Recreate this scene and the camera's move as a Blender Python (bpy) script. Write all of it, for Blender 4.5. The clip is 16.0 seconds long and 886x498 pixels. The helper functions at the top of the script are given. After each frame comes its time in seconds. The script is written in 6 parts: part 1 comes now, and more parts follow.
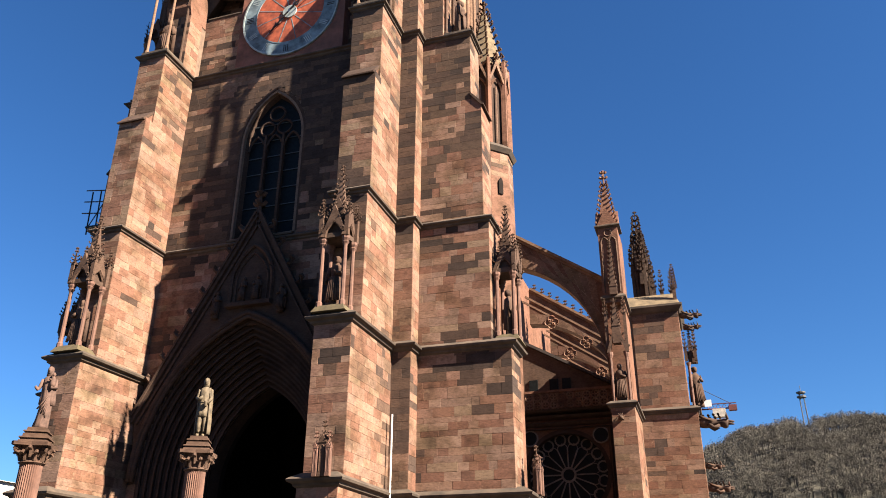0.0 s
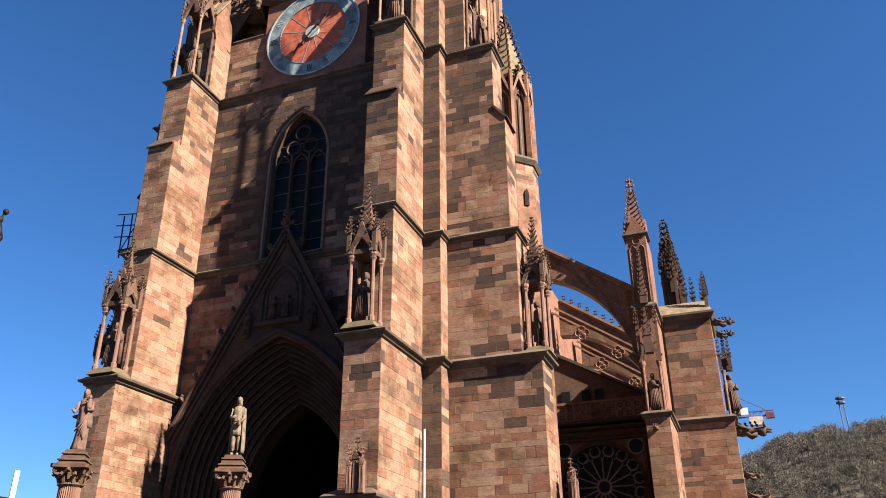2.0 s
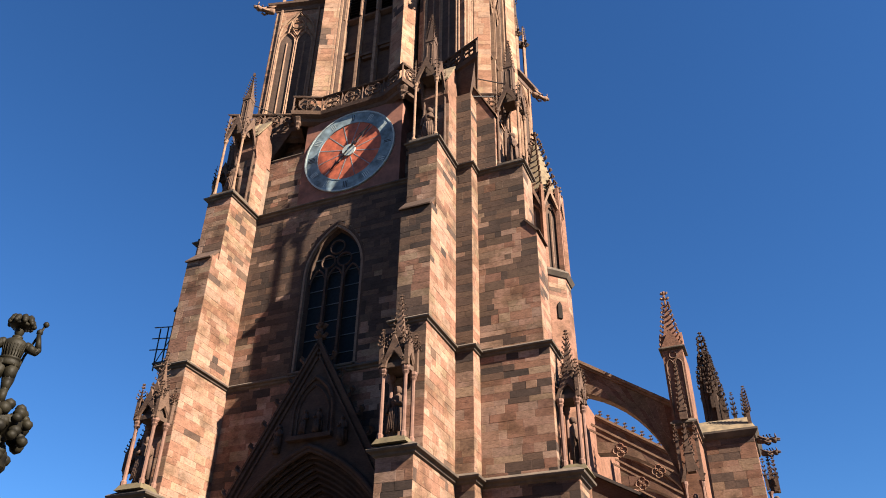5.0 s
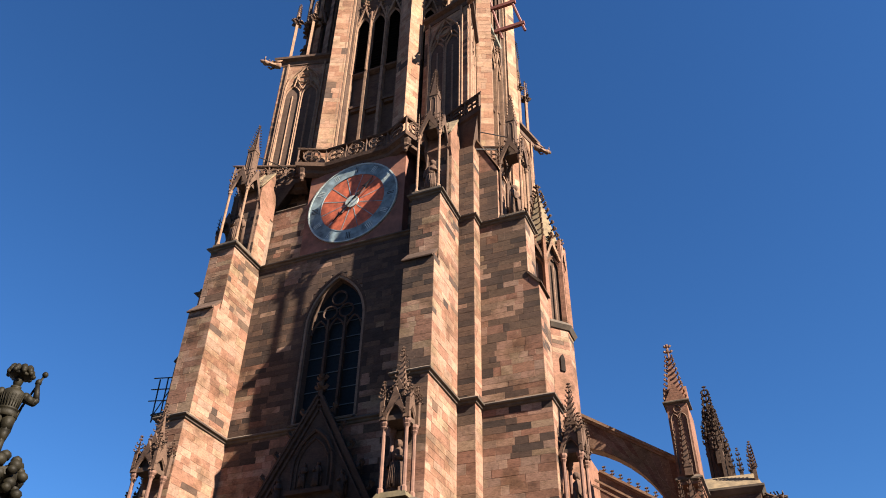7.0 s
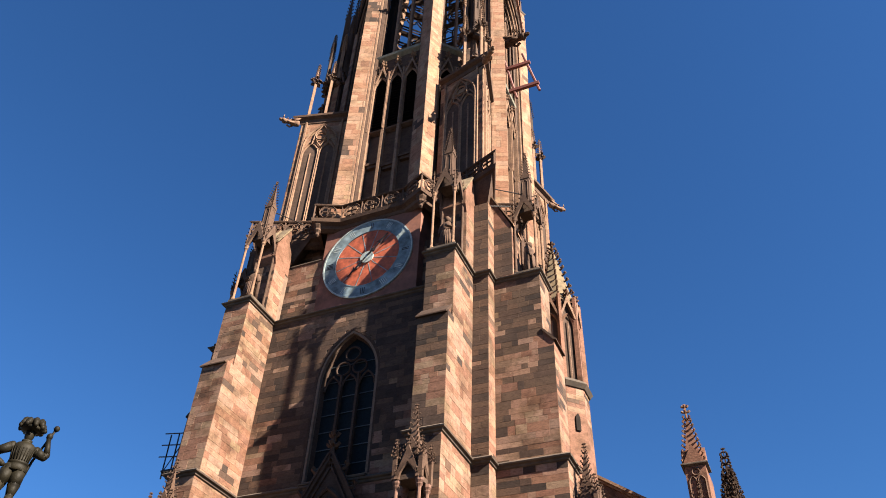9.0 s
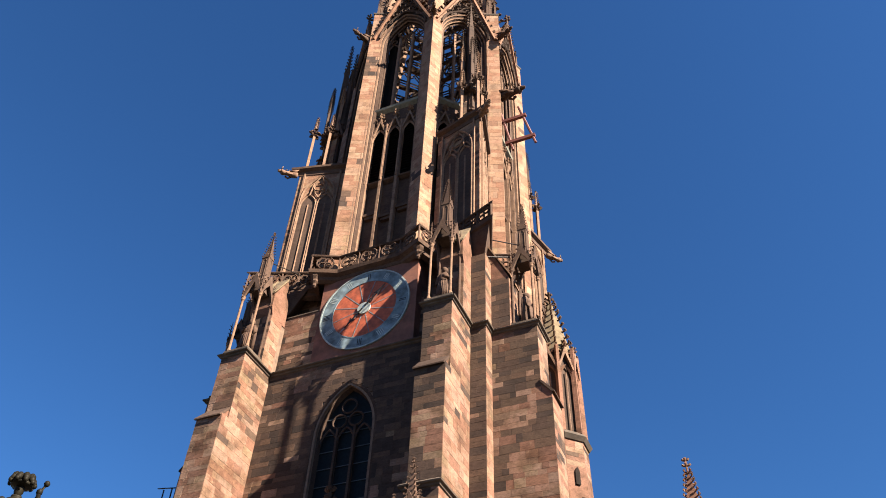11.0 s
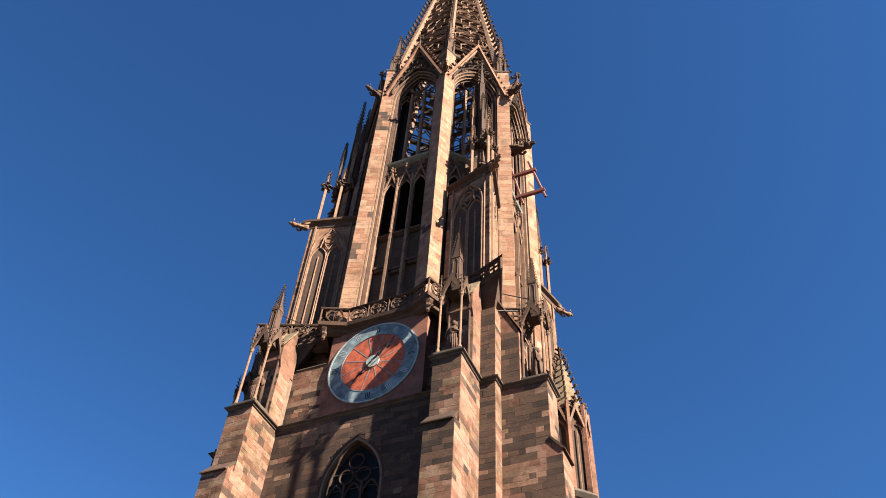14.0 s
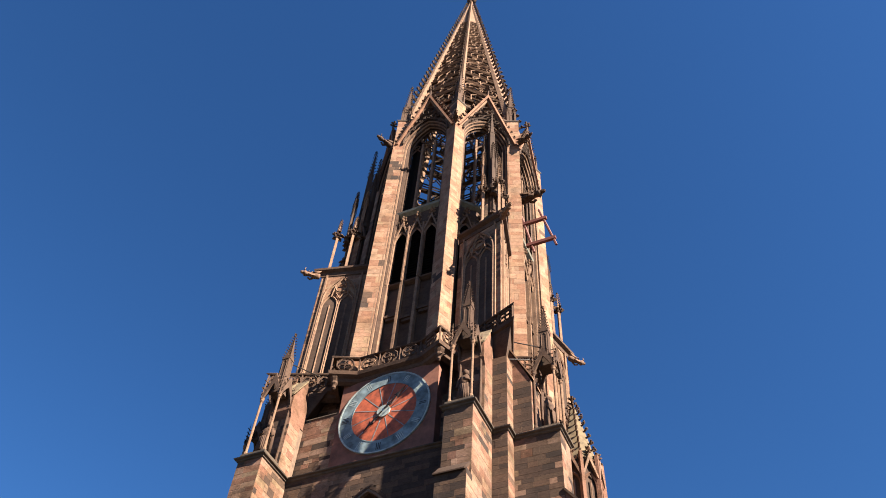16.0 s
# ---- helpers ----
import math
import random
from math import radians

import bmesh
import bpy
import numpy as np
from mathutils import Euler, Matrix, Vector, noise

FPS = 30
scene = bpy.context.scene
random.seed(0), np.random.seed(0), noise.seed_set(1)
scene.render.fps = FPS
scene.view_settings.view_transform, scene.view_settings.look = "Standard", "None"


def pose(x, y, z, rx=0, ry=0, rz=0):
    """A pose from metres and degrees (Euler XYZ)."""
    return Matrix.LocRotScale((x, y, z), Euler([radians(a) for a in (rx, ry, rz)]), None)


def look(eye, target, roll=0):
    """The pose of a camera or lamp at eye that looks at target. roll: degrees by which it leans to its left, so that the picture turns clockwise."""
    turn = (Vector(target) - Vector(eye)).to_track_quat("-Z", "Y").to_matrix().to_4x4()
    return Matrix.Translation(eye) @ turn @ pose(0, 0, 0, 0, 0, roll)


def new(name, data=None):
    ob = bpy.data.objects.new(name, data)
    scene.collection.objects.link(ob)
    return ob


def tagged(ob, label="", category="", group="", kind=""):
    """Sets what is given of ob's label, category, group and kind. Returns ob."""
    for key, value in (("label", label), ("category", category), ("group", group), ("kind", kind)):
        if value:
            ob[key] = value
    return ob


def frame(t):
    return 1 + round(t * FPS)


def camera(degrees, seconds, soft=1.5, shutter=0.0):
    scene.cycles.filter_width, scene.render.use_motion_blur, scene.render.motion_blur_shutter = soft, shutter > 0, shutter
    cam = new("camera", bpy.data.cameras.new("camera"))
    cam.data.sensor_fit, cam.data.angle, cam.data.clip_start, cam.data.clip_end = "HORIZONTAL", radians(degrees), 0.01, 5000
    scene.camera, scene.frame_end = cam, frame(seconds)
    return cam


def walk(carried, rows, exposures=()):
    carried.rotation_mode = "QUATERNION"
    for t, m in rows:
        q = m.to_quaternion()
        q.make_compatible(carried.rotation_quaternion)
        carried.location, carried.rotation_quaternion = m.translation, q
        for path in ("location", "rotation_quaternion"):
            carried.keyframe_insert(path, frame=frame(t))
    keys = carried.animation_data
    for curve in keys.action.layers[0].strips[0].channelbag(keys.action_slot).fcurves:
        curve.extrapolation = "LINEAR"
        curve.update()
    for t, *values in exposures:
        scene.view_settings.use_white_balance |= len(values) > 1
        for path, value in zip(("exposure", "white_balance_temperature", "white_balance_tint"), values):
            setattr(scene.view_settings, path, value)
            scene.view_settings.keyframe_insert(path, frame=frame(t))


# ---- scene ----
# Camera: stands on the square south-west of the tower and only turns.
EYE = (18.72, -37.13, 1.6)
TURNS = [  # seconds, yaw, pitch, roll
    (0.0, 18.04, 24.62, -0.21), (0.5, 18.75, 25.13, 0.05), (1.0, 19.63, 25.26, 0.46),
    (1.5, 20.29, 25.23, 0.65), (2.0, 20.53, 25.61, 0.42), (2.5, 21.20, 26.60, 0.36),
    (3.0, 21.97, 28.11, 0.06), (3.5, 22.38, 29.59, -0.38), (4.0, 22.50, 31.11, -0.53),
    (6.5, 22.61, 36.73, -0.90), (7.0, 22.58, 37.50, -1.03), (7.5, 22.76, 38.34, -1.13),
    (8.0, 23.03, 39.28, -1.30), (8.5, 22.99, 40.42, -1.68), (9.0, 23.13, 41.56, -2.01),
    (11.5, 23.12, 45.83, -1.78), (12.0, 23.40, 46.35, -1.76), (12.5, 23.75, 47.08, -1.76),
    (13.0, 23.81, 47.86, -2.00), (13.5, 23.48, 48.46, -2.46), (14.0, 23.18, 49.09, -2.66),
    (14.5, 23.03, 49.93, -2.80), (15.0, 23.00, 50.89, -2.99), (15.5, 23.40, 51.70, -2.93),
    (16.0, 23.84, 52.55, -3.15),
]
cam = camera(58.54, 16.0, soft=0.95)
walk(cam, [(t, pose(*EYE, 90 + p, r, yw)) for t, yw, p, r in TURNS], exposures=[(0.0, 2.40), (16.0, 2.38)])

# World and sun. +x is south, -y is west.
SUN_AZ, SUN_EL = radians(14.5), radians(36)
to_sun = Vector((math.cos(SUN_EL) * math.cos(SUN_AZ), -math.cos(SUN_EL) * math.sin(SUN_AZ), math.sin(SUN_EL)))
world = bpy.data.worlds.new("sky")
scene.world = world
world.use_nodes = True
wn = world.node_tree
sky = wn.nodes.new("ShaderNodeTexSky")
sky.sky_type = "NISHITA"
sky.sun_disc = False
sky.sun_elevation = SUN_EL
sky.sun_rotation = math.atan2(to_sun.x, to_sun.y)
sky.altitude = 280
sky.air_density = 1.0
sky.dust_density = 0.2
sky.ozone_density = 10.0
deep = wn.nodes.new("ShaderNodeHueSaturation")  # clear, dry winter air
deep.inputs["Hue"].default_value = 0.501
deep.inputs["Saturation"].default_value = 1.08
wn.links.new(sky.outputs[0], deep.inputs["Color"])
wn.links.new(deep.outputs[0], wn.nodes["Background"].inputs[0])
wn.nodes["Background"].inputs[1].default_value = 0.0312
sun_data = bpy.data.lights.new("sun", "SUN")
sun_data.energy, sun_data.angle, sun_data.color = 5.0, radians(0.53), (1.0, 0.86, 0.70)
sun = new("sun", sun_data)
sun.matrix_world = look(to_sun * 200, (0, 0, 0))


# ---- materials ----
def material(name):
    m = bpy.data.materials.new(name)
    m.use_nodes = True
    t = m.node_tree
    return m, t, t.nodes["Principled BSDF"]


def node(t, kind, **values):
    n = t.nodes.new("ShaderNode" + kind)
    for k, val in values.items():
        n.inputs[k.replace("_", " ")].default_value = val
    return n


def ramp(t, stops, src, constant=False):
    r = t.nodes.new("ShaderNodeValToRGB")
    e = r.color_ramp.elements
    while len(e) < len(stops):
        e.new(0.5)
    for el, (p, c) in zip(e, stops):
        el.position, el.color = p, (*c, 1)
    if constant:
        r.color_ramp.interpolation = "CONSTANT"
    t.links.new(src, r.inputs[0])
    return r.outputs[0]


def mix(t, a, b, fac, mode="MIX"):
    n = t.nodes.new("ShaderNodeMix")
    n.data_type, n.blend_type = "RGBA", mode
    for sock, val in ((n.inputs[0], fac), (n.inputs[6], a), (n.inputs[7], b)):
        if hasattr(val, "is_output"):
            t.links.new(val, sock)
        elif isinstance(val, float):
            sock.default_value = val
        else:
            sock.default_value = (*val, 1)
    return n.outputs[2]


def noise_at(t, scale, detail=4.0, stretch=(1, 1, 1)):
    g = t.nodes.new("ShaderNodeNewGeometry")
    mp = t.nodes.new("ShaderNodeMapping")
    mp.inputs["Scale"].default_value = stretch
    n = node(t, "TexNoise", Scale=scale, Detail=detail, Roughness=0.6)
    t.links.new(g.outputs["Position"], mp.inputs[0])
    t.links.new(mp.outputs[0], n.inputs["Vector"])
    return n.outputs["Fac"]


def relief(t, bsdf, height, strength, distance):
    b = node(t, "Bump", Strength=strength, Distance=distance)
    t.links.new(height, b.inputs["Height"])
    t.links.new(b.outputs[0], bsdf.inputs["Normal"])


STONES = [(0.0, (0.210, 0.111, 0.068)), (0.10, (0.236, 0.146, 0.098)), (0.20, (0.189, 0.094, 0.059)), (0.30, (0.255, 0.150, 0.102)),
          (0.40, (0.240, 0.166, 0.104)), (0.50, (0.265, 0.164, 0.107)), (0.58, (0.202, 0.103, 0.065)), (0.68, (0.225, 0.147, 0.103)),
          (0.78, (0.172, 0.090, 0.059)), (0.84, (0.250, 0.150, 0.098)), (0.91, (0.290, 0.190, 0.130))]
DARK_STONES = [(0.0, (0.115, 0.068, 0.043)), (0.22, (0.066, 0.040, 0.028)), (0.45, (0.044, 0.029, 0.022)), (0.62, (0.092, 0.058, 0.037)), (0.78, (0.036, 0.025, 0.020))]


def sandstone(name, source, tint=(1, 1, 1), soot=0.7, calm=0.02, blotch=0.0):
    """Red sandstone ashlar. source: what picks the stone's own colour."""
    m, t, b = material(name)
    if source == "object":
        pick = t.nodes.new("ShaderNodeObjectInfo").outputs["Random"]
    elif source == "island":
        pick = t.nodes.new("ShaderNodeNewGeometry").outputs["Random Per Island"]
    else:
        pick = noise_at(t, 0.9, 2.0)
    col = ramp(t, (DARK_STONES if calm < 0 else STONES) if source != "carved" else [(0.3, (0.113, 0.063, 0.041)), (0.5, (0.172, 0.102, 0.063)), (0.7, (0.13, 0.074, 0.048))], pick, source != "carved")
    if source != "carved" and calm > 0:
        col = mix(t, col, (0.232, 0.132, 0.082), calm)
    col = mix(t, col, (tint[0] * 0.70, tint[1] * 0.70, tint[2] * 0.745), 1.0, "MULTIPLY")
    big = noise_at(t, 0.22, 5.0)
    dark = ramp(t, [(0.38, (0, 0, 0)), (0.68, (1, 1, 1))], big)
    streak = noise_at(t, 1.3, 2.0, (1, 1, 0.15))
    streaks = ramp(t, [(0.36, (0, 0, 0)), (0.7, (1, 1, 1))], streak)
    both = mix(t, dark, streaks, 0.5, "MULTIPLY")
    fac = t.nodes.new("ShaderNodeMath")
    fac.operation = "MULTIPLY"
    fac.inputs[1].default_value = soot
    t.links.new(both, fac.inputs[0])
    col = mix(t, col, (0.092, 0.058, 0.043), fac.outputs[0])
    grain = noise_at(t, 7.0, 6.0, (1, 1, 2.6))
    col = mix(t, col, ramp(t, [(0.28, (0.62, 0.6, 0.58)), (0.5, (1.0, 1.0, 1.0)), (0.72, (1.24, 1.22, 1.2))], grain), 0.9, "MULTIPLY")
    if blotch:
        stain = noise_at(t, 0.62, 9.0, (1, 1, 1.25))
        stained = ramp(t, [(0.47, (1, 1, 1)), (0.58, (0.66, 0.65, 0.58)), (0.68, (0.36, 0.35, 0.31))], stain)
        col = mix(t, col, stained, blotch, "MULTIPLY")
        lime = ramp(t, [(0.64, (0, 0, 0)), (0.72, (1, 1, 1))], noise_at(t, 2.7, 6.0, (1, 1, 0.8)))
        pale = t.nodes.new("ShaderNodeMath")
        pale.operation = "MULTIPLY"
        pale.inputs[1].default_value = 0.35
        t.links.new(lime, pale.inputs[0])
        col = mix(t, col, (0.30, 0.215, 0.14), pale.outputs[0])
    mottle = noise_at(t, 2.2, 5.0, (1, 1, 1.8))
    col = mix(t, col, ramp(t, [(0.32, (0.66, 0.64, 0.62)), (0.52, (1.0, 1.0, 1.0)), (0.75, (1.12, 1.14, 1.12))], mottle), 0.8, "MULTIPLY")
    t.links.new(col, b.inputs["Base Color"])
    b.inputs["Roughness"].default_value = 0.9
    b.inputs["Specular IOR Level"].default_value = 0.25
    relief(t, b, grain, 0.4, 0.03)
    return m


def plain(name, color, rough=0.7, metal=0.0, vary=0.35, scale=3.0, bump=0.3):
    m, t, b = material(name)
    n = noise_at(t, scale, 5.0)
    color = tuple(c * 0.74 for c in color)
    lo = tuple(c * (1 - vary) for c in color)
    hi = tuple(min(1, c * (1 + vary)) for c in color)
    t.links.new(ramp(t, [(0.3, lo), (0.7, hi)], n), b.inputs["Base Color"])
    b.inputs["Roughness"].default_value, b.inputs["Metallic"].default_value = rough, metal
    if bump:
        relief(t, b, noise_at(t, scale * 5, 4.0), bump, 0.02)
    return m


STONE = sandstone("sandstone_block", "object", (1.12, 1.08, 1.06), 0.4, blotch=0.95)
STONE_J = sandstone("sandstone_courses", "island", (1.12, 1.08, 1.06), 0.4, blotch=0.95)
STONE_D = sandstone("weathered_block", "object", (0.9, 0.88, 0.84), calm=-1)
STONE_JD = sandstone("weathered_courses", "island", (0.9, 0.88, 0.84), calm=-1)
CARVED = sandstone("sandstone_carved", "carved", (0.56, 0.54, 0.53), 0.8)
# black-crusted stone; in hollows and slots its darkness stands for shade
CRUST_SHADE = sandstone("sandstone_crust_and_shade", "carved", (0.30, 0.29, 0.29), 0.8)
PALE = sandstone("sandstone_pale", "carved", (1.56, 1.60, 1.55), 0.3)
# sooty stone; inside canopies and under cornices its darkness stands for shade
SOOT_SHADE = sandstone("sandstone_soot_and_shade", "carved", (0.42, 0.44, 0.46), 0.8)
# darkened copies of the carved stone, with the shade of portal and gable in them
SHADED_STONE = sandstone("sandstone_shaded", "carved", (0.30, 0.30, 0.32), 0.6)
SHADED_GABLE = sandstone("sandstone_gable_shaded", "carved", (0.36, 0.36, 0.37), 0.6)
STONE_L = sandstone("sandstone_tower_top", "island", (1.38, 1.34, 1.24), 0.3, 0.15, 0.6)
STONE_LB = sandstone("sandstone_tower_block", "object", (1.38, 1.34, 1.24), 0.3, 0.15, 0.6)
STONE_R = sandstone("sandstone_red_ashlar", "island", (1.06, 0.97, 0.91), 0.45, blotch=0.65)
STONE_RB = sandstone("sandstone_red_ashlar_block", "object", (1.06, 0.97, 0.91), 0.45, blotch=0.65)
STONE_FLY = sandstone("sandstone_red_block", "object", (0.80, 0.76, 0.72), 0.6, blotch=0.7)
POINTING = plain("pale_pointing", (0.34, 0.27, 0.21), 0.95)
MORTAR = plain("lime_mortar", (0.165, 0.108, 0.075), 0.95)
LEDGE = plain("weathered_ledge_stone", (0.074, 0.053, 0.037), 0.9, 0.0, 0.5, 1.5)
CAPSTONE = plain("lichened_capstone", (0.150, 0.108, 0.060), 0.95, 0.0, 0.5, 2.2)
MOSS = plain("mossy_ledge_stone", (0.089, 0.068, 0.033), 0.95)
ROOF = plain("dark_roof_tiles", (0.041, 0.028, 0.024), 0.8)
# pale stone of the belfry transoms
TRANSOM = plain("pale_transom_stone", (0.175, 0.170, 0.129), 0.7)
GLASS_D = plain("leaded_glass", (0.005, 0.007, 0.008), 0.6, 0.0, 0.6, 6.0, 0.2)
GLASS_D.node_tree.nodes["Principled BSDF"].inputs["Specular IOR Level"].default_value = 0.15
STEEL = plain("galvanised_steel", (0.07, 0.073, 0.078), 0.7, 0.0)
IRON = plain("dark_iron", (0.032, 0.028, 0.028), 0.55, 0.6)
RUST = plain("red_steel_beam", (0.13, 0.028, 0.02), 0.7)
BRONZE = plain("patinated_bronze", (0.0105, 0.009, 0.0052), 0.6, 0.0, 0.9, 3.5)
BRONZE.node_tree.nodes["Principled BSDF"].inputs["Specular IOR Level"].default_value = 0.12
ROSE = plain("shaded_rose_stone", (0.22, 0.17, 0.14), 0.9)
GILT = plain("weathered_gilt_stone", (0.125, 0.094, 0.056), 0.8, 0.0, 0.5, 9.0)
REDFIGURE = plain("weathered_red_figure", (0.112, 0.064, 0.047), 0.9, 0.0, 0.5, 5.0)
SHAFT = plain("red_sandstone_shaft", (0.145, 0.072, 0.049), 0.85)
CLOCKRED = plain("clock_red_paint", (0.40, 0.085, 0.034), 0.75, 0.0, 0.5, 2.6, 0.2)
CLOCKBLUE = plain("clock_blue_paint", (0.165, 0.225, 0.25), 0.75, 0.0, 0.65, 1.6, 0.2)
CLOCKPALE = plain("clock_pale_paint", (0.342, 0.395, 0.382), 0.7)
# near-black colour puts the darkness inside openings and louvres into the stone
INSIDE = plain("interior_shade_stone", (0.020, 0.015, 0.013), 0.95)
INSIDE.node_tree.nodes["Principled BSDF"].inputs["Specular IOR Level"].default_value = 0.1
WHITE = plain("white_paint", (0.75, 0.75, 0.72), 0.6, 0.0, 0.06)
PAVE = plain("paving_stone", (0.065, 0.058, 0.049), 0.9, 0.0, 0.3, 1.5)
WOODS = plain("bare_woodland", (0.060, 0.055, 0.040), 0.95, 0.0, 0.35, 0.06, 0.0)
BARK = plain("bare_twigs", (0.074, 0.066, 0.052), 0.95, 0.0, 0.4, 0.03, 0.0)


# ---- mesh helpers ----
class Shape:
    """Collects vertices and faces of one mesh."""

    def __init__(self):
        self.v, self.f = [], []

    def add(self, verts, faces, m=None):
        n = len(self.v)
        self.v += [tuple(m @ Vector(p)) if m else tuple(p) for p in verts]
        self.f += [tuple(i + n for i in f) for f in faces]
        return self

    def box(self, x0, x1, y0, y1, z0, z1, m=None, tx=0.0, ty=0.0):
        """A box; tx, ty: how far each top edge is drawn in."""
        vs = [(x0, y0, z0), (x1, y0, z0), (x1, y1, z0), (x0, y1, z0), (x0 + tx, y0 + ty, z1), (x1 - tx, y0 + ty, z1), (x1 - tx, y1 - ty, z1), (x0 + tx, y1 - ty, z1)]
        return self.add(vs, [(0, 3, 2, 1), (4, 5, 6, 7), (0, 1, 5, 4), (1, 2, 6, 5), (2, 3, 7, 6), (3, 0, 4, 7)], m)

    def prism(self, poly, z0, z1, m=None):
        """A polygon (anticlockwise in x, y) drawn up from z0 to z1."""
        n = len(poly)
        vs = [(x, y, z0) for x, y in poly] + [(x, y, z1) for x, y in poly]
        return self.add(vs, [tuple(range(n - 1, -1, -1)), tuple(range(n, 2 * n))] + [(i, (i + 1) % n, n + (i + 1) % n, n + i) for i in range(n)], m)

    def slab(self, poly, y0, y1, m=None):
        """A polygon in x, z drawn from y0 to y1."""
        n = len(poly)
        vs = [(x, y0, z) for x, z in poly] + [(x, y1, z) for x, z in poly]
        return self.add(vs, [tuple(range(n)), tuple(range(2 * n - 1, n - 1, -1))] + [((i + 1) % n, i, n + i, n + (i + 1) % n) for i in range(n)], m)

    def lathe(self, prof, n=8, m=None, turn=0.0):
        """Profile of (radius, z) turned round z."""
        vs, fs = [], []
        for r, z in prof:
            vs += [(r * math.cos(turn + 2 * math.pi * k / n), r * math.sin(turn + 2 * math.pi * k / n), z) for k in range(n)]
        for i in range(len(prof) - 1):
            fs += [(i * n + k, i * n + (k + 1) % n, (i + 1) * n + (k + 1) % n, (i + 1) * n + k) for k in range(n)]
        fs += [tuple(range(n - 1, -1, -1)), tuple(range((len(prof) - 1) * n, len(prof) * n))]
        return self.add(vs, fs, m)

    def tube(self, pts, r, n=5, m=None, closed=False, r2=None):
        """A round bar along points."""
        pts = [Vector(p) for p in pts]
        rings, up = [], Vector((0, 0, 1))
        for i, p in enumerate(pts):
            a, b = (pts[i - 1], pts[(i + 1) % len(pts)]) if closed else (pts[max(i - 1, 0)], pts[min(i + 1, len(pts) - 1)])
            d = (b - a).normalized()
            s = d.cross(up) if abs(d.z) < 0.95 else d.cross(Vector((0, 1, 0)))
            s.normalize()
            w = d.cross(s)
            rr = r if r2 is None else r + (r2 - r) * i / (len(pts) - 1)
            rings.append([p + (s * math.cos(2 * math.pi * k / n) + w * math.sin(2 * math.pi * k / n)) * rr for k in range(n)])
        vs = [q for ring in rings for q in ring]
        fs = []
        for i in range(len(pts) if closed else len(pts) - 1):
            j = (i + 1) % len(pts)
            fs += [(i * n + k, j * n + k, j * n + (k + 1) % n, i * n + (k + 1) % n) for k in range(n)]
        if not closed:
            fs += [tuple(range(n)), tuple(range(len(vs) - 1, len(vs) - n - 1, -1))]
        return self.add(vs, fs, m)

    def sweep(self, path, prof, z=0.0, closed=False, m=None):
        """A moulding: a profile of (outward, up) swept along a path in x, y with mitred corners; outward is right of the way."""
        pts = [Vector(p) for p in path]
        n, k = len(pts), len(prof)
        vs = []
        for i in range(n):
            a = (pts[i] - pts[i - 1]) if (i > 0 or closed) else None
            b = (pts[(i + 1) % n] - pts[i]) if (i < n - 1 or closed) else None
            na = Vector((a.y, -a.x)).normalized() if a is not None else None
            nb = Vector((b.y, -b.x)).normalized() if b is not None else None
            if na is None or nb is None:
                o = na if nb is None else nb
            else:
                o = na + nb
                o = o / max(0.25, o.dot(na))
            vs += [(pts[i].x + o.x * u, pts[i].y + o.y * u, z + w) for u, w in prof]
        fs = []
        for i in range(n if closed else n - 1):
            j = (i + 1) % n
            fs += [(i * k + q, j * k + q, j * k + (q + 1) % k, i * k + (q + 1) % k) for q in range(k)]
        if not closed:
            fs += [tuple(range(k - 1, -1, -1)), tuple(range((n - 1) * k, n * k))]
        return self.add(vs, fs, m)

    def loft(self, rows, m=None):
        """A skin between rows of equally many points."""
        k = len(rows[0])
        return self.add([p for r in rows for p in r], [(i * k + q, i * k + q + 1, (i + 1) * k + q + 1, (i + 1) * k + q) for i in range(len(rows) - 1) for q in range(k - 1)], m)


def mesh_of(name, s):
    me = bpy.data.meshes.new(name)
    me.from_pydata(s.v, [], s.f)
    return me


def part(name, s, mat, parent=None, label="", kind="", smooth=False, fix=True):
    me = mesh_of(name, s)
    if fix:
        bm = bmesh.new()
        bm.from_mesh(me)
        bmesh.ops.recalc_face_normals(bm, faces=bm.faces)
        bm.to_mesh(me)
        bm.free()
    me.materials.append(mat)
    if smooth:
        me.shade_smooth()
    ob = new(name, me)
    if parent is not None:
        ob.parent = parent
    return tagged(ob, label=label, kind=kind)


def thing(name, label, category, at=(0, 0, 0), group="", kind=""):
    ob = new(name)
    ob.location = at
    return tagged(ob, label, category, group, kind)


def place(ob, m):
    """Puts a part by a matrix, under whatever parent it has."""
    ob.matrix_basis = m
    return ob


def arch(hw, spring, apex, n=10, sill=None):
    """A pointed arch from left to right as (x, z) points; with sill it starts and ends there."""
    h = apex - spring
    r = (hw * hw + h * h) / (2 * hw)
    c = r - hw
    a1 = math.atan2(h, c) if c > 0 else math.pi - math.atan2(h, -c)
    left = [(c - r * math.cos(a1 * k / n), spring + r * math.sin(a1 * k / n)) for k in range(n + 1)]
    pts = left + [(-x, z) for x, z in left[-2::-1]]
    if sill is not None:
        pts = [(-hw, sill)] + pts + [(hw, sill)]
    return pts


def half_width(hw, spring, apex, z):
    if z <= spring:
        return hw
    if z >= apex:
        return 0.0
    h = apex - spring
    r = (hw * hw + h * h) / (2 * hw)
    return max(0.0, math.sqrt(max(0, r * r - (z - spring) ** 2)) - (r - hw))


def moved(x, y, z=0.0, turn=0.0):
    return Matrix.Translation((x, y, z)) @ Matrix.Rotation(radians(turn), 4, "Z")


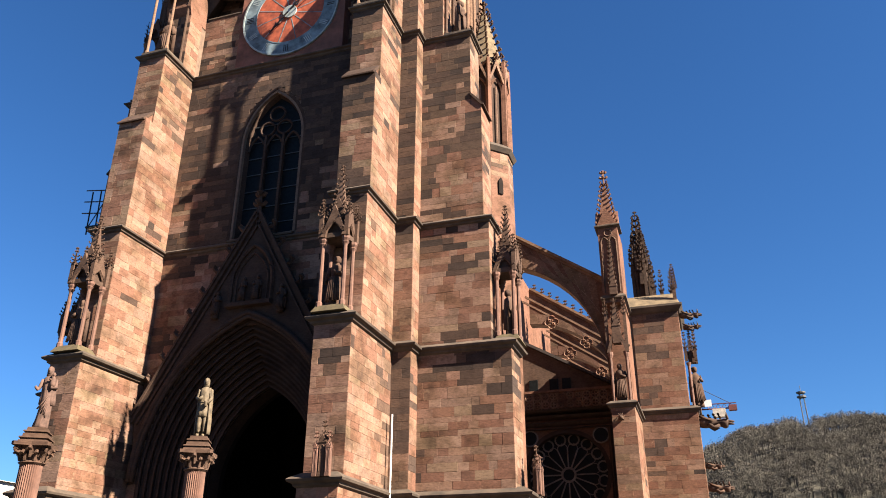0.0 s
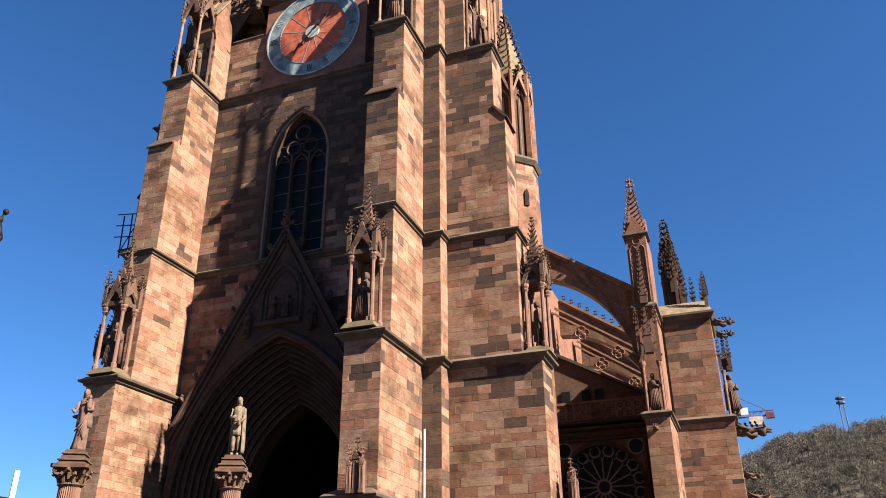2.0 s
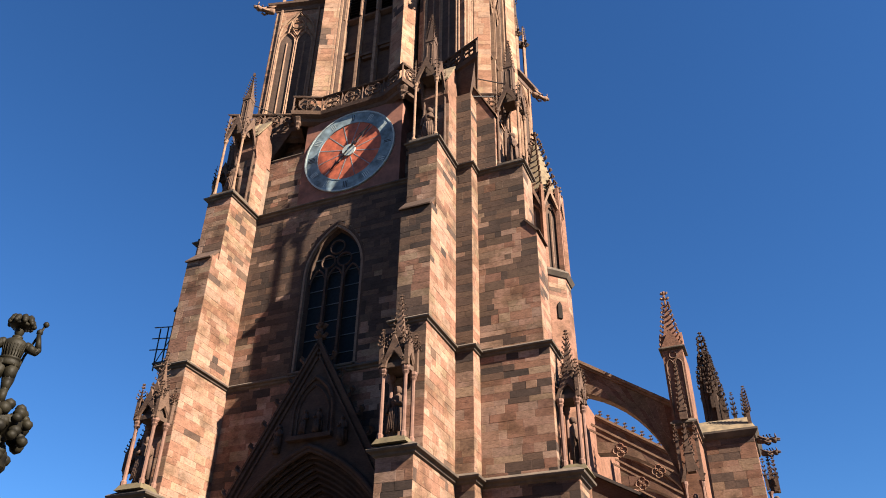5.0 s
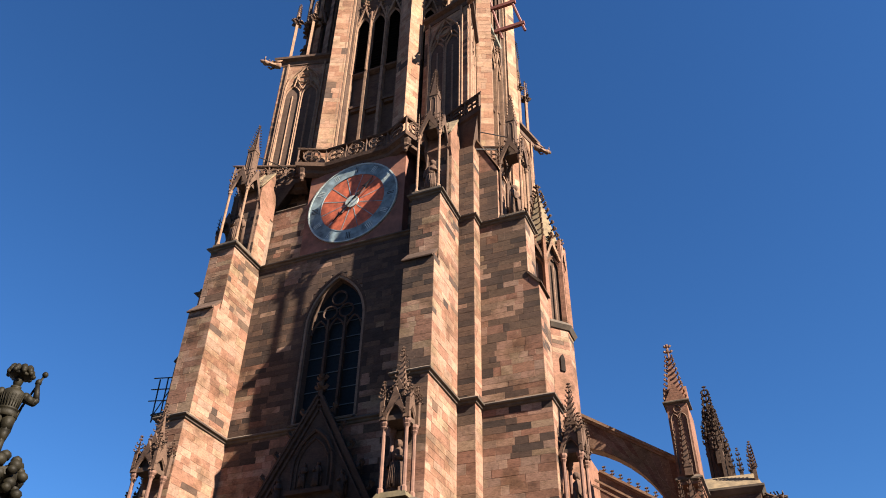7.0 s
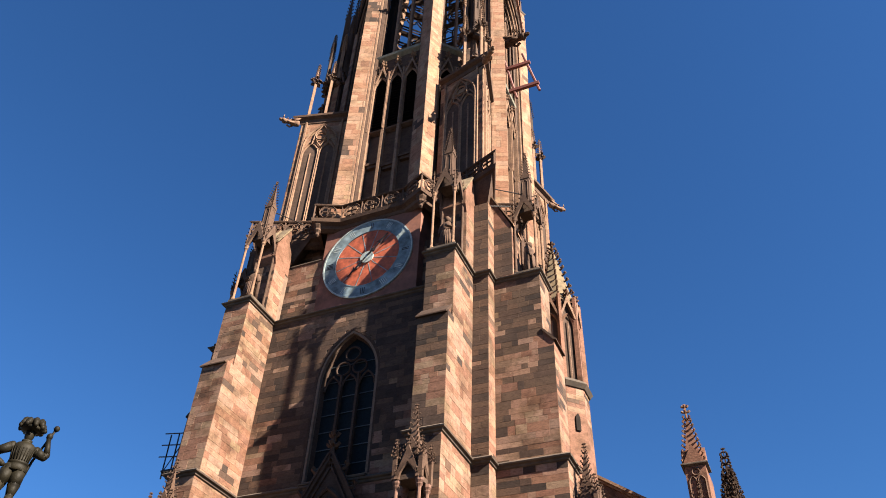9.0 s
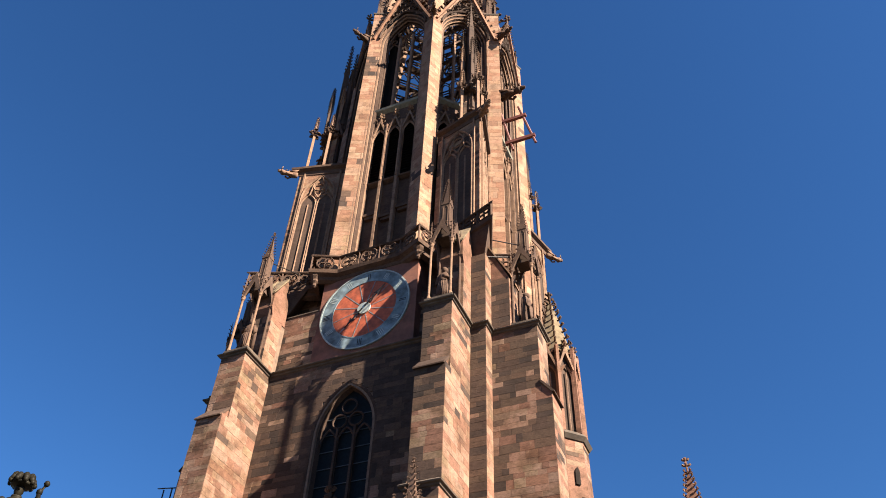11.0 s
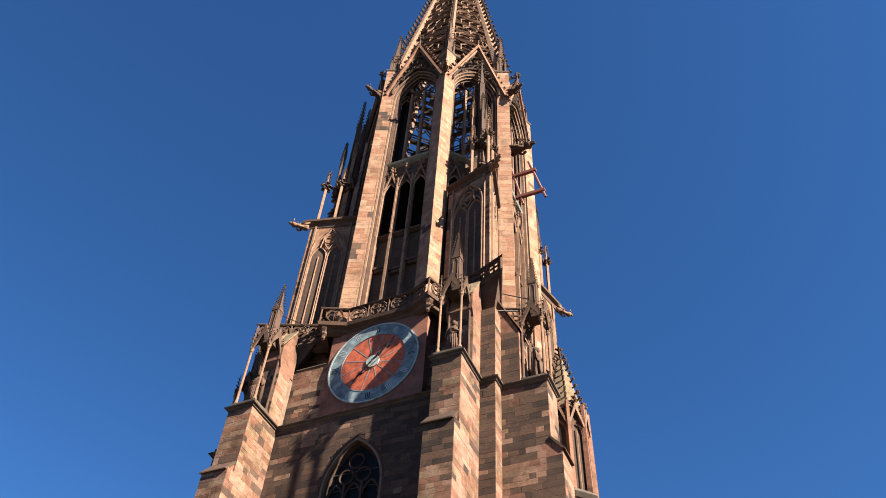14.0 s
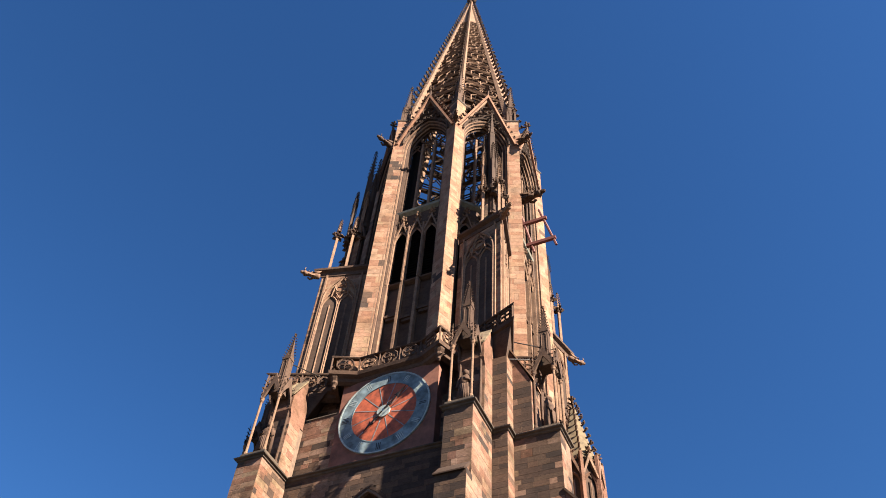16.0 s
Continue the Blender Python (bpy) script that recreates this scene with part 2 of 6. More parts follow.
# Ashlar: courses of single blocks on a face that looks to local -y.
BOX = None
rnd = random.Random(7)


def courses(u0, u1, z0, z1, m, open_at=None, near=(0, 0), tall=0.37, seed=1):
    """Blocks on a wall face as (matrix, size) with m's local x along the face and -y out of it. open_at(z0, z1) gives the half width of an opening round x = 0 there."""
    r = random.Random(seed)
    out = []
    z = z0
    while z < z1 - 0.05:
        h = min(r.choice((r.uniform(tall * 0.62, tall * 0.95), r.uniform(tall * 0.85, tall * 1.35))), z1 - z)
        if z1 - z - h < 0.18:
            h = z1 - z
        spans = [(u0, u1)]
        if open_at:
            hw = open_at(z, z + h)
            if hw > 0:
                spans = [(u0, -hw), (hw, u1)]
        for a, b in spans:
            u = a
            first = True
            while u < b - 0.02:
                w = r.choice((r.uniform(0.3, 0.65), r.uniform(0.5, 0.95), r.uniform(0.75, 1.35)))
                if first:
                    w *= r.choice((0.5, 0.8, 1.0))
                    first = False
                if b - u - w < 0.3:
                    w = b - u
                out.append((m, u + 0.002, u + w - 0.002, z + 0.002, z + h - 0.002, r.uniform(0.0, 0.009), r.random()))
                u += w
        z += h
    return out


def lay(blocks, parent, near=None, limit=280, mat_j=None, dark=0.04, mat_b=None):
    """Lays blocks under a wall: those in the stretch near (z from, to) as blocks of their own, the rest as one mesh.
    Weathered blocks come in clusters; dark sets their share, raised on walls in shade.
    """
    joined, slots = Shape(), []
    made = 0
    for m, a, b, c, d, out, pick in blocks:
        w, h = b - a, d - c
        at = parent.matrix_basis @ m @ Vector(((a + b) / 2, 0, (c + d) / 2))
        cluster = noise.noise(at * 0.33) + 0.5 * noise.noise(at * 0.9 + Vector((7, 3, 1)))
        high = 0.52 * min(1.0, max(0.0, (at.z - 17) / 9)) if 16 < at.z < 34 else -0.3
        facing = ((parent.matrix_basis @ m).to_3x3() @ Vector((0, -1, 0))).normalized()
        if facing.x > 0.6:  # the south sides keep most of their clean stone
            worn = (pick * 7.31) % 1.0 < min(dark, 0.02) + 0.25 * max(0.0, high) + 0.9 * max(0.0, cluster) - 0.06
        elif at.x > 6.86 and facing.y < -0.6 and 16 < at.z < 34:  # the west side of the corner is patched with dark stones
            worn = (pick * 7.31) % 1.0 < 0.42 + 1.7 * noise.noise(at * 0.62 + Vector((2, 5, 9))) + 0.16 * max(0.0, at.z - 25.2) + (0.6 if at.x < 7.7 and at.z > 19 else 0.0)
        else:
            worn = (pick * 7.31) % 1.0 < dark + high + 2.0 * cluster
        if near and near[0] <= c < near[1] and made < limit:
            wq, hq = max(0.25, round(w / 0.08) * 0.08), max(0.15, round(h / 0.04) * 0.04)
            ob = new("stone_block", block_mesh(wq, hq, int(pick * 3), worn, mat_b or STONE))
            ob.parent = parent
            ob.matrix_basis = m @ Matrix.Translation((a, -out, c)) @ Matrix.Diagonal((w / wq, 1, h / hq, 1))
            made += 1
        else:
            e = min(0.004, w / 6)
            joined.add([(a, 0.05, c), (b, 0.05, c), (b, 0.05, d), (a, 0.05, d), (a, -out + e, c), (b, -out + e, c), (b, -out + e, d), (a, -out + e, d),
                        (a + e, -out, c + e), (b - e, -out, c + e), (b - e, -out, d - e), (a + e, -out, d - e)],
                       [(8, 9, 10, 11), (0, 1, 5, 4), (1, 2, 6, 5), (2, 3, 7, 6), (3, 0, 4, 7), (4, 5, 9, 8), (5, 6, 10, 9), (6, 7, 11, 10), (7, 4, 8, 11)], m)
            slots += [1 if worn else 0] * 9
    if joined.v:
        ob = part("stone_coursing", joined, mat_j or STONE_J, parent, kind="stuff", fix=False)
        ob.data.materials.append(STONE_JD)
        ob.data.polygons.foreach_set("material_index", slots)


block_meshes = {}


def block_mesh(w, h, k, worn, mat):
    key = (round(w, 3), round(h, 3), k, worn, mat.name)
    if key not in block_meshes:
        e = (0.003, 0.004, 0.007)[k]
        s = Shape().add([(0, 0.05, 0), (w, 0.05, 0), (w, 0.05, h), (0, 0.05, h), (0, e, 0), (w, e, 0), (w, e, h), (0, e, h), (e, 0, e), (w - e, 0, e), (w - e, 0, h - e), (e, 0, h - e)],
                        [(8, 9, 10, 11), (0, 1, 5, 4), (1, 2, 6, 5), (2, 3, 7, 6), (3, 0, 4, 7), (4, 5, 9, 8), (5, 6, 10, 9), (6, 7, 11, 10), (7, 4, 8, 11)])
        me = mesh_of("stone_block", s)
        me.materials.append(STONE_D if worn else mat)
        block_meshes[key] = me
    return block_meshes[key]


# ---- the tower's square storeys ----
tower = thing("church_tower", "tall red sandstone Gothic church tower with buttresses and openwork spire", "church tower")
W, A, BB = 7.70, 5.30, 6.85  # half width of the tower; inner and outer side of each buttress
STAGES = [(0.0, 5.65, 12.15), (5.65, 11.60, 11.75), (11.60, 17.45, 10.92), (17.45, 23.60, 10.68), (23.60, 27.90, 10.17), (27.90, 31.6, 8.75)]
QUARTERS = [moved(0, 0, 0, 90 * k) for k in range(4)]
INSET = 0.04
NEAR_FACES = {(0, -1), (0, 1), (1, -1)}


def buttress(q, side, seen, low=0.0):
    """A stepped buttress on the tower's face q (0 west, 1 south), on its side -1 or 1."""
    xc = side * (A + BB) / 2
    hw = (BB - A) / 2
    root = part("buttress", Shape().box(xc - 0.3, xc + 0.3, -W - 0.2, -W + 0.3, 0, 33), MORTAR, tower)
    root.matrix_basis = QUARTERS[q]
    blocks = []
    for k, (z0, z1, p) in enumerate(STAGES):
        if k == 1:
            z1 -= low
        if k == 2:
            z0 -= low
        core = part("core", Shape().box(xc - hw + INSET, xc + hw - INSET, -p + INSET, -W + 0.4, z0, z1 - 0.01), MORTAR if seen else STONE_J, root)
        if seen:
            blocks += courses(-hw + 0.004, hw - 0.004, z0, z1, moved(xc, -p), seed=11 * q + side + k)
            d = p - W
            for sd in (-1, 1):
                if sd == 1:  # looks to local +x
                    blocks += courses(0.004, d, z0, z1, moved(xc + hw, -p, 0, 90), seed=31 * q + 3 * k + side)
                elif q == 1:
                    blocks += courses(0, d - 0.004, z0, z1, moved(xc - hw, -W, 0, -90), seed=41 * q + 3 * k + side)
    if seen:
        lay(blocks, root, near=(5.65, 27.0), limit=270)
    # sloping coping at the set-back
    p0, p1 = STAGES[3][2], STAGES[4][2]
    x0, x1 = xc - hw - 0.07, xc + hw * 0.94
    s = Shape()
    ring_ = [(-p0 - 0.13, 23.46), (-p0 - 0.13, 23.53), (-p1 + 0.03, 24.32), (-p1 + 0.03, 24.16), (-p0 + 0.02, 23.50)]
    s.add([(x0, y, z) for y, z in ring_] + [(x1, y, z) for y, z in ring_], [(0, 1, 2, 3, 4), (9, 8, 7, 6, 5)] + [(i, (i + 1) % 5, 5 + (i + 1) % 5, 5 + i) for i in range(5)])
    part("set_back", Shape().add([(x0 + 0.1, y, z) for y, z in ((-p0, 23.5), (-p1 + 0.05, 24.2), (-p1 + 0.05, 23.5))] + [(x1 - 0.04, y, z) for y, z in ((-p0, 23.5), (-p1 + 0.05, 24.2), (-p1 + 0.05, 23.5))], [(0, 1, 2), (5, 4, 3), (0, 3, 4, 1), (1, 4, 5, 2), (2, 5, 3, 0)]), STONE_J, root)
    part("coping", s, CRUST_SHADE, root)
    # sloping head above the last ledge; the western ones are steeper and end in front of the wall
    zt = STAGES[-1][1]
    (yf, zf), (yb, zb) = ((-8.95, 33.05), (-8.02, 34.85)) if q == 0 else ((-8.75, zt), (-W + 0.3, zt + 2.9))
    side_view = [(-8.74, zt), (yf + 0.2, zt), (yf, zt + 0.5), (yf, zf), (yb, zb), (yb + 0.25, zb - 0.25), (-W + 0.25, zb - 1.9), (-W + 0.3, zt)] if q == 0 else [(yf, zt), (yb, zb), (yb, zt)]
    n = len(side_view)
    s = Shape().add([(xc - hw, y, z) for y, z in side_view] + [(xc + hw, y, z) for y, z in side_view], [tuple(range(n)), tuple(range(2 * n - 1, n - 1, -1))] + [(i, (i + 1) % n, n + (i + 1) % n, n + i) for i in range(n)])
    part("head", s, STONE_J, root)
    s = Shape().add([(xc - hw - 0.07, yf - 0.12, zf), (xc + hw + 0.07, yf - 0.12, zf), (xc + hw + 0.07, yb, zb + 0.05), (xc - hw - 0.07, yb, zb + 0.05), (xc - hw - 0.07, yf - 0.12, zf + 0.14), (xc + hw + 0.07, yf - 0.12, zf + 0.14), (xc + hw + 0.07, yb, zb + 0.22), (xc - hw - 0.07, yb, zb + 0.22)],
                    [(0, 3, 2, 1), (4, 5, 6, 7), (0, 1, 5, 4), (1, 2, 6, 5), (2, 3, 7, 6), (3, 0, 4, 7)])
    s.tube([(xc, yf - 0.1, zf + 0.12), (xc, yb, zb + 0.2)], 0.1, 4)
    part("coping", s, CAPSTONE if q == 0 else PALE, root)
    return root


for q in range(4):
    for side in (-1, 1):
        if (q, side) in ((1, 1), (2, -1)):
            continue
        buttress(q, side, (q, side) in NEAR_FACES, 0.45 if (q, side) == (0, -1) else 0.0)


def footprint(p):
    """A quarter of the tower's outline with its buttresses, west face then south corner."""
    return [(-A, -W), (A, -W), (A, -p), (BB, -p), (BB, -W), (W, -W), (W, -BB), (p, -BB), (p, -A), (W, -A)]


LIP = [(0.0, -0.22), (0.07, -0.18), (0.09, -0.10), (0.19, -0.06), (0.21, 0.0), (0.17, 0.04), (0.0, 0.16)]
BIGLIP = [(0.0, -0.26), (0.10, -0.2), (0.12, -0.12), (0.26, -0.06), (0.29, 0.02), (0.22, 0.08), (-0.1, 0.26)]


def string(pathpts, z, prof=LIP, mat=LEDGE, closed=False, m=None, parent=None):
    return part("string_course", Shape().sweep(pathpts, prof, z, closed, m), mat, parent or tower)


for z, p, prof in ((11.62, 11.75, BIGLIP), (17.47, 10.92, LIP), (27.92, 10.17, LIP), (5.65, 12.15, BIGLIP)):
    f = footprint(p)
    string(f[1:], z, prof)  # south-west corner
    if z in (17.47, 27.92):
        string([(-W, -A), (-p, -A), (-p, -BB), (-W, -BB), (-W, -W), (-BB, -W), (-BB, -p), (-A, -p), (-A, -W), (A, -W)], z, prof)
        string([(W, -A), (W, A)], z, prof)
    else:
        dz = 0.45 if z > 11 else 0.0
        string([(-W, -A), (-p, -A), (-p, -BB), (-W, -BB), (-W, -W), (-BB, -W), (-BB, -p), (-A, -p), (-A, -W)], z - dz, prof)

# West wall with portal and window; the corner strips beside the buttresses.
WIN = (1.62, 23.2, 26.0)
PORT = (4.85, 6.6, 13.6)


def west_open(z0, z1):
    if z1 < PORT[2]:
        return half_width(*PORT, z0) + 0.02
    if 17.75 < z1 and z0 < WIN[2]:
        return half_width(*WIN, z0) + 0.25
    return 0.0


wall_w = part("wall", Shape().box(-0.01, 0.01, -W + 1.2, -W + 1.21, 29, 30), MORTAR, tower, "west wall of mixed pink and brown ashlar")
o = arch(*PORT, 10, 0.0)
w = arch(*WIN, 10, 17.8)
for sgn in (-1, 1):
    po = o[:len(o) // 2 + 1]
    wi = w[:len(w) // 2 + 1]
    left = [(-A - 0.6, 0.0)] + po + [(0, 17.8)] + wi + [(0, 27.9), (-A - 0.6, 27.9)]
    part("core", Shape().slab([(sgn * x, z) for x, z in left], -W + INSET, -W + 1.3), MORTAR, wall_w)
# weathered blocks, their share raised to deepen this wall's shade
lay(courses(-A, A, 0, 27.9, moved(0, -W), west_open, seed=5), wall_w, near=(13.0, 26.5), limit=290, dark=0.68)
upper = part("wall", Shape().box(-W + 0.7, 3.2, -W + 0.6 + INSET, -W + 1.9, 27.9, 32.55).box(-W + 0.7, W - 0.7, -W + 1.2 + INSET, W - 0.6, 27.9, 32.5).box(-W + 0.7, W - 0.7, -W + 1.9 + INSET, W - 0.6, 32.5, 36), MORTAR, tower, "upper wall behind the clock")
lay(courses(-W + 0.6, 3.2, 27.9, 32.6, moved(0, -W + 0.6), seed=8), upper, near=(27.9, 33), limit=200, dark=-0.1)
# set-back faces get more dark blocks in place of shade
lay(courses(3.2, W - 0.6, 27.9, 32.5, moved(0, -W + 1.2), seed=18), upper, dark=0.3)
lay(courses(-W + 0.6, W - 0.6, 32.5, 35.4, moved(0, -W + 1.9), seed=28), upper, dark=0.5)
part("ledge", Shape().sweep([(-W + 0.6, -W + 0.6), (-3.1, -W + 0.6)], [(0, -0.1), (0.06, -0.04), (0.05, 0.03), (-1.3, 0.3)], 32.6), LEDGE, upper)
lay(courses(-W + 0.6, W - 0.6, 27.9, 35.4, moved(W - 0.6, 0, 0, 90), seed=9), upper)

for q, x0, x1 in ((0, BB, W), (0, -W, -BB), (1, -W, -BB)):
    c = part("corner_pier", Shape().box(min(x0, x1) + INSET * 0.5, max(x0, x1) - INSET * 0.5, -W + INSET, -W + 0.9, 0, 33.0), MORTAR, tower)
    c.matrix_basis = QUARTERS[q]
    lay(courses(x0 + 0.004, x1 - 0.004, 0, 33.0, moved(0, -W), seed=int(x0 * 7) + q), c, near=(6, 28), limit=160, dark=0.22)
wall_s = part("wall", Shape().box(-A - 0.3, W - INSET, -W + INSET, -W + 1.2, 0, 33), MORTAR, tower, "south wall of pink ashlar")
wall_s.matrix_basis = QUARTERS[1]
lay(courses(-A, A, 0, 27.9, moved(0, -W), seed=15), wall_s)
for q in (2, 3):
    c = part("wall", Shape().box(-W + INSET, W - INSET, -W + INSET, -W + 1.2, 0, 36), STONE_J, tower)
    c.matrix_basis = QUARTERS[q]

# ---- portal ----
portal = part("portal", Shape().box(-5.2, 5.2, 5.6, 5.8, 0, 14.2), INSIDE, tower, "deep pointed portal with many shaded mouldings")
N = 11
IN_P = (2.75, 6.6, 10.95)
rows = []
prof = []
for k in range(N):
    f0, f1 = k / N, (k + 1) / N
    for f, rr in ((f0, 0.0), (f0 + 0.012, 0.08), (f0 + 0.03, 0.12), (f0 + 0.05, 0.06), (f0 + 0.055, -0.08), (f0 + 0.068, -0.11), (f0 + 0.075, -0.03), (f0 + 0.085, -0.02)):
        prof.append((f, rr))
for f, rr in prof:
    hw = PORT[0] + (IN_P[0] - PORT[0]) * f - rr
    ap = PORT[2] + (IN_P[2] - PORT[2]) * f - rr * 1.1
    y = -W - 0.02 + 2.3 * f - rr * 0.8
    rows.append([(x, y, z) for x, z in arch(hw, 6.6, ap, 14, 0.0)])
part("archivolt", Shape().loft(rows), SHADED_STONE, portal, fix=False)
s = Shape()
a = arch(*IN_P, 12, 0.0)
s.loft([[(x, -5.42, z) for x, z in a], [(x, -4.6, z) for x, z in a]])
part("inner_jamb", s, SHADED_STONE, portal, fix=False)
s = Shape()
for sgn in (-1, 1):
    half = a[:len(a) // 2 + 1]
    s.slab([(sgn * x, z) for x, z in [(-5.2, 0.0)] + half + [(0, 14.0), (-5.2, 14.0)]], -4.62, -4.3)
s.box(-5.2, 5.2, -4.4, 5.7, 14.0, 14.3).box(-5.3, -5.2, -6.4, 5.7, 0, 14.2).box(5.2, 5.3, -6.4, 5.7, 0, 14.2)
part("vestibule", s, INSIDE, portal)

# gable over the portal
GY = -W - 0.28
gable = part("gable", Shape().slab([(-0.12, 13.6), (0.12, 13.6), (0.12, 13.7), (-0.12, 13.7)], GY + 0.1, GY + 0.2), SHADED_GABLE, tower, "steep shaded portal gable with crockets and blind tracery")
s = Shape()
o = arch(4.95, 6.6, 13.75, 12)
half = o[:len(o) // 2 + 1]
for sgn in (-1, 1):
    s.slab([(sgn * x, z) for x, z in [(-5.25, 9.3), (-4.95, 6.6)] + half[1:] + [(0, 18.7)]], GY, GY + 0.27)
part("gable_field", s, SHADED_GABLE, gable)
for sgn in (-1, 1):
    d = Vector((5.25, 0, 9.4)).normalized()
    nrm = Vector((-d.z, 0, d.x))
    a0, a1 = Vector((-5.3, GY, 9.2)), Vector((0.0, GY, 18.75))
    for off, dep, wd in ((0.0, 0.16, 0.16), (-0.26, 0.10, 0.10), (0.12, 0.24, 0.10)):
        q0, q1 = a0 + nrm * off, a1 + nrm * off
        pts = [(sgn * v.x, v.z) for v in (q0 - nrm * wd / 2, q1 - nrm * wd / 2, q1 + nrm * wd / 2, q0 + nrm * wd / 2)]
        part("coping", Shape().slab(pts, GY - dep, GY + 0.02), SHADED_GABLE, gable)
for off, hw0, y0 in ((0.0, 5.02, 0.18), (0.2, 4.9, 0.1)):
    part("hood_mould", Shape().tube([(x, GY - y0 + 0.1, z) for x, z in arch(hw0, 6.6, 13.78 - off * 0.8, 14)], 0.12, 6), SHADED_GABLE, gable, smooth=True)


def crocket(s, p, d, size, m=None):
    """A curled leaf that stands off an edge at p in direction d."""
    p, d = Vector(p), Vector(d).normalized()
    up = Vector((0, 0, 1))
    s.tube([p, p + d * size * 0.6, p + d * size + up * size * 0.25, p + d * size * 0.75 + up * size * 0.6], size * 0.24, 4, m, r2=size * 0.34)


def finial(s, x, y, z, h, m=None):
    """A cross-shaped leaf knob on a stem."""
    s.tube([(x, y, z), (x, y, z + h)], h * 0.07, 5, m)
    for f, r in ((0.45, 0.26), (0.85, 0.2)):
        for k in range(4):
            dx, dy = math.cos(k * math.pi / 2) * r * h, math.sin(k * math.pi / 2) * r * h
            s.tube([(x, y, z + h * f - 0.04 * h), (x + dx * 0.7, y + dy * 0.7, z + h * f), (x + dx, y + dy, z + h * f + 0.09 * h)], h * 0.08, 4, m, r2=h * 0.1)
    s.lathe([(0.02 * h, z + h * 0.9), (0.1 * h, z + h * 0.96), (0.02 * h, z + h * 1.05)], 6, Matrix.Translation((x, y, 0)) if m is None else m @ Matrix.Translation((x, y, 0)))


for sgn in (-1, 1):
    for k in range(9):
        f = (k + 0.5) / 9.5
        s = Shape()
        crocket(s, (sgn * (-5.3 + 5.3 * f), GY - 0.1, 9.35 + 9.5 * f), (-sgn * 0.87, 0, 0.48), 0.42)
        part("crocket", s, SOOT_SHADE, gable)
s = Shape()
finial(s, 0, GY - 0.05, 18.7, 1.25)
part("finial", s, SOOT_SHADE, gable)
# blind niche with a seated group in the gable, and angels beside it
s = Shape()
s.tube([(x, GY - 0.06, z) for x, z in arch(1.05, 15.3, 17.1, 8, 14.2)], 0.1, 5)
s.tube([(x, GY - 0.03, z) for x, z in arch(0.82, 15.3, 16.7, 8, 14.3)], 0.06, 5)
s.box(-1.15, 1.15, GY - 0.3, GY, 14.05, 14.25)
part("blind_tracery", s, SHADED_GABLE, gable)


def figure(h, seed=1, robe=1.0):
    """A plain robed statue h tall, standing at the origin and looking to -y."""
    r = random.Random(seed)
    s = Shape()
    prof = [(0.125, 0.0), (0.13, 0.05), (0.115, 0.2), (0.105, 0.4), (0.1, 0.56), (0.118, 0.68), (0.115, 0.775), (0.055, 0.825), (0.042, 0.86)]
    n = 14
    vs, fs = [], []
    for rr, z in prof:
        for k in range(n):
            a = 2 * math.pi * k / n
            fold = 1 + 0.13 * math.sin(a * 5 + z * 4 + seed) * (1 if z < 0.72 else 0.2)
            vs.append((rr * h * math.cos(a) * fold * robe + 0.02 * h * math.sin(z * 5 + seed), rr * h * 0.72 * math.sin(a) * fold, z * h))
    for i in range(len(prof) - 1):
        fs += [(i * n + k, i * n + (k + 1) % n, (i + 1) * n + (k + 1) % n, (i + 1) * n + k) for k in range(n)]
    fs.append(tuple(range(n - 1, -1, -1)))
    s.add(vs, fs)
    s.lathe([(0.01 * h, 0.84 * h), (0.045 * h, 0.86 * h), (0.056 * h, 0.91 * h), (0.05 * h, 0.96 * h), (0.02 * h, 0.99 * h)], 9, Matrix.Translation((0.02 * h * math.sin(4.2 + seed), -0.01 * h, 0)))
    hx = 0.02 * h * math.sin(4.2 + seed)
    sg = 1 if seed % 2 else -1
    # one arm bent across the chest, the other hanging and holding the cloak
    s.tube([(sg * 0.115 * h, 0, 0.775 * h), (sg * 0.16 * h, -0.02 * h, 0.64 * h), (sg * 0.1 * h, -0.1 * h, 0.62 * h), (sg * 0.01 * h, -0.125 * h, 0.66 * h)], 0.045 * h, 7, r2=0.03 * h)
    s.tube([(-sg * 0.115 * h, 0, 0.775 * h), (-sg * 0.165 * h, 0.0, 0.6 * h), (-sg * 0.15 * h, -0.07 * h, 0.45 * h)], 0.045 * h, 7, r2=0.032 * h)
    s.lathe([(0.045 * h, 0.86 * h), (0.066 * h, 0.89 * h), (0.066 * h, 0.955 * h), (0.035 * h, 0.995 * h)], 9, Matrix.Translation((hx, 0.02 * h, 0)))
    for j in range(6):
        x0 = (-0.10 + 0.04 * j) * h
        s.tube([(x0 * 0.8, -(0.10 - abs(x0 / h) * 0.25) * h, 0.56 * h), (x0, -(0.115 - abs(x0 / h) * 0.25) * h, 0.3 * h), (x0 * 1.15, -(0.125 - abs(x0 / h) * 0.2) * h, r.uniform(0.03, 0.16) * h)], 0.018 * h, 5, r2=0.028 * h)
    s.tube([(-sg * 0.15 * h, 0.03 * h, 0.74 * h), (-sg * 0.15 * h, 0.04 * h, 0.45 * h), (-sg * 0.14 * h, 0.05 * h, 0.12 * h)], 0.035 * h, 6, r2=0.05 * h)
    return s


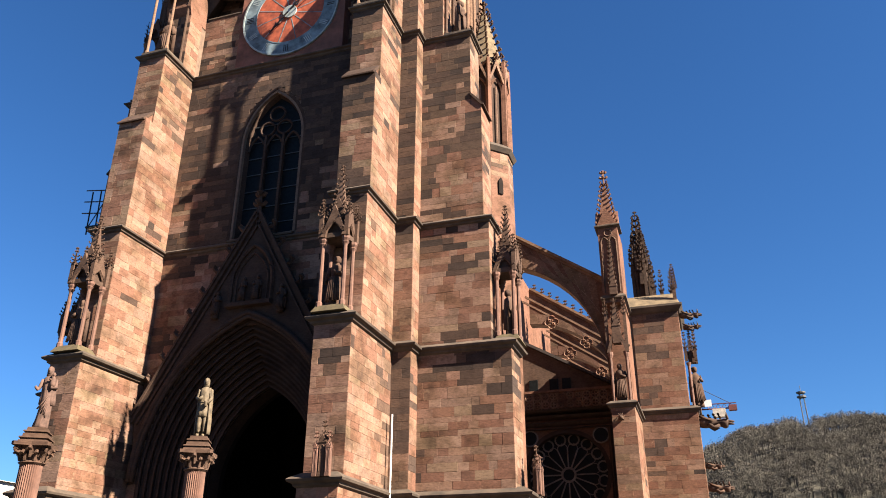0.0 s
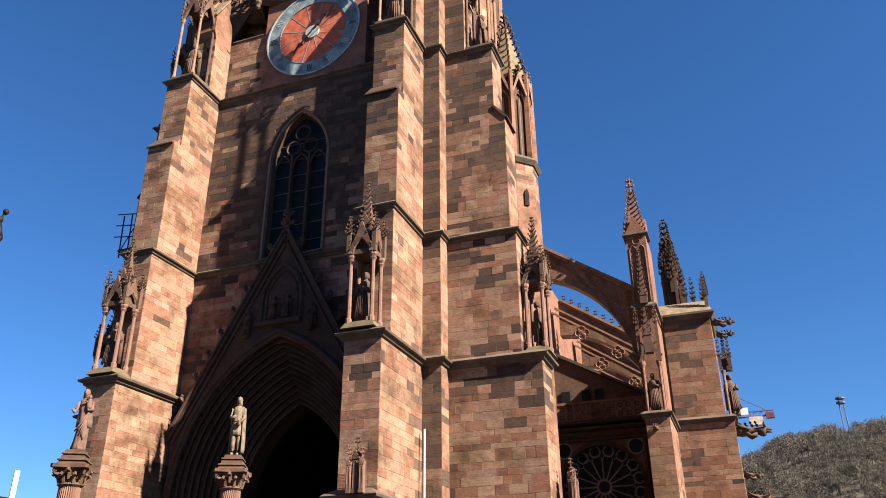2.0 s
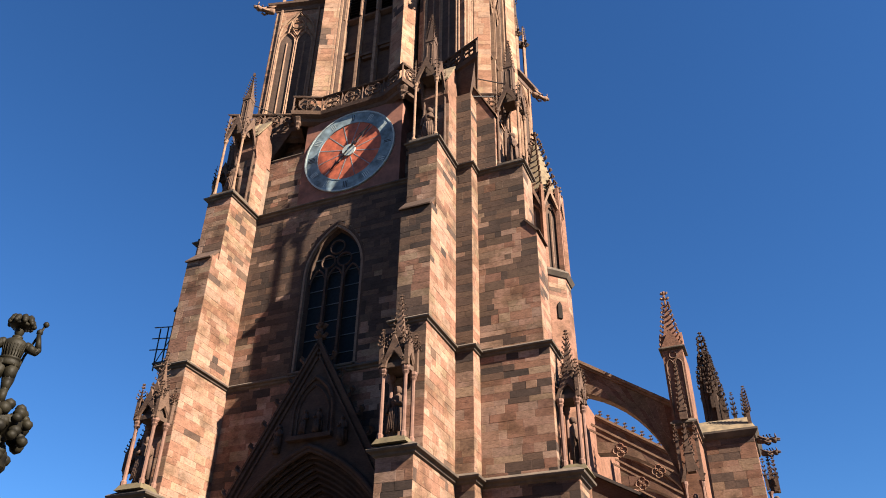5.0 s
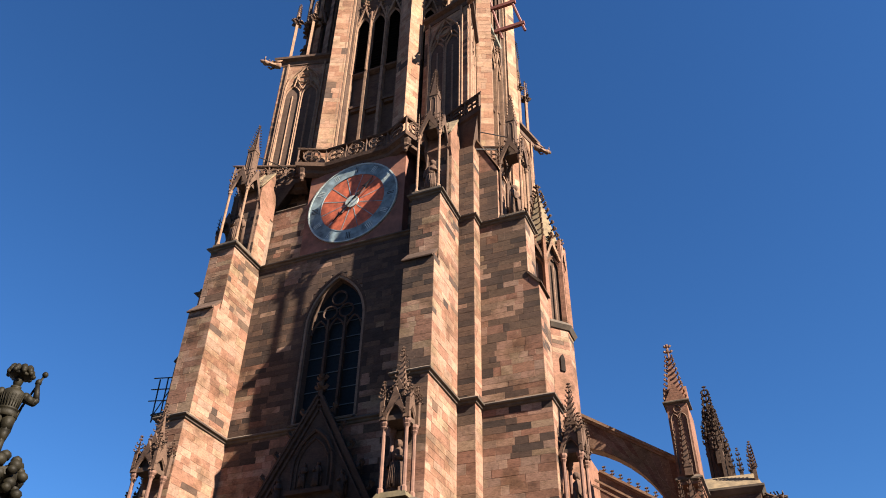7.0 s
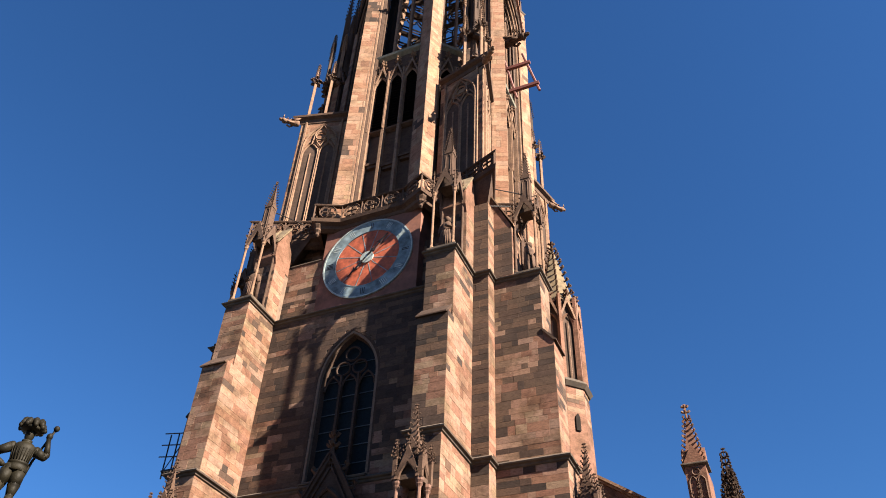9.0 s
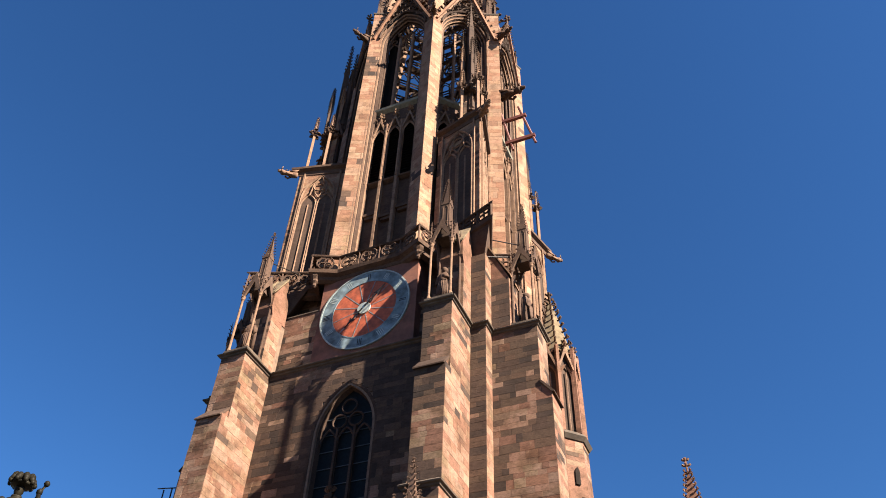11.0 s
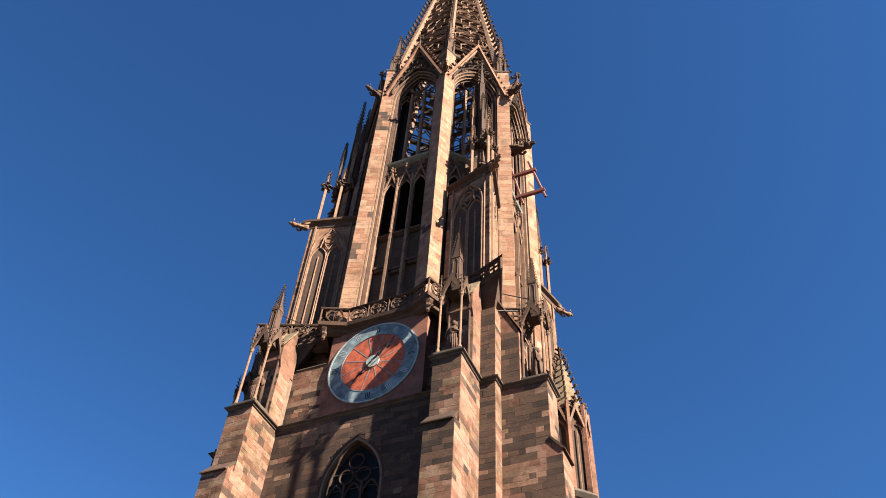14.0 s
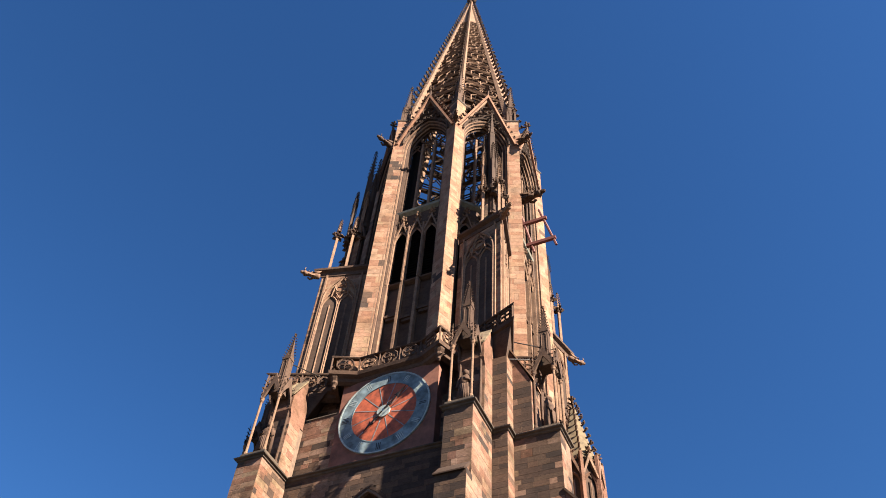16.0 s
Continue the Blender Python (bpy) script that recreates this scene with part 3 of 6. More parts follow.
def draped(s, h, prof, folds, deep, seed, sway=0.0, x=0.0, y=0.0, n=28):
    """A folded garment: profile of (half width, half depth, z) as shares of the height."""
    vs, fs = [], []
    for rx, ry, z in prof:
        for k in range(n):
            a = 2 * math.pi * k / n
            f = 1 + deep * math.sin(a * folds + z * 5 + seed) * (1 if z < 0.7 else 0.3)
            vs.append((h * (x + rx * math.cos(a) * f + sway * math.sin(z * 4)), h * (y + ry * math.sin(a) * f), z * h))
    for i in range(len(prof) - 1):
        fs += [(i * n + k, i * n + (k + 1) % n, (i + 1) * n + (k + 1) % n, (i + 1) * n + k) for k in range(n)]
    fs += [tuple(range(n - 1, -1, -1)), tuple(range((len(prof) - 1) * n, len(prof) * n))]
    s.add(vs, fs)


def head(s, h, x, y, z, hat):
    """A head with hair or a veil down to the shoulders."""
    s.lathe([(0.02, 0), (0.036, 0.015), (0.046, 0.05), (0.046, 0.085), (0.03, 0.115), (0.008, 0.125)], 10, Matrix.Translation((x * h, (y - 0.012) * h, z * h)) @ Matrix.Diagonal((h, h * 1.12, h, 1)))
    s.lathe([(0.062, -0.02), (0.058, 0.03), (0.06, 0.08), (0.045, 0.118), (0.012, 0.135)], 10, Matrix.Translation((x * h, (y + 0.016) * h, z * h)) @ Matrix.Diagonal((h, h * 0.85, h, 1)))
    s.tube([((x) * h, (y - 0.055) * h, (z + 0.07) * h), (x * h, (y - 0.068) * h, (z + 0.045) * h)], 0.009 * h, 4)
    if hat:
        s.lathe([(0.05, 0.12), (0.062, 0.165), (0.05, 0.165), (0.04, 0.125)], 10, Matrix.Translation((x * h, y * h, z * h)) @ Matrix.Scale(h, 4))


def cloaked_figure(h):
    """A standing saint in a short tunic with a long cloak over one side, looking to -y."""
    s = Shape()
    for sg, fy in ((-1, -0.015), (1, 0.01)):
        s.tube([(sg * 0.055 * h, (fy - 0.075) * h, 0.018 * h), (sg * 0.05 * h, fy * h, 0.03 * h), (sg * 0.05 * h, fy * h, 0.1 * h), (sg * 0.056 * h, fy * h, 0.2 * h), (sg * 0.05 * h, (fy - 0.01) * h, 0.28 * h), (sg * 0.05 * h, 0, 0.42 * h)], 0.03 * h, 8, r2=0.055 * h)
    draped(s, h, [(0.118, 0.088, 0.33), (0.112, 0.085, 0.4), (0.098, 0.075, 0.5), (0.085, 0.068, 0.57), (0.1, 0.075, 0.66), (0.112, 0.072, 0.74), (0.1, 0.06, 0.79), (0.045, 0.04, 0.825), (0.035, 0.035, 0.86)], 7, 0.09, 2)
    s.tube([(0.088 * h * math.cos(a * 0.628), 0.072 * h * math.sin(a * 0.628), 0.565 * h) for a in range(10)], 0.012 * h, 4, closed=True)
    # cloak: behind the body and forward over one shoulder
    n, vs = 13, []
    zs = ((0.81, 0.09), (0.7, 0.145), (0.55, 0.155), (0.4, 0.16), (0.25, 0.168), (0.1, 0.165), (0.05, 0.16))
    for z, r in zs:
        for off in (0.0, -0.028):
            for k in range(n):
                a = radians(-38 + 200 * (k if off == 0 else n - 1 - k) / (n - 1))
                f = 1 + 0.1 * math.sin(a * 6 + z * 3)
                vs.append(((r * f + off) * math.cos(a) * h, (r * f * 0.78 + off) * math.sin(a) * h, z * h))
    m = 2 * n
    s.add(vs, [(i * m + k, i * m + (k + 1) % m, (i + 1) * m + (k + 1) % m, (i + 1) * m + k) for i in range(len(zs) - 1) for k in range(m)] + [tuple(range((len(zs) - 1) * m, len(zs) * m)), tuple(range(m - 1, -1, -1))])
    s.tube([(-0.105 * h, 0, 0.77 * h), (-0.15 * h, 0, 0.64 * h), (-0.1 * h, -0.1 * h, 0.6 * h), (-0.02 * h, -0.115 * h, 0.64 * h)], 0.04 * h, 8, r2=0.026 * h)
    s.tube([(0.11 * h, 0, 0.77 * h), (0.135 * h, -0.05 * h, 0.62 * h), (0.07 * h, -0.12 * h, 0.53 * h)], 0.042 * h, 8, r2=0.026 * h)
    s.lathe([(0.012, 0), (0.035, 0.02), (0.03, 0.07), (0.04, 0.09), (0.01, 0.1)], 8, Matrix.Translation((0.05 * h, -0.125 * h, 0.47 * h)) @ Matrix.Scale(h, 4))
    head(s, h, 0, -0.01, 0.85, False)
    return s


def mother_figure(h):
    """A veiled mother in a long robe holding a small child, looking to -y."""
    s = Shape()
    draped(s, h, [(0.125, 0.1, 0.0), (0.13, 0.105, 0.03), (0.115, 0.095, 0.15), (0.1, 0.085, 0.35), (0.095, 0.08, 0.5), (0.088, 0.072, 0.6), (0.105, 0.075, 0.7), (0.1, 0.062, 0.77), (0.045, 0.045, 0.81), (0.034, 0.034, 0.85)], 9, 0.085, 1, 0.035)
    draped(s, h, [(0.135, 0.09, 0.36), (0.13, 0.088, 0.45), (0.115, 0.08, 0.6), (0.118, 0.078, 0.72), (0.085, 0.06, 0.79)], 6, 0.11, 4, 0.035, 0.0, 0.012)
    for j in range(5):
        x0 = (-0.09 + 0.042 * j) * h
        s.tube([(0.1 * h, -0.07 * h, 0.58 * h), ((0.04 + x0 / h * 0.4) * h, -0.1 * h, (0.4 - 0.05 * j) * h), (x0, -0.085 * h, (0.28 - 0.03 * j) * h)], 0.014 * h, 5)
    s.tube([(-0.1 * h, 0, 0.75 * h), (-0.145 * h, -0.01 * h, 0.62 * h), (-0.15 * h, -0.09 * h, 0.58 * h), (-0.19 * h, -0.12 * h, 0.62 * h)], 0.038 * h, 8, r2=0.022 * h)
    s.tube([(0.11 * h, 0, 0.75 * h), (0.15 * h, -0.03 * h, 0.63 * h), (0.08 * h, -0.12 * h, 0.61 * h)], 0.042 * h, 8, r2=0.03 * h)
    draped(s, h, [(0.05, 0.045, 0.63), (0.055, 0.05, 0.68), (0.042, 0.04, 0.75), (0.02, 0.02, 0.79)], 5, 0.1, 1, 0.0, 0.09, -0.085, 14)
    s.lathe([(0.01, 0), (0.032, 0.02), (0.034, 0.045), (0.01, 0.07)], 8, Matrix.Translation((0.088 * h, -0.09 * h, 0.785 * h)) @ Matrix.Scale(h, 4))
    s.tube([(0.07 * h, -0.1 * h, 0.73 * h), (0.02 * h, -0.13 * h, 0.75 * h)], 0.02 * h, 6, r2=0.014 * h)
    head(s, h, -0.01, -0.015, 0.835, False)
    return s


def statue(name, h, mat, m, label, seed=1):
    ob = part(name, figure(h, seed), mat, smooth=True)
    ob.matrix_basis = m
    return tagged(ob, label, "statue", "statues on the church")


for x, z, h, k in ((-0.35, 14.25, 1.25, 3), (0.35, 14.25, 1.25, 4), (-1.65, 13.6, 1.35, 5), (1.65, 13.6, 1.35, 6)):
    statue("gable_figure", h, SHADED_GABLE, moved(x, GY - 0.14, z), "small weathered sandstone figure on the portal gable", k)

# ---- great west window ----
window = part("window", Shape().box(-1.8, 1.8, -W + 0.52, -W + 0.56, 17.6, 26.2), GLASS_D, tower, "tall pointed three-light window with dark leaded glass")
s = Shape()
rows = []
for hw, y, da in ((WIN[0] + 0.30, -W - 0.004, 0.36), (WIN[0] + 0.14, -W + 0.01, 0.16), (WIN[0] + 0.10, -W + 0.08, 0.12), (WIN[0] + 0.06, -W + 0.2, 0.06), (WIN[0] + 0.0, -W + 0.24, 0.0), (WIN[0] - 0.05, -W + 0.36, -0.06), (WIN[0] - 0.1, -W + 0.53, -0.1)):
    rows.append([(x, y, z) for x, z in arch(hw, WIN[1], WIN[2] + da, 12, 17.75)])
# surround coloured dark for the shade on its jambs
part("window_surround", s.loft(rows), CRUST_SHADE, window, fix=False)
for x in (-0.5, 0.5):
    # mullions and tracery likewise carry the window's shade in their colour
    part("mullion", Shape().box(x - 0.06, x + 0.06, -W + 0.24, -W + 0.45, 17.8, 23.6), SHADED_STONE, window)
s = Shape()
for x in (-1.0, 0, 1.0):
    s.tube([(x + u, -W + 0.34, z) for u, z in arch(0.45, 22.8, 23.6, 6)], 0.06, 5)
for x, z, r in ((-0.48, 24.0, 0.4), (0.48, 24.0, 0.4), (0, 24.85, 0.42)):
    s.tube([(x + r * math.cos(k * math.pi / 7), -W + 0.34, z + r * math.sin(k * math.pi / 7)) for k in range(14)], 0.06, 5, closed=True)
part("tracery", s, SHADED_STONE, window)
for k in range(7):
    part("saddle_bar", Shape().box(-1.5, 1.5, -W + 0.46, -W + 0.49, 18.6 + k * 0.95, 18.64 + k * 0.95), plain("dull_steel", (0.05, 0.06, 0.065), 0.6) if k == 0 else bpy.data.materials["dull_steel"], window)
part("window_sill", Shape().sweep([(-1.75, -W), (1.75, -W)], [(0, -0.1), (0.2, -0.05), (0.22, 0.02), (-0.4, 0.3)], 17.6), LEDGE, window)

# ---- clock ----
CY = -W + 0.6
panel = part("clock_panel", Shape().box(-3.12, 3.3, CY - 0.1, CY + 1.4, 28.45, 34.9), plain("red_ground_paint", (0.20, 0.078, 0.05), 0.85, 0.0, 0.4, 1.6), tower, "dull red painted wall panel behind the clock")
clock = thing("tower_clock", "round tower clock with red centre and blue ring", "clock", (0, CY - 0.1, 31.65))


def ring(r0, r1, y0, y1, n=48):
    s = Shape()
    vs = []
    for r, y in ((r0, y1), (r0, y0), (r1, y0), (r1, y1)):
        vs += [(r * math.cos(2 * math.pi * k / n), y, r * math.sin(2 * math.pi * k / n)) for k in range(n)]
    return s.add(vs, [(i * n + k, i * n + (k + 1) % n, ((i + 1) % 4) * n + (k + 1) % n, ((i + 1) % 4) * n + k) for i in range(4) for k in range(n)])


def disc(r, y0, y1, n=48):
    return Shape().slab([(r * math.cos(2 * math.pi * k / n), r * math.sin(2 * math.pi * k / n)) for k in range(n)], y0, y1)


part("dial", disc(2.12, -0.05, 0.0), CLOCKRED, clock, "faded red dial")
part("hour_ring", ring(2.1, 2.85, -0.07, 0.0), CLOCKBLUE, clock, "faded blue hour ring")
part("rim", ring(2.83, 2.92, -0.10, 0.0), CLOCKPALE, clock)
part("inner_rim", ring(2.07, 2.13, -0.085, 0.0), CLOCKBLUE, clock)
part("hub", disc(0.42, -0.12, 0.0, 24), CLOCKPALE, clock, "pale hub")
for k in range(12):
    r0 = place(part("spoke", Shape().box(0.5, 2.1, -0.06, -0.03, -0.022, 0.022), CLOCKBLUE, clock), Matrix.Rotation(radians(30 * k + 15), 4, "Y"))
for k in range(12):
    s = Shape()
    for j in range((2, 3, 4, 3, 2, 3, 4, 4, 3, 2, 3, 3)[k]):
        s.box(2.25, 2.7, -0.078, -0.06, -0.16 + j * 0.11, -0.11 + j * 0.11)
    place(part("hour_mark", s, CLOCKPALE if k % 3 else IRON, clock), Matrix.Rotation(radians(30 * k), 4, "Y"))
for ang, ln in ((-48, 1.75), (130, 1.5)):
    s = Shape().box(0.1, ln, -0.2, -0.17, -0.045, 0.045)
    s.slab([(ln * 0.62, -0.17), (ln * 0.8, -0.05), (ln * 1.12, 0), (ln * 0.8, 0.05), (ln * 0.62, 0.17), (ln * 0.7, 0)], -0.215, -0.165)
    s.slab([(ln * 0.3, -0.1), (ln * 0.42, 0), (ln * 0.3, 0.1), (ln * 0.2, 0)], -0.215, -0.165)
    place(part("pointer", s, IRON, clock, "dark ornamental pointer"), Matrix.Rotation(radians(ang), 4, "Y"))

# ---- star gallery ----
Q1 = [(-3.68, -8.2), (-2.1, -7.5), (2.1, -7.5), (3.68, -8.2), (4.25, -6.75), (8.3, -8.3), (6.75, -4.25)]
STAR = []
for k in range(4):
    for x, y in Q1:
        v = QUARTERS[k] @ Vector((x, y, 0))
        STAR.append((v.x, v.y))
gallery = part("gallery", Shape().prism(STAR, 34.95, 35.25), CARVED, tower, "star-shaped stone gallery with pierced parapet")
part("cornice", Shape().sweep(STAR, [(-0.5, -0.75), (-0.25, -0.6), (-0.2, -0.4), (0.05, -0.25), (0.1, 0.0), (-0.02, 0.05), (-0.3, 0.05)], 35.2, True), CARVED, gallery)
part("coping", Shape().sweep(STAR, [(-0.2, 0.0), (0.06, 0.0), (0.1, 0.08), (0.0, 0.2), (-0.18, 0.2)], 36.3, True), CARVED, gallery)


def pierced(p0, p1, z0, z1, parent, mat=CARVED, thick=0.16, cell=None):
    """A pierced parapet between two points: rings and diagonal curves."""
    p0, p1 = Vector((*p0, 0)), Vector((*p1, 0))
    L = (p1 - p0).length
    h = z1 - z0
    n = max(1, round(L / (cell or h * 1.05)))
    d = (p1 - p0) / n
    u = d.normalized()
    s = Shape()
    r = min(d.length, h) / 2
    for k in range(n):
        c = p0 + d * (k + 0.5)
        zc = (z0 + z1) / 2
        s.tube([c + u * (r * 0.93 * math.cos(a * math.pi / 6)) + Vector((0, 0, zc + r * 0.93 * math.sin(a * math.pi / 6))) for a in range(12)], thick * 0.4, 4, closed=True)
        for a in range(4):
            t = math.pi / 4 + a * math.pi / 2
            cc = c + u * (r * 0.42 * math.cos(t)) + Vector((0, 0, zc + r * 0.42 * math.sin(t)))
            s.tube([cc + u * (r * 0.4 * math.cos(b * math.pi / 3)) + Vector((0, 0, r * 0.4 * math.sin(b * math.pi / 3))) for b in range(6)], thick * 0.3, 3, closed=True)
        e = p0 + d * k
        s.tube([e + Vector((0, 0, z0)), e + Vector((0, 0, z1))], thick * 0.4, 4)
    return part("pierced_parapet", s, mat, parent)


# corbels that carry the star's points
for k in range(4):
    s = Shape().add([(4.5, -6.9, 35.0), (8.15, -8.15, 35.0), (6.9, -4.5, 35.0), (6.2, -6.9, 32.2), (7.15, -7.15, 31.2), (6.9, -6.2, 32.2), (5.5, -5.5, 35.0)], [(0, 1, 4, 3), (1, 2, 5, 4), (3, 4, 5), (0, 3, 5, 2, 6), (0, 6, 2, 1)])
    place(part("corbel", s, CARVED, gallery), QUARTERS[k])
    for sg in (-1, 1):
        s = Shape().lathe([(0.05, 34.0), (0.14, 34.1), (0.12, 34.3), (0.22, 34.45), (0.2, 34.6), (0.32, 34.8), (0.36, 35.0)], 8, moved(sg * 3.5, -7.75))
        place(part("corbel", s, CARVED, gallery), QUARTERS[k])
for i in range(len(STAR)):
    pierced(STAR[i], STAR[(i + 1) % len(STAR)], 35.2, 36.35, gallery)

# ---- octagon ----
octagon = part("octagon_storey", Shape().prism([(x * 0.9, y * 0.9) for x, y in ((-2.4, -6), (2.4, -6), (6, -2.4), (6, 2.4), (2.4, 6), (-2.4, 6), (-6, 2.4), (-6, -2.4))], 35.2, 36.0), CARVED, tower, "open octagonal belfry storey")
Z0, ZT = 35.2, 68.3
RIDGE, SIDE = 8.0, 1.08
for k in range(8):
    # a square pier set cornerwise: its ridge points outward
    pier = part("pier", Shape().box(0.02 + INSET, SIDE - INSET, INSET, SIDE, Z0, ZT), MORTAR, octagon)
    pier.matrix_basis = moved(0, 0, 0, 22.5 + 45 * k) @ moved(0, -RIDGE, 0, 45)
    bl = courses(0.004, SIDE, Z0, ZT, moved(0, 0), seed=50 + k, tall=0.54)
    bl += courses(-SIDE, -0.004, Z0, ZT, moved(0, 0, 0, -90), seed=70 + k, tall=0.54)
    lay(bl, pier, near=(36, 60) if k in (7, 0, 1) else None, limit=150, mat_j=STONE_L, dark=-0.25, mat_b=STONE_LB)
    # the pier's inner body, out of which the window jambs grow
    part("pier_core", Shape().box(0.3, SIDE + 0.45, 0.3, SIDE + 0.45, Z0, ZT - 0.4), CARVED, pier)
    part("pier_cap", Shape().sweep([(0.0, SIDE), (0.0, 0.0), (SIDE, 0.0)], [(0, -0.2), (0.08, -0.1), (0.1, 0.02), (-0.3, 0.3)], ZT), LEDGE, pier)
    part("pier_cap", Shape().add([(0, 0, ZT), (SIDE, 0, ZT), (SIDE, SIDE, ZT), (0, SIDE, ZT), (SIDE, SIDE, ZT + 1.5)], [(0, 3, 2, 1), (0, 1, 4), (1, 2, 4), (2, 3, 4), (3, 0, 4)]), PALE, pier)


def belfry_window(m, hw, parent, lower=True):
    """A tall three-light opening: closed panels, louvred lights, then the open upper window with tracery."""
    win = part("belfry_window", Shape().box(-hw, hw, -0.06, 0.3, 36.5, 37.0), CARVED, parent)
    win.matrix_basis = m
    back = Shape().box(-hw, hw, 0.35, 0.6, 36, 44.6)
    part("panel", back, CARVED, win)
    for k in range(3):
        x = -hw + (k + 0.5) * hw * 2 / 3
        z = 40.6 + 0.5 * ((k + 1) % 2)
        part("panel_ledge", Shape().box(x - hw * 0.27, x + hw * 0.27, 0.02, 0.4, z, z + 0.22, None, 0.02, 0.0).box(x - hw * 0.2, x + hw * 0.2, 0.12, 0.4, z - 0.25, z), CARVED, win)
    part("panel_sill", Shape().sweep([(-hw, 0.3), (hw, 0.3)], [(0, -0.2), (0.3, -0.05), (0.34, 0.06), (0, 0.25)], 44.5), CARVED, win)
    s = Shape()
    for k in range(22):
        z = 44.7 + k * 0.3
        s.add([(-hw, 0.2, z), (hw, 0.2, z), (hw, 0.6, z + 0.28), (-hw, 0.6, z + 0.28), (-hw, 0.2, z + 0.04), (hw, 0.2, z + 0.04), (hw, 0.6, z + 0.32), (-hw, 0.6, z + 0.32)],
              [(0, 3, 2, 1), (4, 5, 6, 7), (0, 1, 5, 4), (2, 3, 7, 6), (1, 2, 6, 5), (3, 0, 4, 7)])
    s.box(-hw, hw, 0.62, 0.7, 44.5, 53.4)
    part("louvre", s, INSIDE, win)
    lw = hw * 2 / 3
    for k in range(4):
        x = -hw + k * lw
        part("mullion", Shape().box(x - 0.1, x + 0.1, -0.16, 0.22, 36, 51.0).box(x - 0.05, x + 0.05, -0.25, -0.1, 44.4, 51.0), PALE, win)
    s = Shape()
    for k in range(3):
        x = -hw + (k + 0.5) * lw
        s.tube([(x + u, -0.05, z) for u, z in arch(lw / 2 - 0.05, 49.3, 50.6, 6)], 0.1, 4)
        s.slab([(x - lw / 2, 50.0), (x - lw / 2 + 0.14, 50.0), (x, 51.5), (x + lw / 2 - 0.14, 50.0), (x + lw / 2, 50.0), (x, 51.9)], -0.2, 0.1)
        finial(s, x, -0.1, 51.7, 0.9)
        for j in range(3):
            for sg in (-1, 1):
                crocket(s, (x + sg * lw / 2 * (0.8 - j * 0.28), -0.1, 50.4 + j * 0.55), (sg, 0, 0.4), 0.2)
    part("gablet", s, PALE, win)
    part("frieze", Shape().box(-hw, hw, 0.12, 0.5, 50.9, 53.2), CARVED, win)
    part("transom", Shape().sweep([(-hw - 0.1, 0.1), (hw + 0.1, 0.1)], [(0, -0.35), (0.3, -0.15), (0.36, 0.05), (0.0, 0.3), (-0.3, 0.3)], 53.3), TRANSOM, win)
    for k in range(1, 3):
        x = -hw + k * lw
        part("mullion", Shape().box(x - 0.09, x + 0.09, 0.0, 0.3, 53.4, 64.0), PALE, win)
    s = Shape()
    for k in range(3):
        x = -hw + (k + 0.5) * lw
        s.tube([(x + u, 0.15, z) for u, z in arch(lw / 2 - 0.04, 62.3, 63.5, 6)], 0.08, 4)
        s.tube([(x + lw * 0.22 * math.cos(a * math.pi / 5), 0.15, 63.9 + lw * 0.22 * math.sin(a * math.pi / 5)) for a in range(10)], 0.06, 4, closed=True)
    s.tube([(hw * 0.52 * math.cos(a * math.pi / 8), 0.15, 65.2 + hw * 0.52 * math.sin(a * math.pi / 8)) for a in range(16)], 0.09, 4, closed=True)
    part("tracery", s, CARVED, win)
    # stepped jamb: slender shafts run on as the arch's mouldings; hollows coloured dark for shade
    for y, dh, r, mt in ((-0.62, 0.36, 0.085, PALE), (-0.50, 0.27, 0.06, CRUST_SHADE), (-0.40, 0.20, 0.09, PALE), (-0.26, 0.12, 0.06, CRUST_SHADE), (-0.14, 0.06, 0.085, PALE), (0.1, -0.06, 0.08, CARVED)):
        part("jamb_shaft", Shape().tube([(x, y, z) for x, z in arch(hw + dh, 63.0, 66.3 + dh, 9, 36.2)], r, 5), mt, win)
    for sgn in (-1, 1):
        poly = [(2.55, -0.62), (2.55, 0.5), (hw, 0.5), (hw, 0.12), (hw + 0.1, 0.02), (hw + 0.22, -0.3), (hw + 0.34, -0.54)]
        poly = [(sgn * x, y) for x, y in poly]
        part("jamb", Shape().prism(poly if sgn < 0 else poly[::-1], 36.0, 63.4), CRUST_SHADE, win)
    s = Shape()
    a = arch(hw + 0.1, 63.0, 66.7, 9)
    h2 = a[:len(a) // 2 + 1]
    for sgn in (-1, 1):
        s.slab([(sgn * x, z) for x, z in [(-hw - 0.5, 63.0)] + h2 + [(0, 68.6), (-hw - 0.5, 68.6)]], 0.0, 0.45)
    # spandrel coloured dark, as if shaded within the gable
    part("spandrel", s, CRUST_SHADE, win)
    s = Shape()
    for sgn in (-1, 1):
        for x, z, r in ((1.55, 66.9, 0.36), (1.0, 67.9, 0.3)):
            s.tube([(sgn * x + r * math.cos(a * math.pi / 6), -0.06, z + r * math.sin(a * math.pi / 6)) for a in range(12)], 0.06, 4, closed=True)
    s.tube([(x, -0.08, z) for x, z in arch(hw + 0.5, 63.0, 67.3, 9)], 0.07, 4)
    part("spandrel_tracery", s, CARVED, win)
    # steep crocketed gable
    gw, gy = 2.85, -0.95
    for sgn in (-1, 1):
        part("gable_edge", Shape().slab([(sgn * x, z) for x, z in ((-gw, 63.7), (-gw + 0.2, 63.7), (0, 70.9), (0, 71.5))], gy - 0.12, gy + 0.75), STONE_L, win)
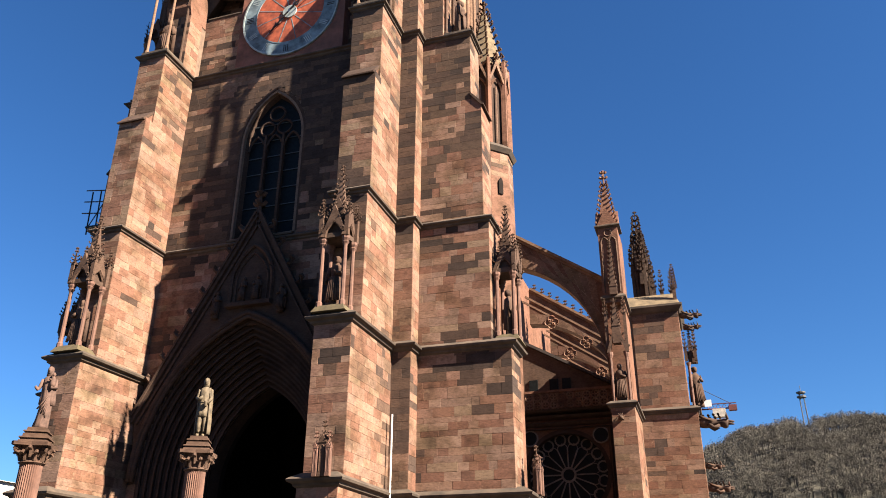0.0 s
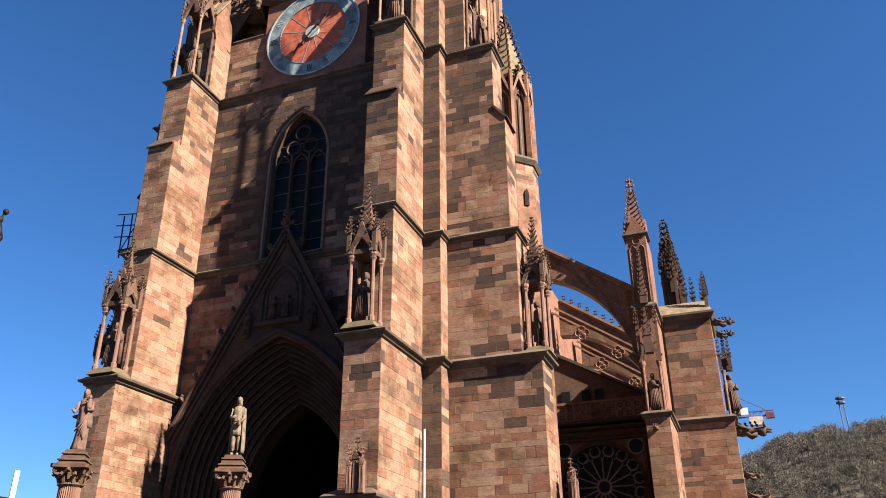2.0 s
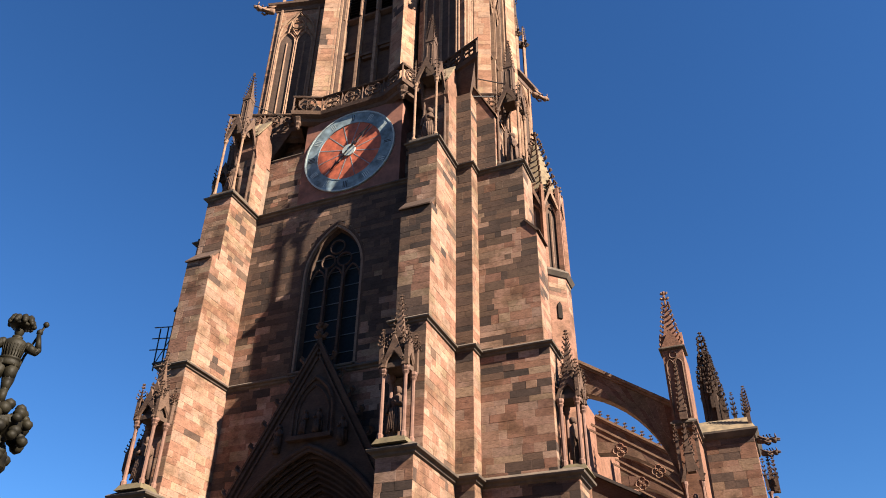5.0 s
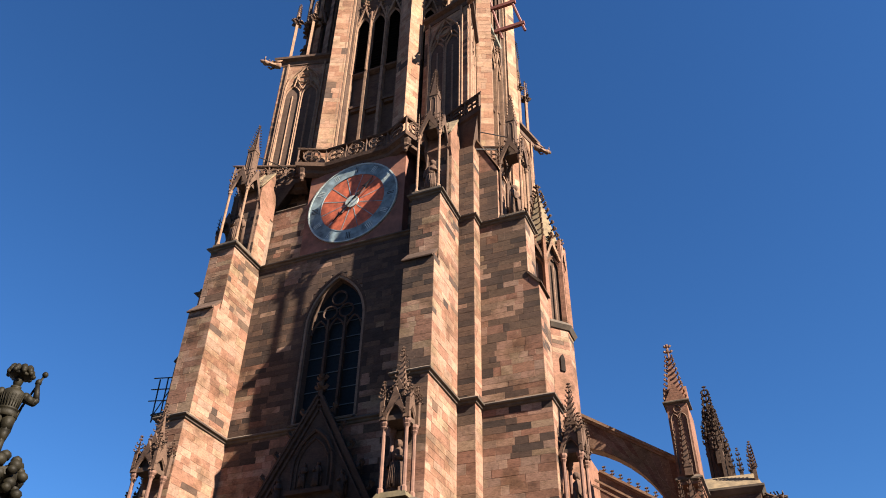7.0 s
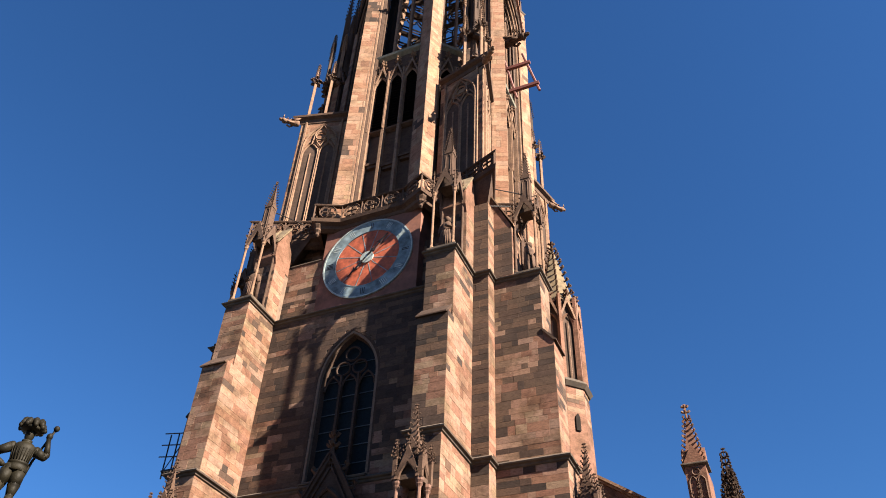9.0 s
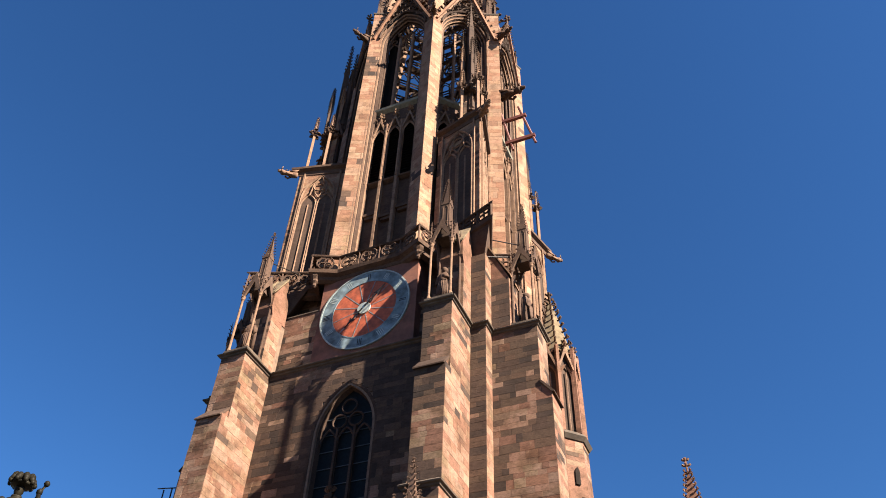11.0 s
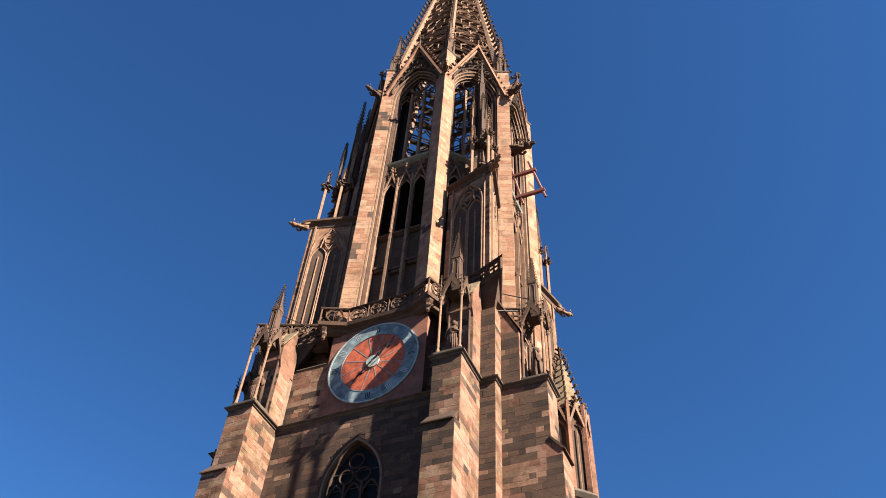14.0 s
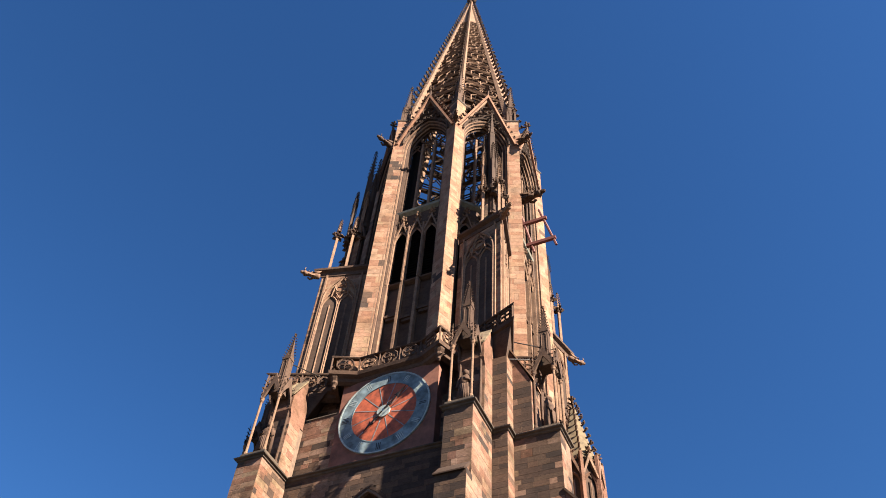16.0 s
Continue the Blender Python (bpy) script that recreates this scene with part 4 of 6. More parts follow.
        part("gable_edge", Shape().slab([(sgn * x, z) for x, z in ((-gw + 0.19, 63.7), (-gw + 0.34, 63.7), (0, 70.4), (0, 70.95))], gy + 0.12, gy + 0.85), PALE, win)
    s = Shape()
    for x, z, rr in ((0, 68.5, 0.62), (-0.8, 67.1, 0.4), (0.8, 67.1, 0.4), (-1.5, 65.9, 0.3), (1.5, 65.9, 0.3), (0, 67.2, 0.3)):
        s.tube([(x + rr * math.cos(a * math.pi / 6), gy + 0.12, z + rr * math.sin(a * math.pi / 6)) for a in range(12)], 0.08, 4, closed=True)
        for a in range(3):
            u = a * 2.094 + 0.5
            s.tube([(x, gy + 0.12, z), (x + rr * math.cos(u), gy + 0.12, z + rr * math.sin(u))], 0.05, 4)
    s.tube([(x, gy + 0.12, z) for x, z in arch(2.2, 63.7, 66.9, 9)], 0.1, 4)
    part("gable_tracery", s, CRUST_SHADE, win)
    s = Shape()
    for sgn in (-1, 1):
        for k in range(10):
            f = (k + 0.6) / 10.5
            crocket(s, (sgn * gw * (1 - f), gy, 63.8 + 7.7 * f), (sgn, 0, 0.5), 0.34)
    s.tube([(0, gy, 71.0), (0, gy, 72.7)], 0.12, 6, r2=0.07)
    finial(s, 0, gy, 72.0, 1.2)
    part("crocketing", s, CARVED, win, kind="stuff")
    return win


for k in range(8):
    belfry_window(moved(0, 0, 0, 45 * k) @ moved(0, -6.35), 1.85, octagon)
# upper cornice and low parapet of the octagon
OCT = [(7.3 * math.sin(radians(22.5 + 45 * k)), -7.3 * math.cos(radians(22.5 + 45 * k))) for k in range(-1, 7)]
part("cornice", Shape().sweep(OCT, [(-1.3, -0.3), (0.05, -0.3), (0.2, -0.1), (0.22, 0.1), (-0.1, 0.3), (-1.3, 0.3)], 68.5, True), CARVED, octagon)


def pinnacle(name, w, shaft, spire, mat, parent=None, m=None, rows=7, fin=True, panel=True, knob=0.12):
    """A square shaft with blind panels, four gablets and a crocketed pyramid, standing at the origin."""
    s = Shape().box(-w / 2, w / 2, -w / 2, w / 2, 0, shaft)
    root = part(name, s, mat, parent)
    if m is not None:
        root.matrix_basis = m
    s = Shape()
    for k in range(4):
        t = moved(0, 0, 0, 90 * k)
        s.slab([(-w * 0.55, shaft - w * 0.1), (w * 0.55, shaft - w * 0.1), (0, shaft + w * 0.95)], -w * 0.56, -w * 0.3, t)
        if panel and shaft > w:
            s.tube([(x, -w * 0.5, z) for x, z in arch(w * 0.3, shaft - w * 0.9, shaft - w * 0.35, 5, max(0.1, shaft * 0.15))], w * 0.06, 4, t)
    part("gablet", s, mat, root)
    s = Shape().box(-w * 0.42, w * 0.42, -w * 0.42, w * 0.42, shaft, shaft + spire, None, w * 0.40, w * 0.40)
    part("spirelet", s, mat, root)
    s = Shape()
    for k in range(4):
        a = math.pi / 4 + k * math.pi / 2
        for j in range(rows):
            f = (j + 0.4) / rows
            rr = w * 0.42 * 1.414 * (1 - f * 0.95)
            crocket(s, (rr * math.cos(a), rr * math.sin(a), shaft + spire * f), (math.cos(a), math.sin(a), 0.3), max(knob, w * 0.18))
    if fin:
        finial(s, 0, 0, shaft + spire * 0.97, max(0.35, w * 0.75))
    part("crocketing", s, mat, root, kind="stuff")
    return root


for k in range(8):
    m = moved(0, 0, 0, 22.5 + 45 * k) @ moved(0, -RIDGE + 0.85, ZT - 0.1, 45)
    top = pinnacle("pier_pinnacle", 0.55, 3.6, 4.6, CARVED, octagon, m, rows=9, knob=0.16)
    for x, y in ((-0.42, -0.42), (0.42, -0.42), (-0.42, 0.42), (0.42, 0.42)):
        pinnacle("pinnacle", 0.17, 2.0, 1.0, CARVED, top, moved(x * 0.85, y * 0.85, 0), rows=3, panel=False, knob=0.1)

# ---- spire ----
spire = part("spire", Shape().lathe([(0.02, 114.2), (0.3, 114.25), (0.32, 114.6), (0.02, 115.0)], 8), PALE, tower, "pierced octagonal stone spire with crocketed ribs")
ZB, ZTIP, RB = 68.8, 115.0, 6.9


def spire_at(k, z):
    a = math.pi / 8 + k * math.pi / 4
    r = RB * (ZTIP - z) / (ZTIP - ZB)
    return Vector((r * math.cos(a), r * math.sin(a), z))


LEVELS = [68.8]
while LEVELS[-1] < 103.5:
    LEVELS.append(LEVELS[-1] + 0.3 + 0.062 * (ZTIP - LEVELS[-1]))
for k in range(8):
    s = Shape().tube([spire_at(k, 68.8), spire_at(k, 92), spire_at(k, 114.5)], 0.42, 6, r2=0.16)
    rib = part("rib", s, PALE, spire)
    s = Shape()
    a = math.pi / 8 + k * math.pi / 4
    d = Vector((math.cos(a), math.sin(a), 0.35))
    z = 70.5
    while z < 113:
        f = (z - 68.8) / 46
        crocket(s, spire_at(k, z) + d * (0.35 - 0.2 * f), d, 0.62 - 0.25 * f)
        z += 1.35 - 0.3 * f
    part("crocketing", s, CARVED, rib, kind="stuff")
for i in range(len(LEVELS) - 1):
    for k in range(8):
        z0, z1 = LEVELS[i], LEVELS[i + 1]
        p0, p1 = spire_at(k, z0), spire_at(k + 1, z0)
        p2, p3 = spire_at(k, z1), spire_at(k + 1, z1)
        # a dark inner layer is added so that the gaps look shaded
        for t, draw, mat in ((0.12 - 0.004 * i, 1.0, PALE), (0.15 - 0.005 * i, 0.95, CRUST_SHADE)):
            s = Shape()
            s.tube([p0, p1], t * 1.3, 4)

            def at(u, v):
                return (p0 * (1 - u) + p1 * u) * (1 - v) + (p2 * (1 - u) + p3 * u) * v

            if i % 3 == 0:
                for cu, cv, rr in ((0.3, 0.3, 0.17), (0.7, 0.3, 0.17), (0.5, 0.72, 0.2)):
                    s.tube([at(cu + rr * math.cos(a * math.pi / 5), cv + rr * 1.1 * math.sin(a * math.pi / 5)) for a in range(10)], t * 0.8, 4, closed=True)
                s.tube([at(0.5, 0), at(0.5, 0.5)], t * 0.8, 4)
                s.tube([at(0, 0.5), at(0.3, 0.5), at(0.5, 0.98)], t * 0.8, 4)
                s.tube([at(1, 0.5), at(0.7, 0.5), at(0.5, 0.98)], t * 0.8, 4)
            elif i % 3 == 1:
                for u in (0.25, 0.5, 0.75):
                    s.tube([at(u, 0), at(u, 0.62)], t * 0.7, 4)
                for u in (0.0, 0.25, 0.5, 0.75):
                    s.tube([at(u, 0.6), at(u + 0.125, 0.8), at(u + 0.25, 0.6)], t * 0.7, 4)
                s.tube([at(0, 0.3), at(1, 0.3)], t * 0.7, 4)
            else:
                s.tube([at(0.5 + 0.4 * math.cos(a * math.pi / 6), 0.5 + 0.42 * math.sin(a * math.pi / 6)) for a in range(12)], t, 4, closed=True)
                for a in range(4):
                    u = math.pi / 4 + a * math.pi / 2
                    s.tube([at(0.5 + 0.19 * math.cos(u) + 0.17 * math.cos(b * math.pi / 4), 0.5 + 0.2 * math.sin(u) + 0.17 * math.sin(b * math.pi / 4)) for b in range(8)], t * 0.7, 4, closed=True)
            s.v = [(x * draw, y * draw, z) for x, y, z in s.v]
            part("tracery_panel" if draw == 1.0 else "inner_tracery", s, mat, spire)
s = Shape()
for k in range(8):
    s.add([spire_at(k, LEVELS[-1]), spire_at(k + 1, LEVELS[-1]), spire_at(k + 1, 114.3), spire_at(k, 114.3)], [(0, 1, 2, 3)])
part("spire_top", s, PALE, spire, fix=True)
s = Shape()
finial(s, 0, 0, 113.6, 2.6)
part("finial", s, CARVED, spire)

for k in range(8):
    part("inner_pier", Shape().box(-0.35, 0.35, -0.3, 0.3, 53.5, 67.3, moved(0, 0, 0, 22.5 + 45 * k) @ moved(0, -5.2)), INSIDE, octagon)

# ---- corner turrets beside the octagon ----
TUR = [(3.7, -6.3), (7.2, -7.2), (6.3, -3.7), (4.6, -4.6)]


def corner_turret(q):
    m = QUARTERS[q]
    t = part("corner_turret", Shape().prism(TUR, 35.2, 47.3), STONE_L, octagon, "three-cornered turret with blind tracery and pinnacles")
    t.matrix_basis = m
    for a, b in ((TUR[0], TUR[1]), (TUR[1], TUR[2])):
        a, b = Vector((*a, 0)), Vector((*b, 0))
        ln = (b - a).length
        ang = math.degrees(math.atan2(b.y - a.y, b.x - a.x))
        c = (a + b) / 2
        mm = moved(c.x, c.y, 0, ang)
        s = Shape()
        for off in (-0.62, 0.62):
            s.tube([(off + u, -0.08, z) for u, z in arch(0.56, 43.4, 44.5, 6, 36.4)], 0.075, 4, mm)
            s.tube([(off, -0.06, 36.4), (off, -0.06, 43.5)], 0.06, 4, mm)
        s.tube([(u, -0.1, z) for u, z in arch(1.25, 44.2, 46.6, 7, 36.4)], 0.085, 4, mm)
        s.tube([(0.42 * math.cos(k * math.pi / 6), -0.1, 45.3 + 0.42 * math.sin(k * math.pi / 6)) for k in range(12)], 0.07, 4, mm, closed=True)
        for sg in (-1, 1):
            s.tube([(sg * 1.2, -0.1, 44.1), (sg * 0.75, -0.1, 44.9), (sg * 0.3, -0.1, 44.75), (0, -0.1, 44.2)], 0.06, 4, mm)
            s.tube([(sg * 0.62, -0.12, 44.4), (sg * 0.45, -0.12, 45.7), (0, -0.12, 46.5)], 0.06, 4, mm)
        s.box(-1.42, -1.3, -0.14, 0.05, 36.2, 47.0, mm).box(1.3, 1.42, -0.14, 0.05, 36.2, 47.0, mm)
        part("blind_tracery", s, PALE, t)
        lay(courses(-ln / 2, ln / 2, 36.2, 47.0, mm, seed=200 + q * 2 + int(ang) % 7), t, mat_j=STONE_L, dark=0.15)
        # no real recess: flat dark arches stand for its shade
        s = Shape()
        for off in (-0.62, 0.62):
            s.slab([(off + u, z) for u, z in arch(0.56, 43.3, 44.4, 5, 36.5)], -0.045, 0.02, mm)
        part("niche", s, CRUST_SHADE, t)
    part("cornice", Shape().sweep(TUR[:3], [(-0.2, -0.7), (0.06, -0.6), (0.1, -0.25), (0.35, -0.1), (0.38, 0.08), (-0.3, 0.16)], 47.5), CARVED, t)
    part("deck", Shape().prism(TUR, 47.3, 47.55), LEDGE, t)
    # clustered upper part and pinnacles, each smaller as it climbs
    part("upper_shaft", Shape().prism([(5.2, -6.0), (6.25, -6.25), (6.0, -5.2), (5.4, -5.4)], 47.5, 54.0), CRUST_SHADE, t)
    lay(courses(-0.5, 0.5, 47.6, 53.8, moved(6.14, -5.72, 0, 76), seed=260 + q) + courses(-0.5, 0.5, 47.6, 53.8, moved(5.72, -6.14, 0, 14), seed=270 + q), t, mat_j=STONE_L, dark=0.2)
    # slender free shafts with leafy heads round the statue, then taller ones behind
    for x, y, z, w, sh, sp in ((6.95, -6.95, 47.5, 0.20, 4.6, 2.2), (5.6, -6.75, 47.5, 0.22, 4.8, 2.0), (6.75, -5.6, 47.5, 0.22, 4.8, 2.0), (6.5, -6.3, 51.8, 0.26, 3.6, 2.4), (6.3, -6.5, 51.8, 0.26, 5.0, 2.4), (5.4, -6.35, 52.0, 0.24, 4.4, 2.2), (6.35, -5.4, 52.0, 0.24, 4.4, 2.2),
                               (5.9, -5.9, 53.5, 0.42, 8.6, 4.4), (5.3, -5.95, 54, 0.26, 5.4, 2.6), (5.95, -5.3, 54, 0.26, 5.4, 2.6), (5.45, -5.5, 54, 0.4, 7.5, 4.0)):
        pinnacle("pinnacle", w, sh, sp, PALE if w < 0.25 else CRUST_SHADE, t, moved(x, y, z, 45), rows=8, panel=False, knob=0.15)
    s = Shape()
    for x, y in ((6.95, -6.95), (5.6, -6.75), (6.75, -5.6), (6.3, -6.3), (5.5, -6.2), (6.2, -5.5)):
        for k in range(8):
            a = k * math.pi / 4
            crocket(s, (x, y, 52.0 + 0.25 * (k % 2)), (math.cos(a), math.sin(a), 0.3), 0.42)
    part("leaf_capital", s, CARVED, t, kind="stuff")
    for x, y, ang in ((5.35, -6.1, -10), (6.1, -5.35, 100), (6.2, -6.2, 45)):
        g2 = Shape().slab([(-0.55, 52.0), (-0.42, 52.0), (0, 53.7), (0.42, 52.0), (0.55, 52.0), (0, 54.3)], -0.35, -0.1, moved(x, y, 0, ang))
        part("gablet", g2, CARVED, t)
    s = Shape().lathe([(0.62, 52.2), (0.75, 52.4), (0.6, 52.6)], 8, moved(6.0, -6.1))
    part("shaft_ring", s, CARVED, t)
    statue("turret_statue", 2.4, CARVED, m @ moved(6.3, -6.3, 47.6, 45), "weathered stone figure under the turret pinnacles", 40 + q)
    gargoyle(m @ moved(7.3, -7.3, 46.9, 45), 1.5, PALE, "pale stone gargoyle jutting from the turret cornice", 45)
    return t


def gargoyle(m, ln, mat, label, turn=0):
    """A beast-shaped water spout that juts to local -y."""
    s = Shape()
    s.lathe([(0.02, 0), (0.14, 0.03), (0.16, 0.12), (0.17, 0.22), (0.15, 0.32), (0.13, 0.42), (0.105, 0.52), (0.1, 0.6), (0.115, 0.68), (0.14, 0.74), (0.145, 0.8), (0.11, 0.86)], 10, Matrix.Scale(ln, 4) @ Matrix.Rotation(radians(96), 4, "X"))
    for dz, up in ((0.05, 7), (-0.035, -16)):
        s.lathe([(0.1, 0.8), (0.085, 0.9), (0.055, 1.0), (0.02, 1.03)], 8, Matrix.Scale(ln, 4) @ Matrix.Translation((0, 0, dz)) @ Matrix.Rotation(radians(96 + up * 0.4), 4, "X") @ Matrix.Diagonal((1, 0.55, 1, 1)))
    for k in range(5):
        crocket(s, (0, (-0.12 - 0.14 * k) * ln, 0.05 * ln), (0, 0.7, 1), 0.13 * ln)
    for sg in (-1, 1):
        s.add([(sg * 0.13 * ln, -0.15 * ln, 0.02 * ln), (sg * 0.24 * ln, 0.0, 0.2 * ln), (sg * 0.23 * ln, -0.2 * ln, 0.12 * ln), (sg * 0.2 * ln, -0.45 * ln, -0.02 * ln), (sg * 0.1 * ln, -0.4 * ln, -0.06 * ln), (sg * 0.1 * ln, -0.2 * ln, 0.08 * ln)], [(0, 1, 2), (0, 2, 3), (0, 3, 4), (5, 2, 1), (5, 3, 2), (5, 4, 3), (5, 1, 0), (5, 0, 4)])
    for sg in (-1, 1):
        s.tube([(sg * 0.12 * ln, -0.3 * ln, -0.1 * ln), (sg * 0.16 * ln, -0.45 * ln, -0.22 * ln), (sg * 0.12 * ln, -0.6 * ln, -0.16 * ln)], 0.05 * ln, 5)
        s.tube([(sg * 0.1 * ln, -0.84 * ln, 0.02 * ln), (sg * 0.14 * ln, -0.82 * ln, 0.2 * ln)], 0.04 * ln, 4, r2=0.015 * ln)
    for i, p in enumerate(s.v):
        q = Vector(p)
        s.v[i] = tuple(q + noise.noise_vector((q + Vector((ln * 3, turn, 0))) * 4.5 / ln) * 0.025 * ln)
    ob = part("gargoyle", s, mat, smooth=True)
    ob.matrix_basis = m
    return tagged(ob, label, "gargoyle", "gargoyles of the church")


for q in range(4):
    corner_turret(q)

# ---- ground and distance ----
g = part("ground", Shape().add([(-3000, -3000, 0), (3000, -3000, 0), (3000, 3000, 0), (-3000, 3000, 0)], [(0, 1, 2, 3)]), PAVE, None, "stone-paved church square", "structure")
g["category"] = "ground"
# ---- canopied niches on the buttress ledges ----
def low_niche(m, seed, lean=True):
    """Four slender columns, gables and a crocketed spirelet over a statue; the origin is the middle of the ledge, -y is outward."""
    n = part("canopied_niche", Shape().box(-0.70, 0.70, -0.66, 0.45, -0.15, 0.12, None, 0.14, 0.14), MOSS, tower, "canopied niche with slender columns and crocketed gables")
    n.matrix_basis = m
    for x, y in ((-0.48, -0.42), (0.48, -0.42), (-0.48, 0.3), (0.48, 0.3)):
        s = Shape().lathe([(0.13, 0.08), (0.13, 0.26), (0.09, 0.32), (0.08, 2.55), (0.09, 2.6), (0.15, 2.7), (0.11, 2.74), (0.17, 2.84), (0.17, 2.95)], 8, Matrix.Translation((x, y, 0)))
        part("column", s, SHAFT, n, smooth=False)
    for k, (w, d) in enumerate(((0.0, 0), (90, 0), (-90, 0))):
        t = moved(0, -0.06, 0, w)
        s = Shape()
        for sg in (-1, 1):
            s.slab([(sg * x, z) for x, z in ((-0.58, 2.95), (-0.4, 2.95), (-0.33, 3.3), (0, 3.65), (0, 4.35))], -0.52, -0.38, t)
        s.tube([(x, -0.47, z) for x, z in arch(0.36, 2.95, 3.6, 5)], 0.05, 4, t)
        g = part("gable", s, CARVED, n)
        s = Shape()
        for sg in (-1, 1):
            for j in range(4):
                f = (j + 0.5) / 4.4
                crocket(s, Vector((sg * 0.56 * (1 - f), -0.46, 3.0 + 1.35 * f)), (sg, 0, 0.4), 0.15, t)
        finial(s, 0, -0.46, 4.25, 0.36, t)
        part("crocketing", s, SOOT_SHADE, g, kind="stuff")
    # vault coloured dark for the shade beneath the gables
    part("vault", Shape().box(-0.5, 0.5, -0.5, 0.4, 2.95, 3.15).box(-0.36, 0.36, -0.36, 0.3, 3.1, 4.0), SOOT_SHADE, n)
    for x, y in ((-0.55, -0.5), (0.55, -0.5), (0.55, 0.35)):
        pinnacle("pinnacle", 0.17, 0.9, 0.5, CARVED, n, moved(x, y, 2.95), rows=3, panel=False)
    pinnacle("spire", 0.5, 0.6, 1.75, CARVED, n, moved(0, -0.05, 3.75), rows=7, panel=False)
    statue("niche_statue", 2.15, CARVED, m @ moved(0, -0.1, 0.14), "robed sandstone saint standing in a canopied niche", seed)
    return n


low_niche(moved(5.97, -11.42, 11.95), 11)
low_niche(moved(-6.0, -11.42, 11.5), 12)
low_niche(QUARTERS[1] @ moved(-6.0, -11.42, 11.95), 13)
low_niche(QUARTERS[3] @ moved(6.0, -11.42, 11.5), 14)


def high_niche(m, seed):
    """A tall open canopy on four thin shafts over the highest ledge."""
    n = part("tall_canopy", Shape().box(-0.78, 0.78, -0.7, 0.7, -0.12, 0.12), LEDGE, tower, "tall open canopy on thin stone shafts with a spirelet")
    n.matrix_basis = m
    for x, y in ((-0.6, -0.55), (0.6, -0.55), (0.6, 0.6), (-0.6, 0.6)):
        s = Shape().lathe([(0.12, 0.1), (0.12, 0.3), (0.075, 0.36), (0.07, 3.9), (0.13, 4.0), (0.1, 4.06), (0.15, 4.2)], 8, Matrix.Translation((x, y, 0)))
        # front shafts pale, rear ones darker for the shade within the canopy
        part("shaft", s, PALE if y < 0 else CARVED, n)
    for w in (0, 90, -90, 180):
        t = moved(0, 0, 0, w)
        s = Shape()
        for sg in (-1, 1):
            s.slab([(sg * x, z) for x, z in ((-0.7, 4.15), (-0.52, 4.15), (-0.3, 4.7), (0, 5.2), (0, 6.0))], -0.66, -0.54, t)
            for j in range(4):
                f = (j + 0.5) / 4.4
                crocket(s, Vector((sg * 0.66 * (1 - f), -0.6, 4.2 + 1.7 * f)), (sg, 0, 0.4), 0.16, t)
        part("gable", s, CARVED, n)
        s = Shape().tube([(0.62, -0.62, 4.2), (0.62, -0.62, 5.9)], 0.075, 4, t, r2=0.02)
        for j in range(4):
            s.tube([(0.62 + 0.16, -0.62, 4.6 + j * 0.3), (0.62 - 0.16, -0.62, 4.6 + j * 0.3)], 0.03, 3, t)
        part("corner_pinnacle", s, CARVED, n)
    # core coloured dark, as the canopy's shaded inside
    part("canopy_core", Shape().box(-0.4, 0.4, -0.4, 0.4, 4.7, 5.4), SOOT_SHADE, n)
    pinnacle("spire", 0.5, 2.6, 2.1, CARVED, n, moved(0, 0, 5.0), rows=9)
    statue("canopy_statue", 2.6, CARVED, m @ moved(0, 0.0, 0.12), "robed sandstone saint standing beneath a tall canopy", seed)
    return n


high_niche(moved(6.05, -9.45, 28.15), 21)
high_niche(moved(-6.08, -9.45, 28.15), 22)
high_niche(QUARTERS[1] @ moved(-6.0, -9.45, 28.15), 23)
high_niche(QUARTERS[3] @ moved(6.05, -9.45, 28.15), 24)
for a, b in (((6.05, -9.45, 35.6), (5.0, -6.2, 36.6)), ((-6.08, -9.45, 35.6), (-5.0, -6.6, 36.3)), ((9.45, -6.0, 34.5), (7.0, -6.9, 35.3)), ((9.45, -6.0, 33.6), (7.6, -7.4, 33.0))):
    part("tie_rod", Shape().tube([a, b], 0.035, 5), IRON, tower)

# small pinnacled niches at the buttress feet
for m in (moved(6.35, -12.35, 5.7), QUARTERS[1] @ moved(-5.7, -12.35, 5.7)):
    pinnacle("pinnacle", 0.28, 1.15, 0.42, CARVED, tower, m, rows=3, knob=0.06)
    pinnacle("pinnacle", 0.17, 0.95, 0.22, SHAFT, tower, m @ moved(0.24, -0.1, 0), rows=2, knob=0.05)
    pinnacle("pinnacle", 0.17, 0.95, 0.22, SHAFT, tower, m @ moved(-0.24, -0.1, 0), rows=2, knob=0.05)
part("downpipe", Shape().tube([(7.1, -8.05, 0), (7.1, -8.05, 8.7)], 0.04, 8), WHITE, tower, "pale painted downpipe")

# south stair turret
ST = moved(8.62, 2.0, 0, 22.5)
stair = part("stair_turret", Shape().lathe([(1.66, 0), (1.66, 18), (1.58, 18.2), (1.5, 25.7), (1.5, 26.0)], 8), STONE_J, tower, "eight-sided stair turret with tracery panels and a crocketed cap")
stair.matrix_basis = ST
blocks = []
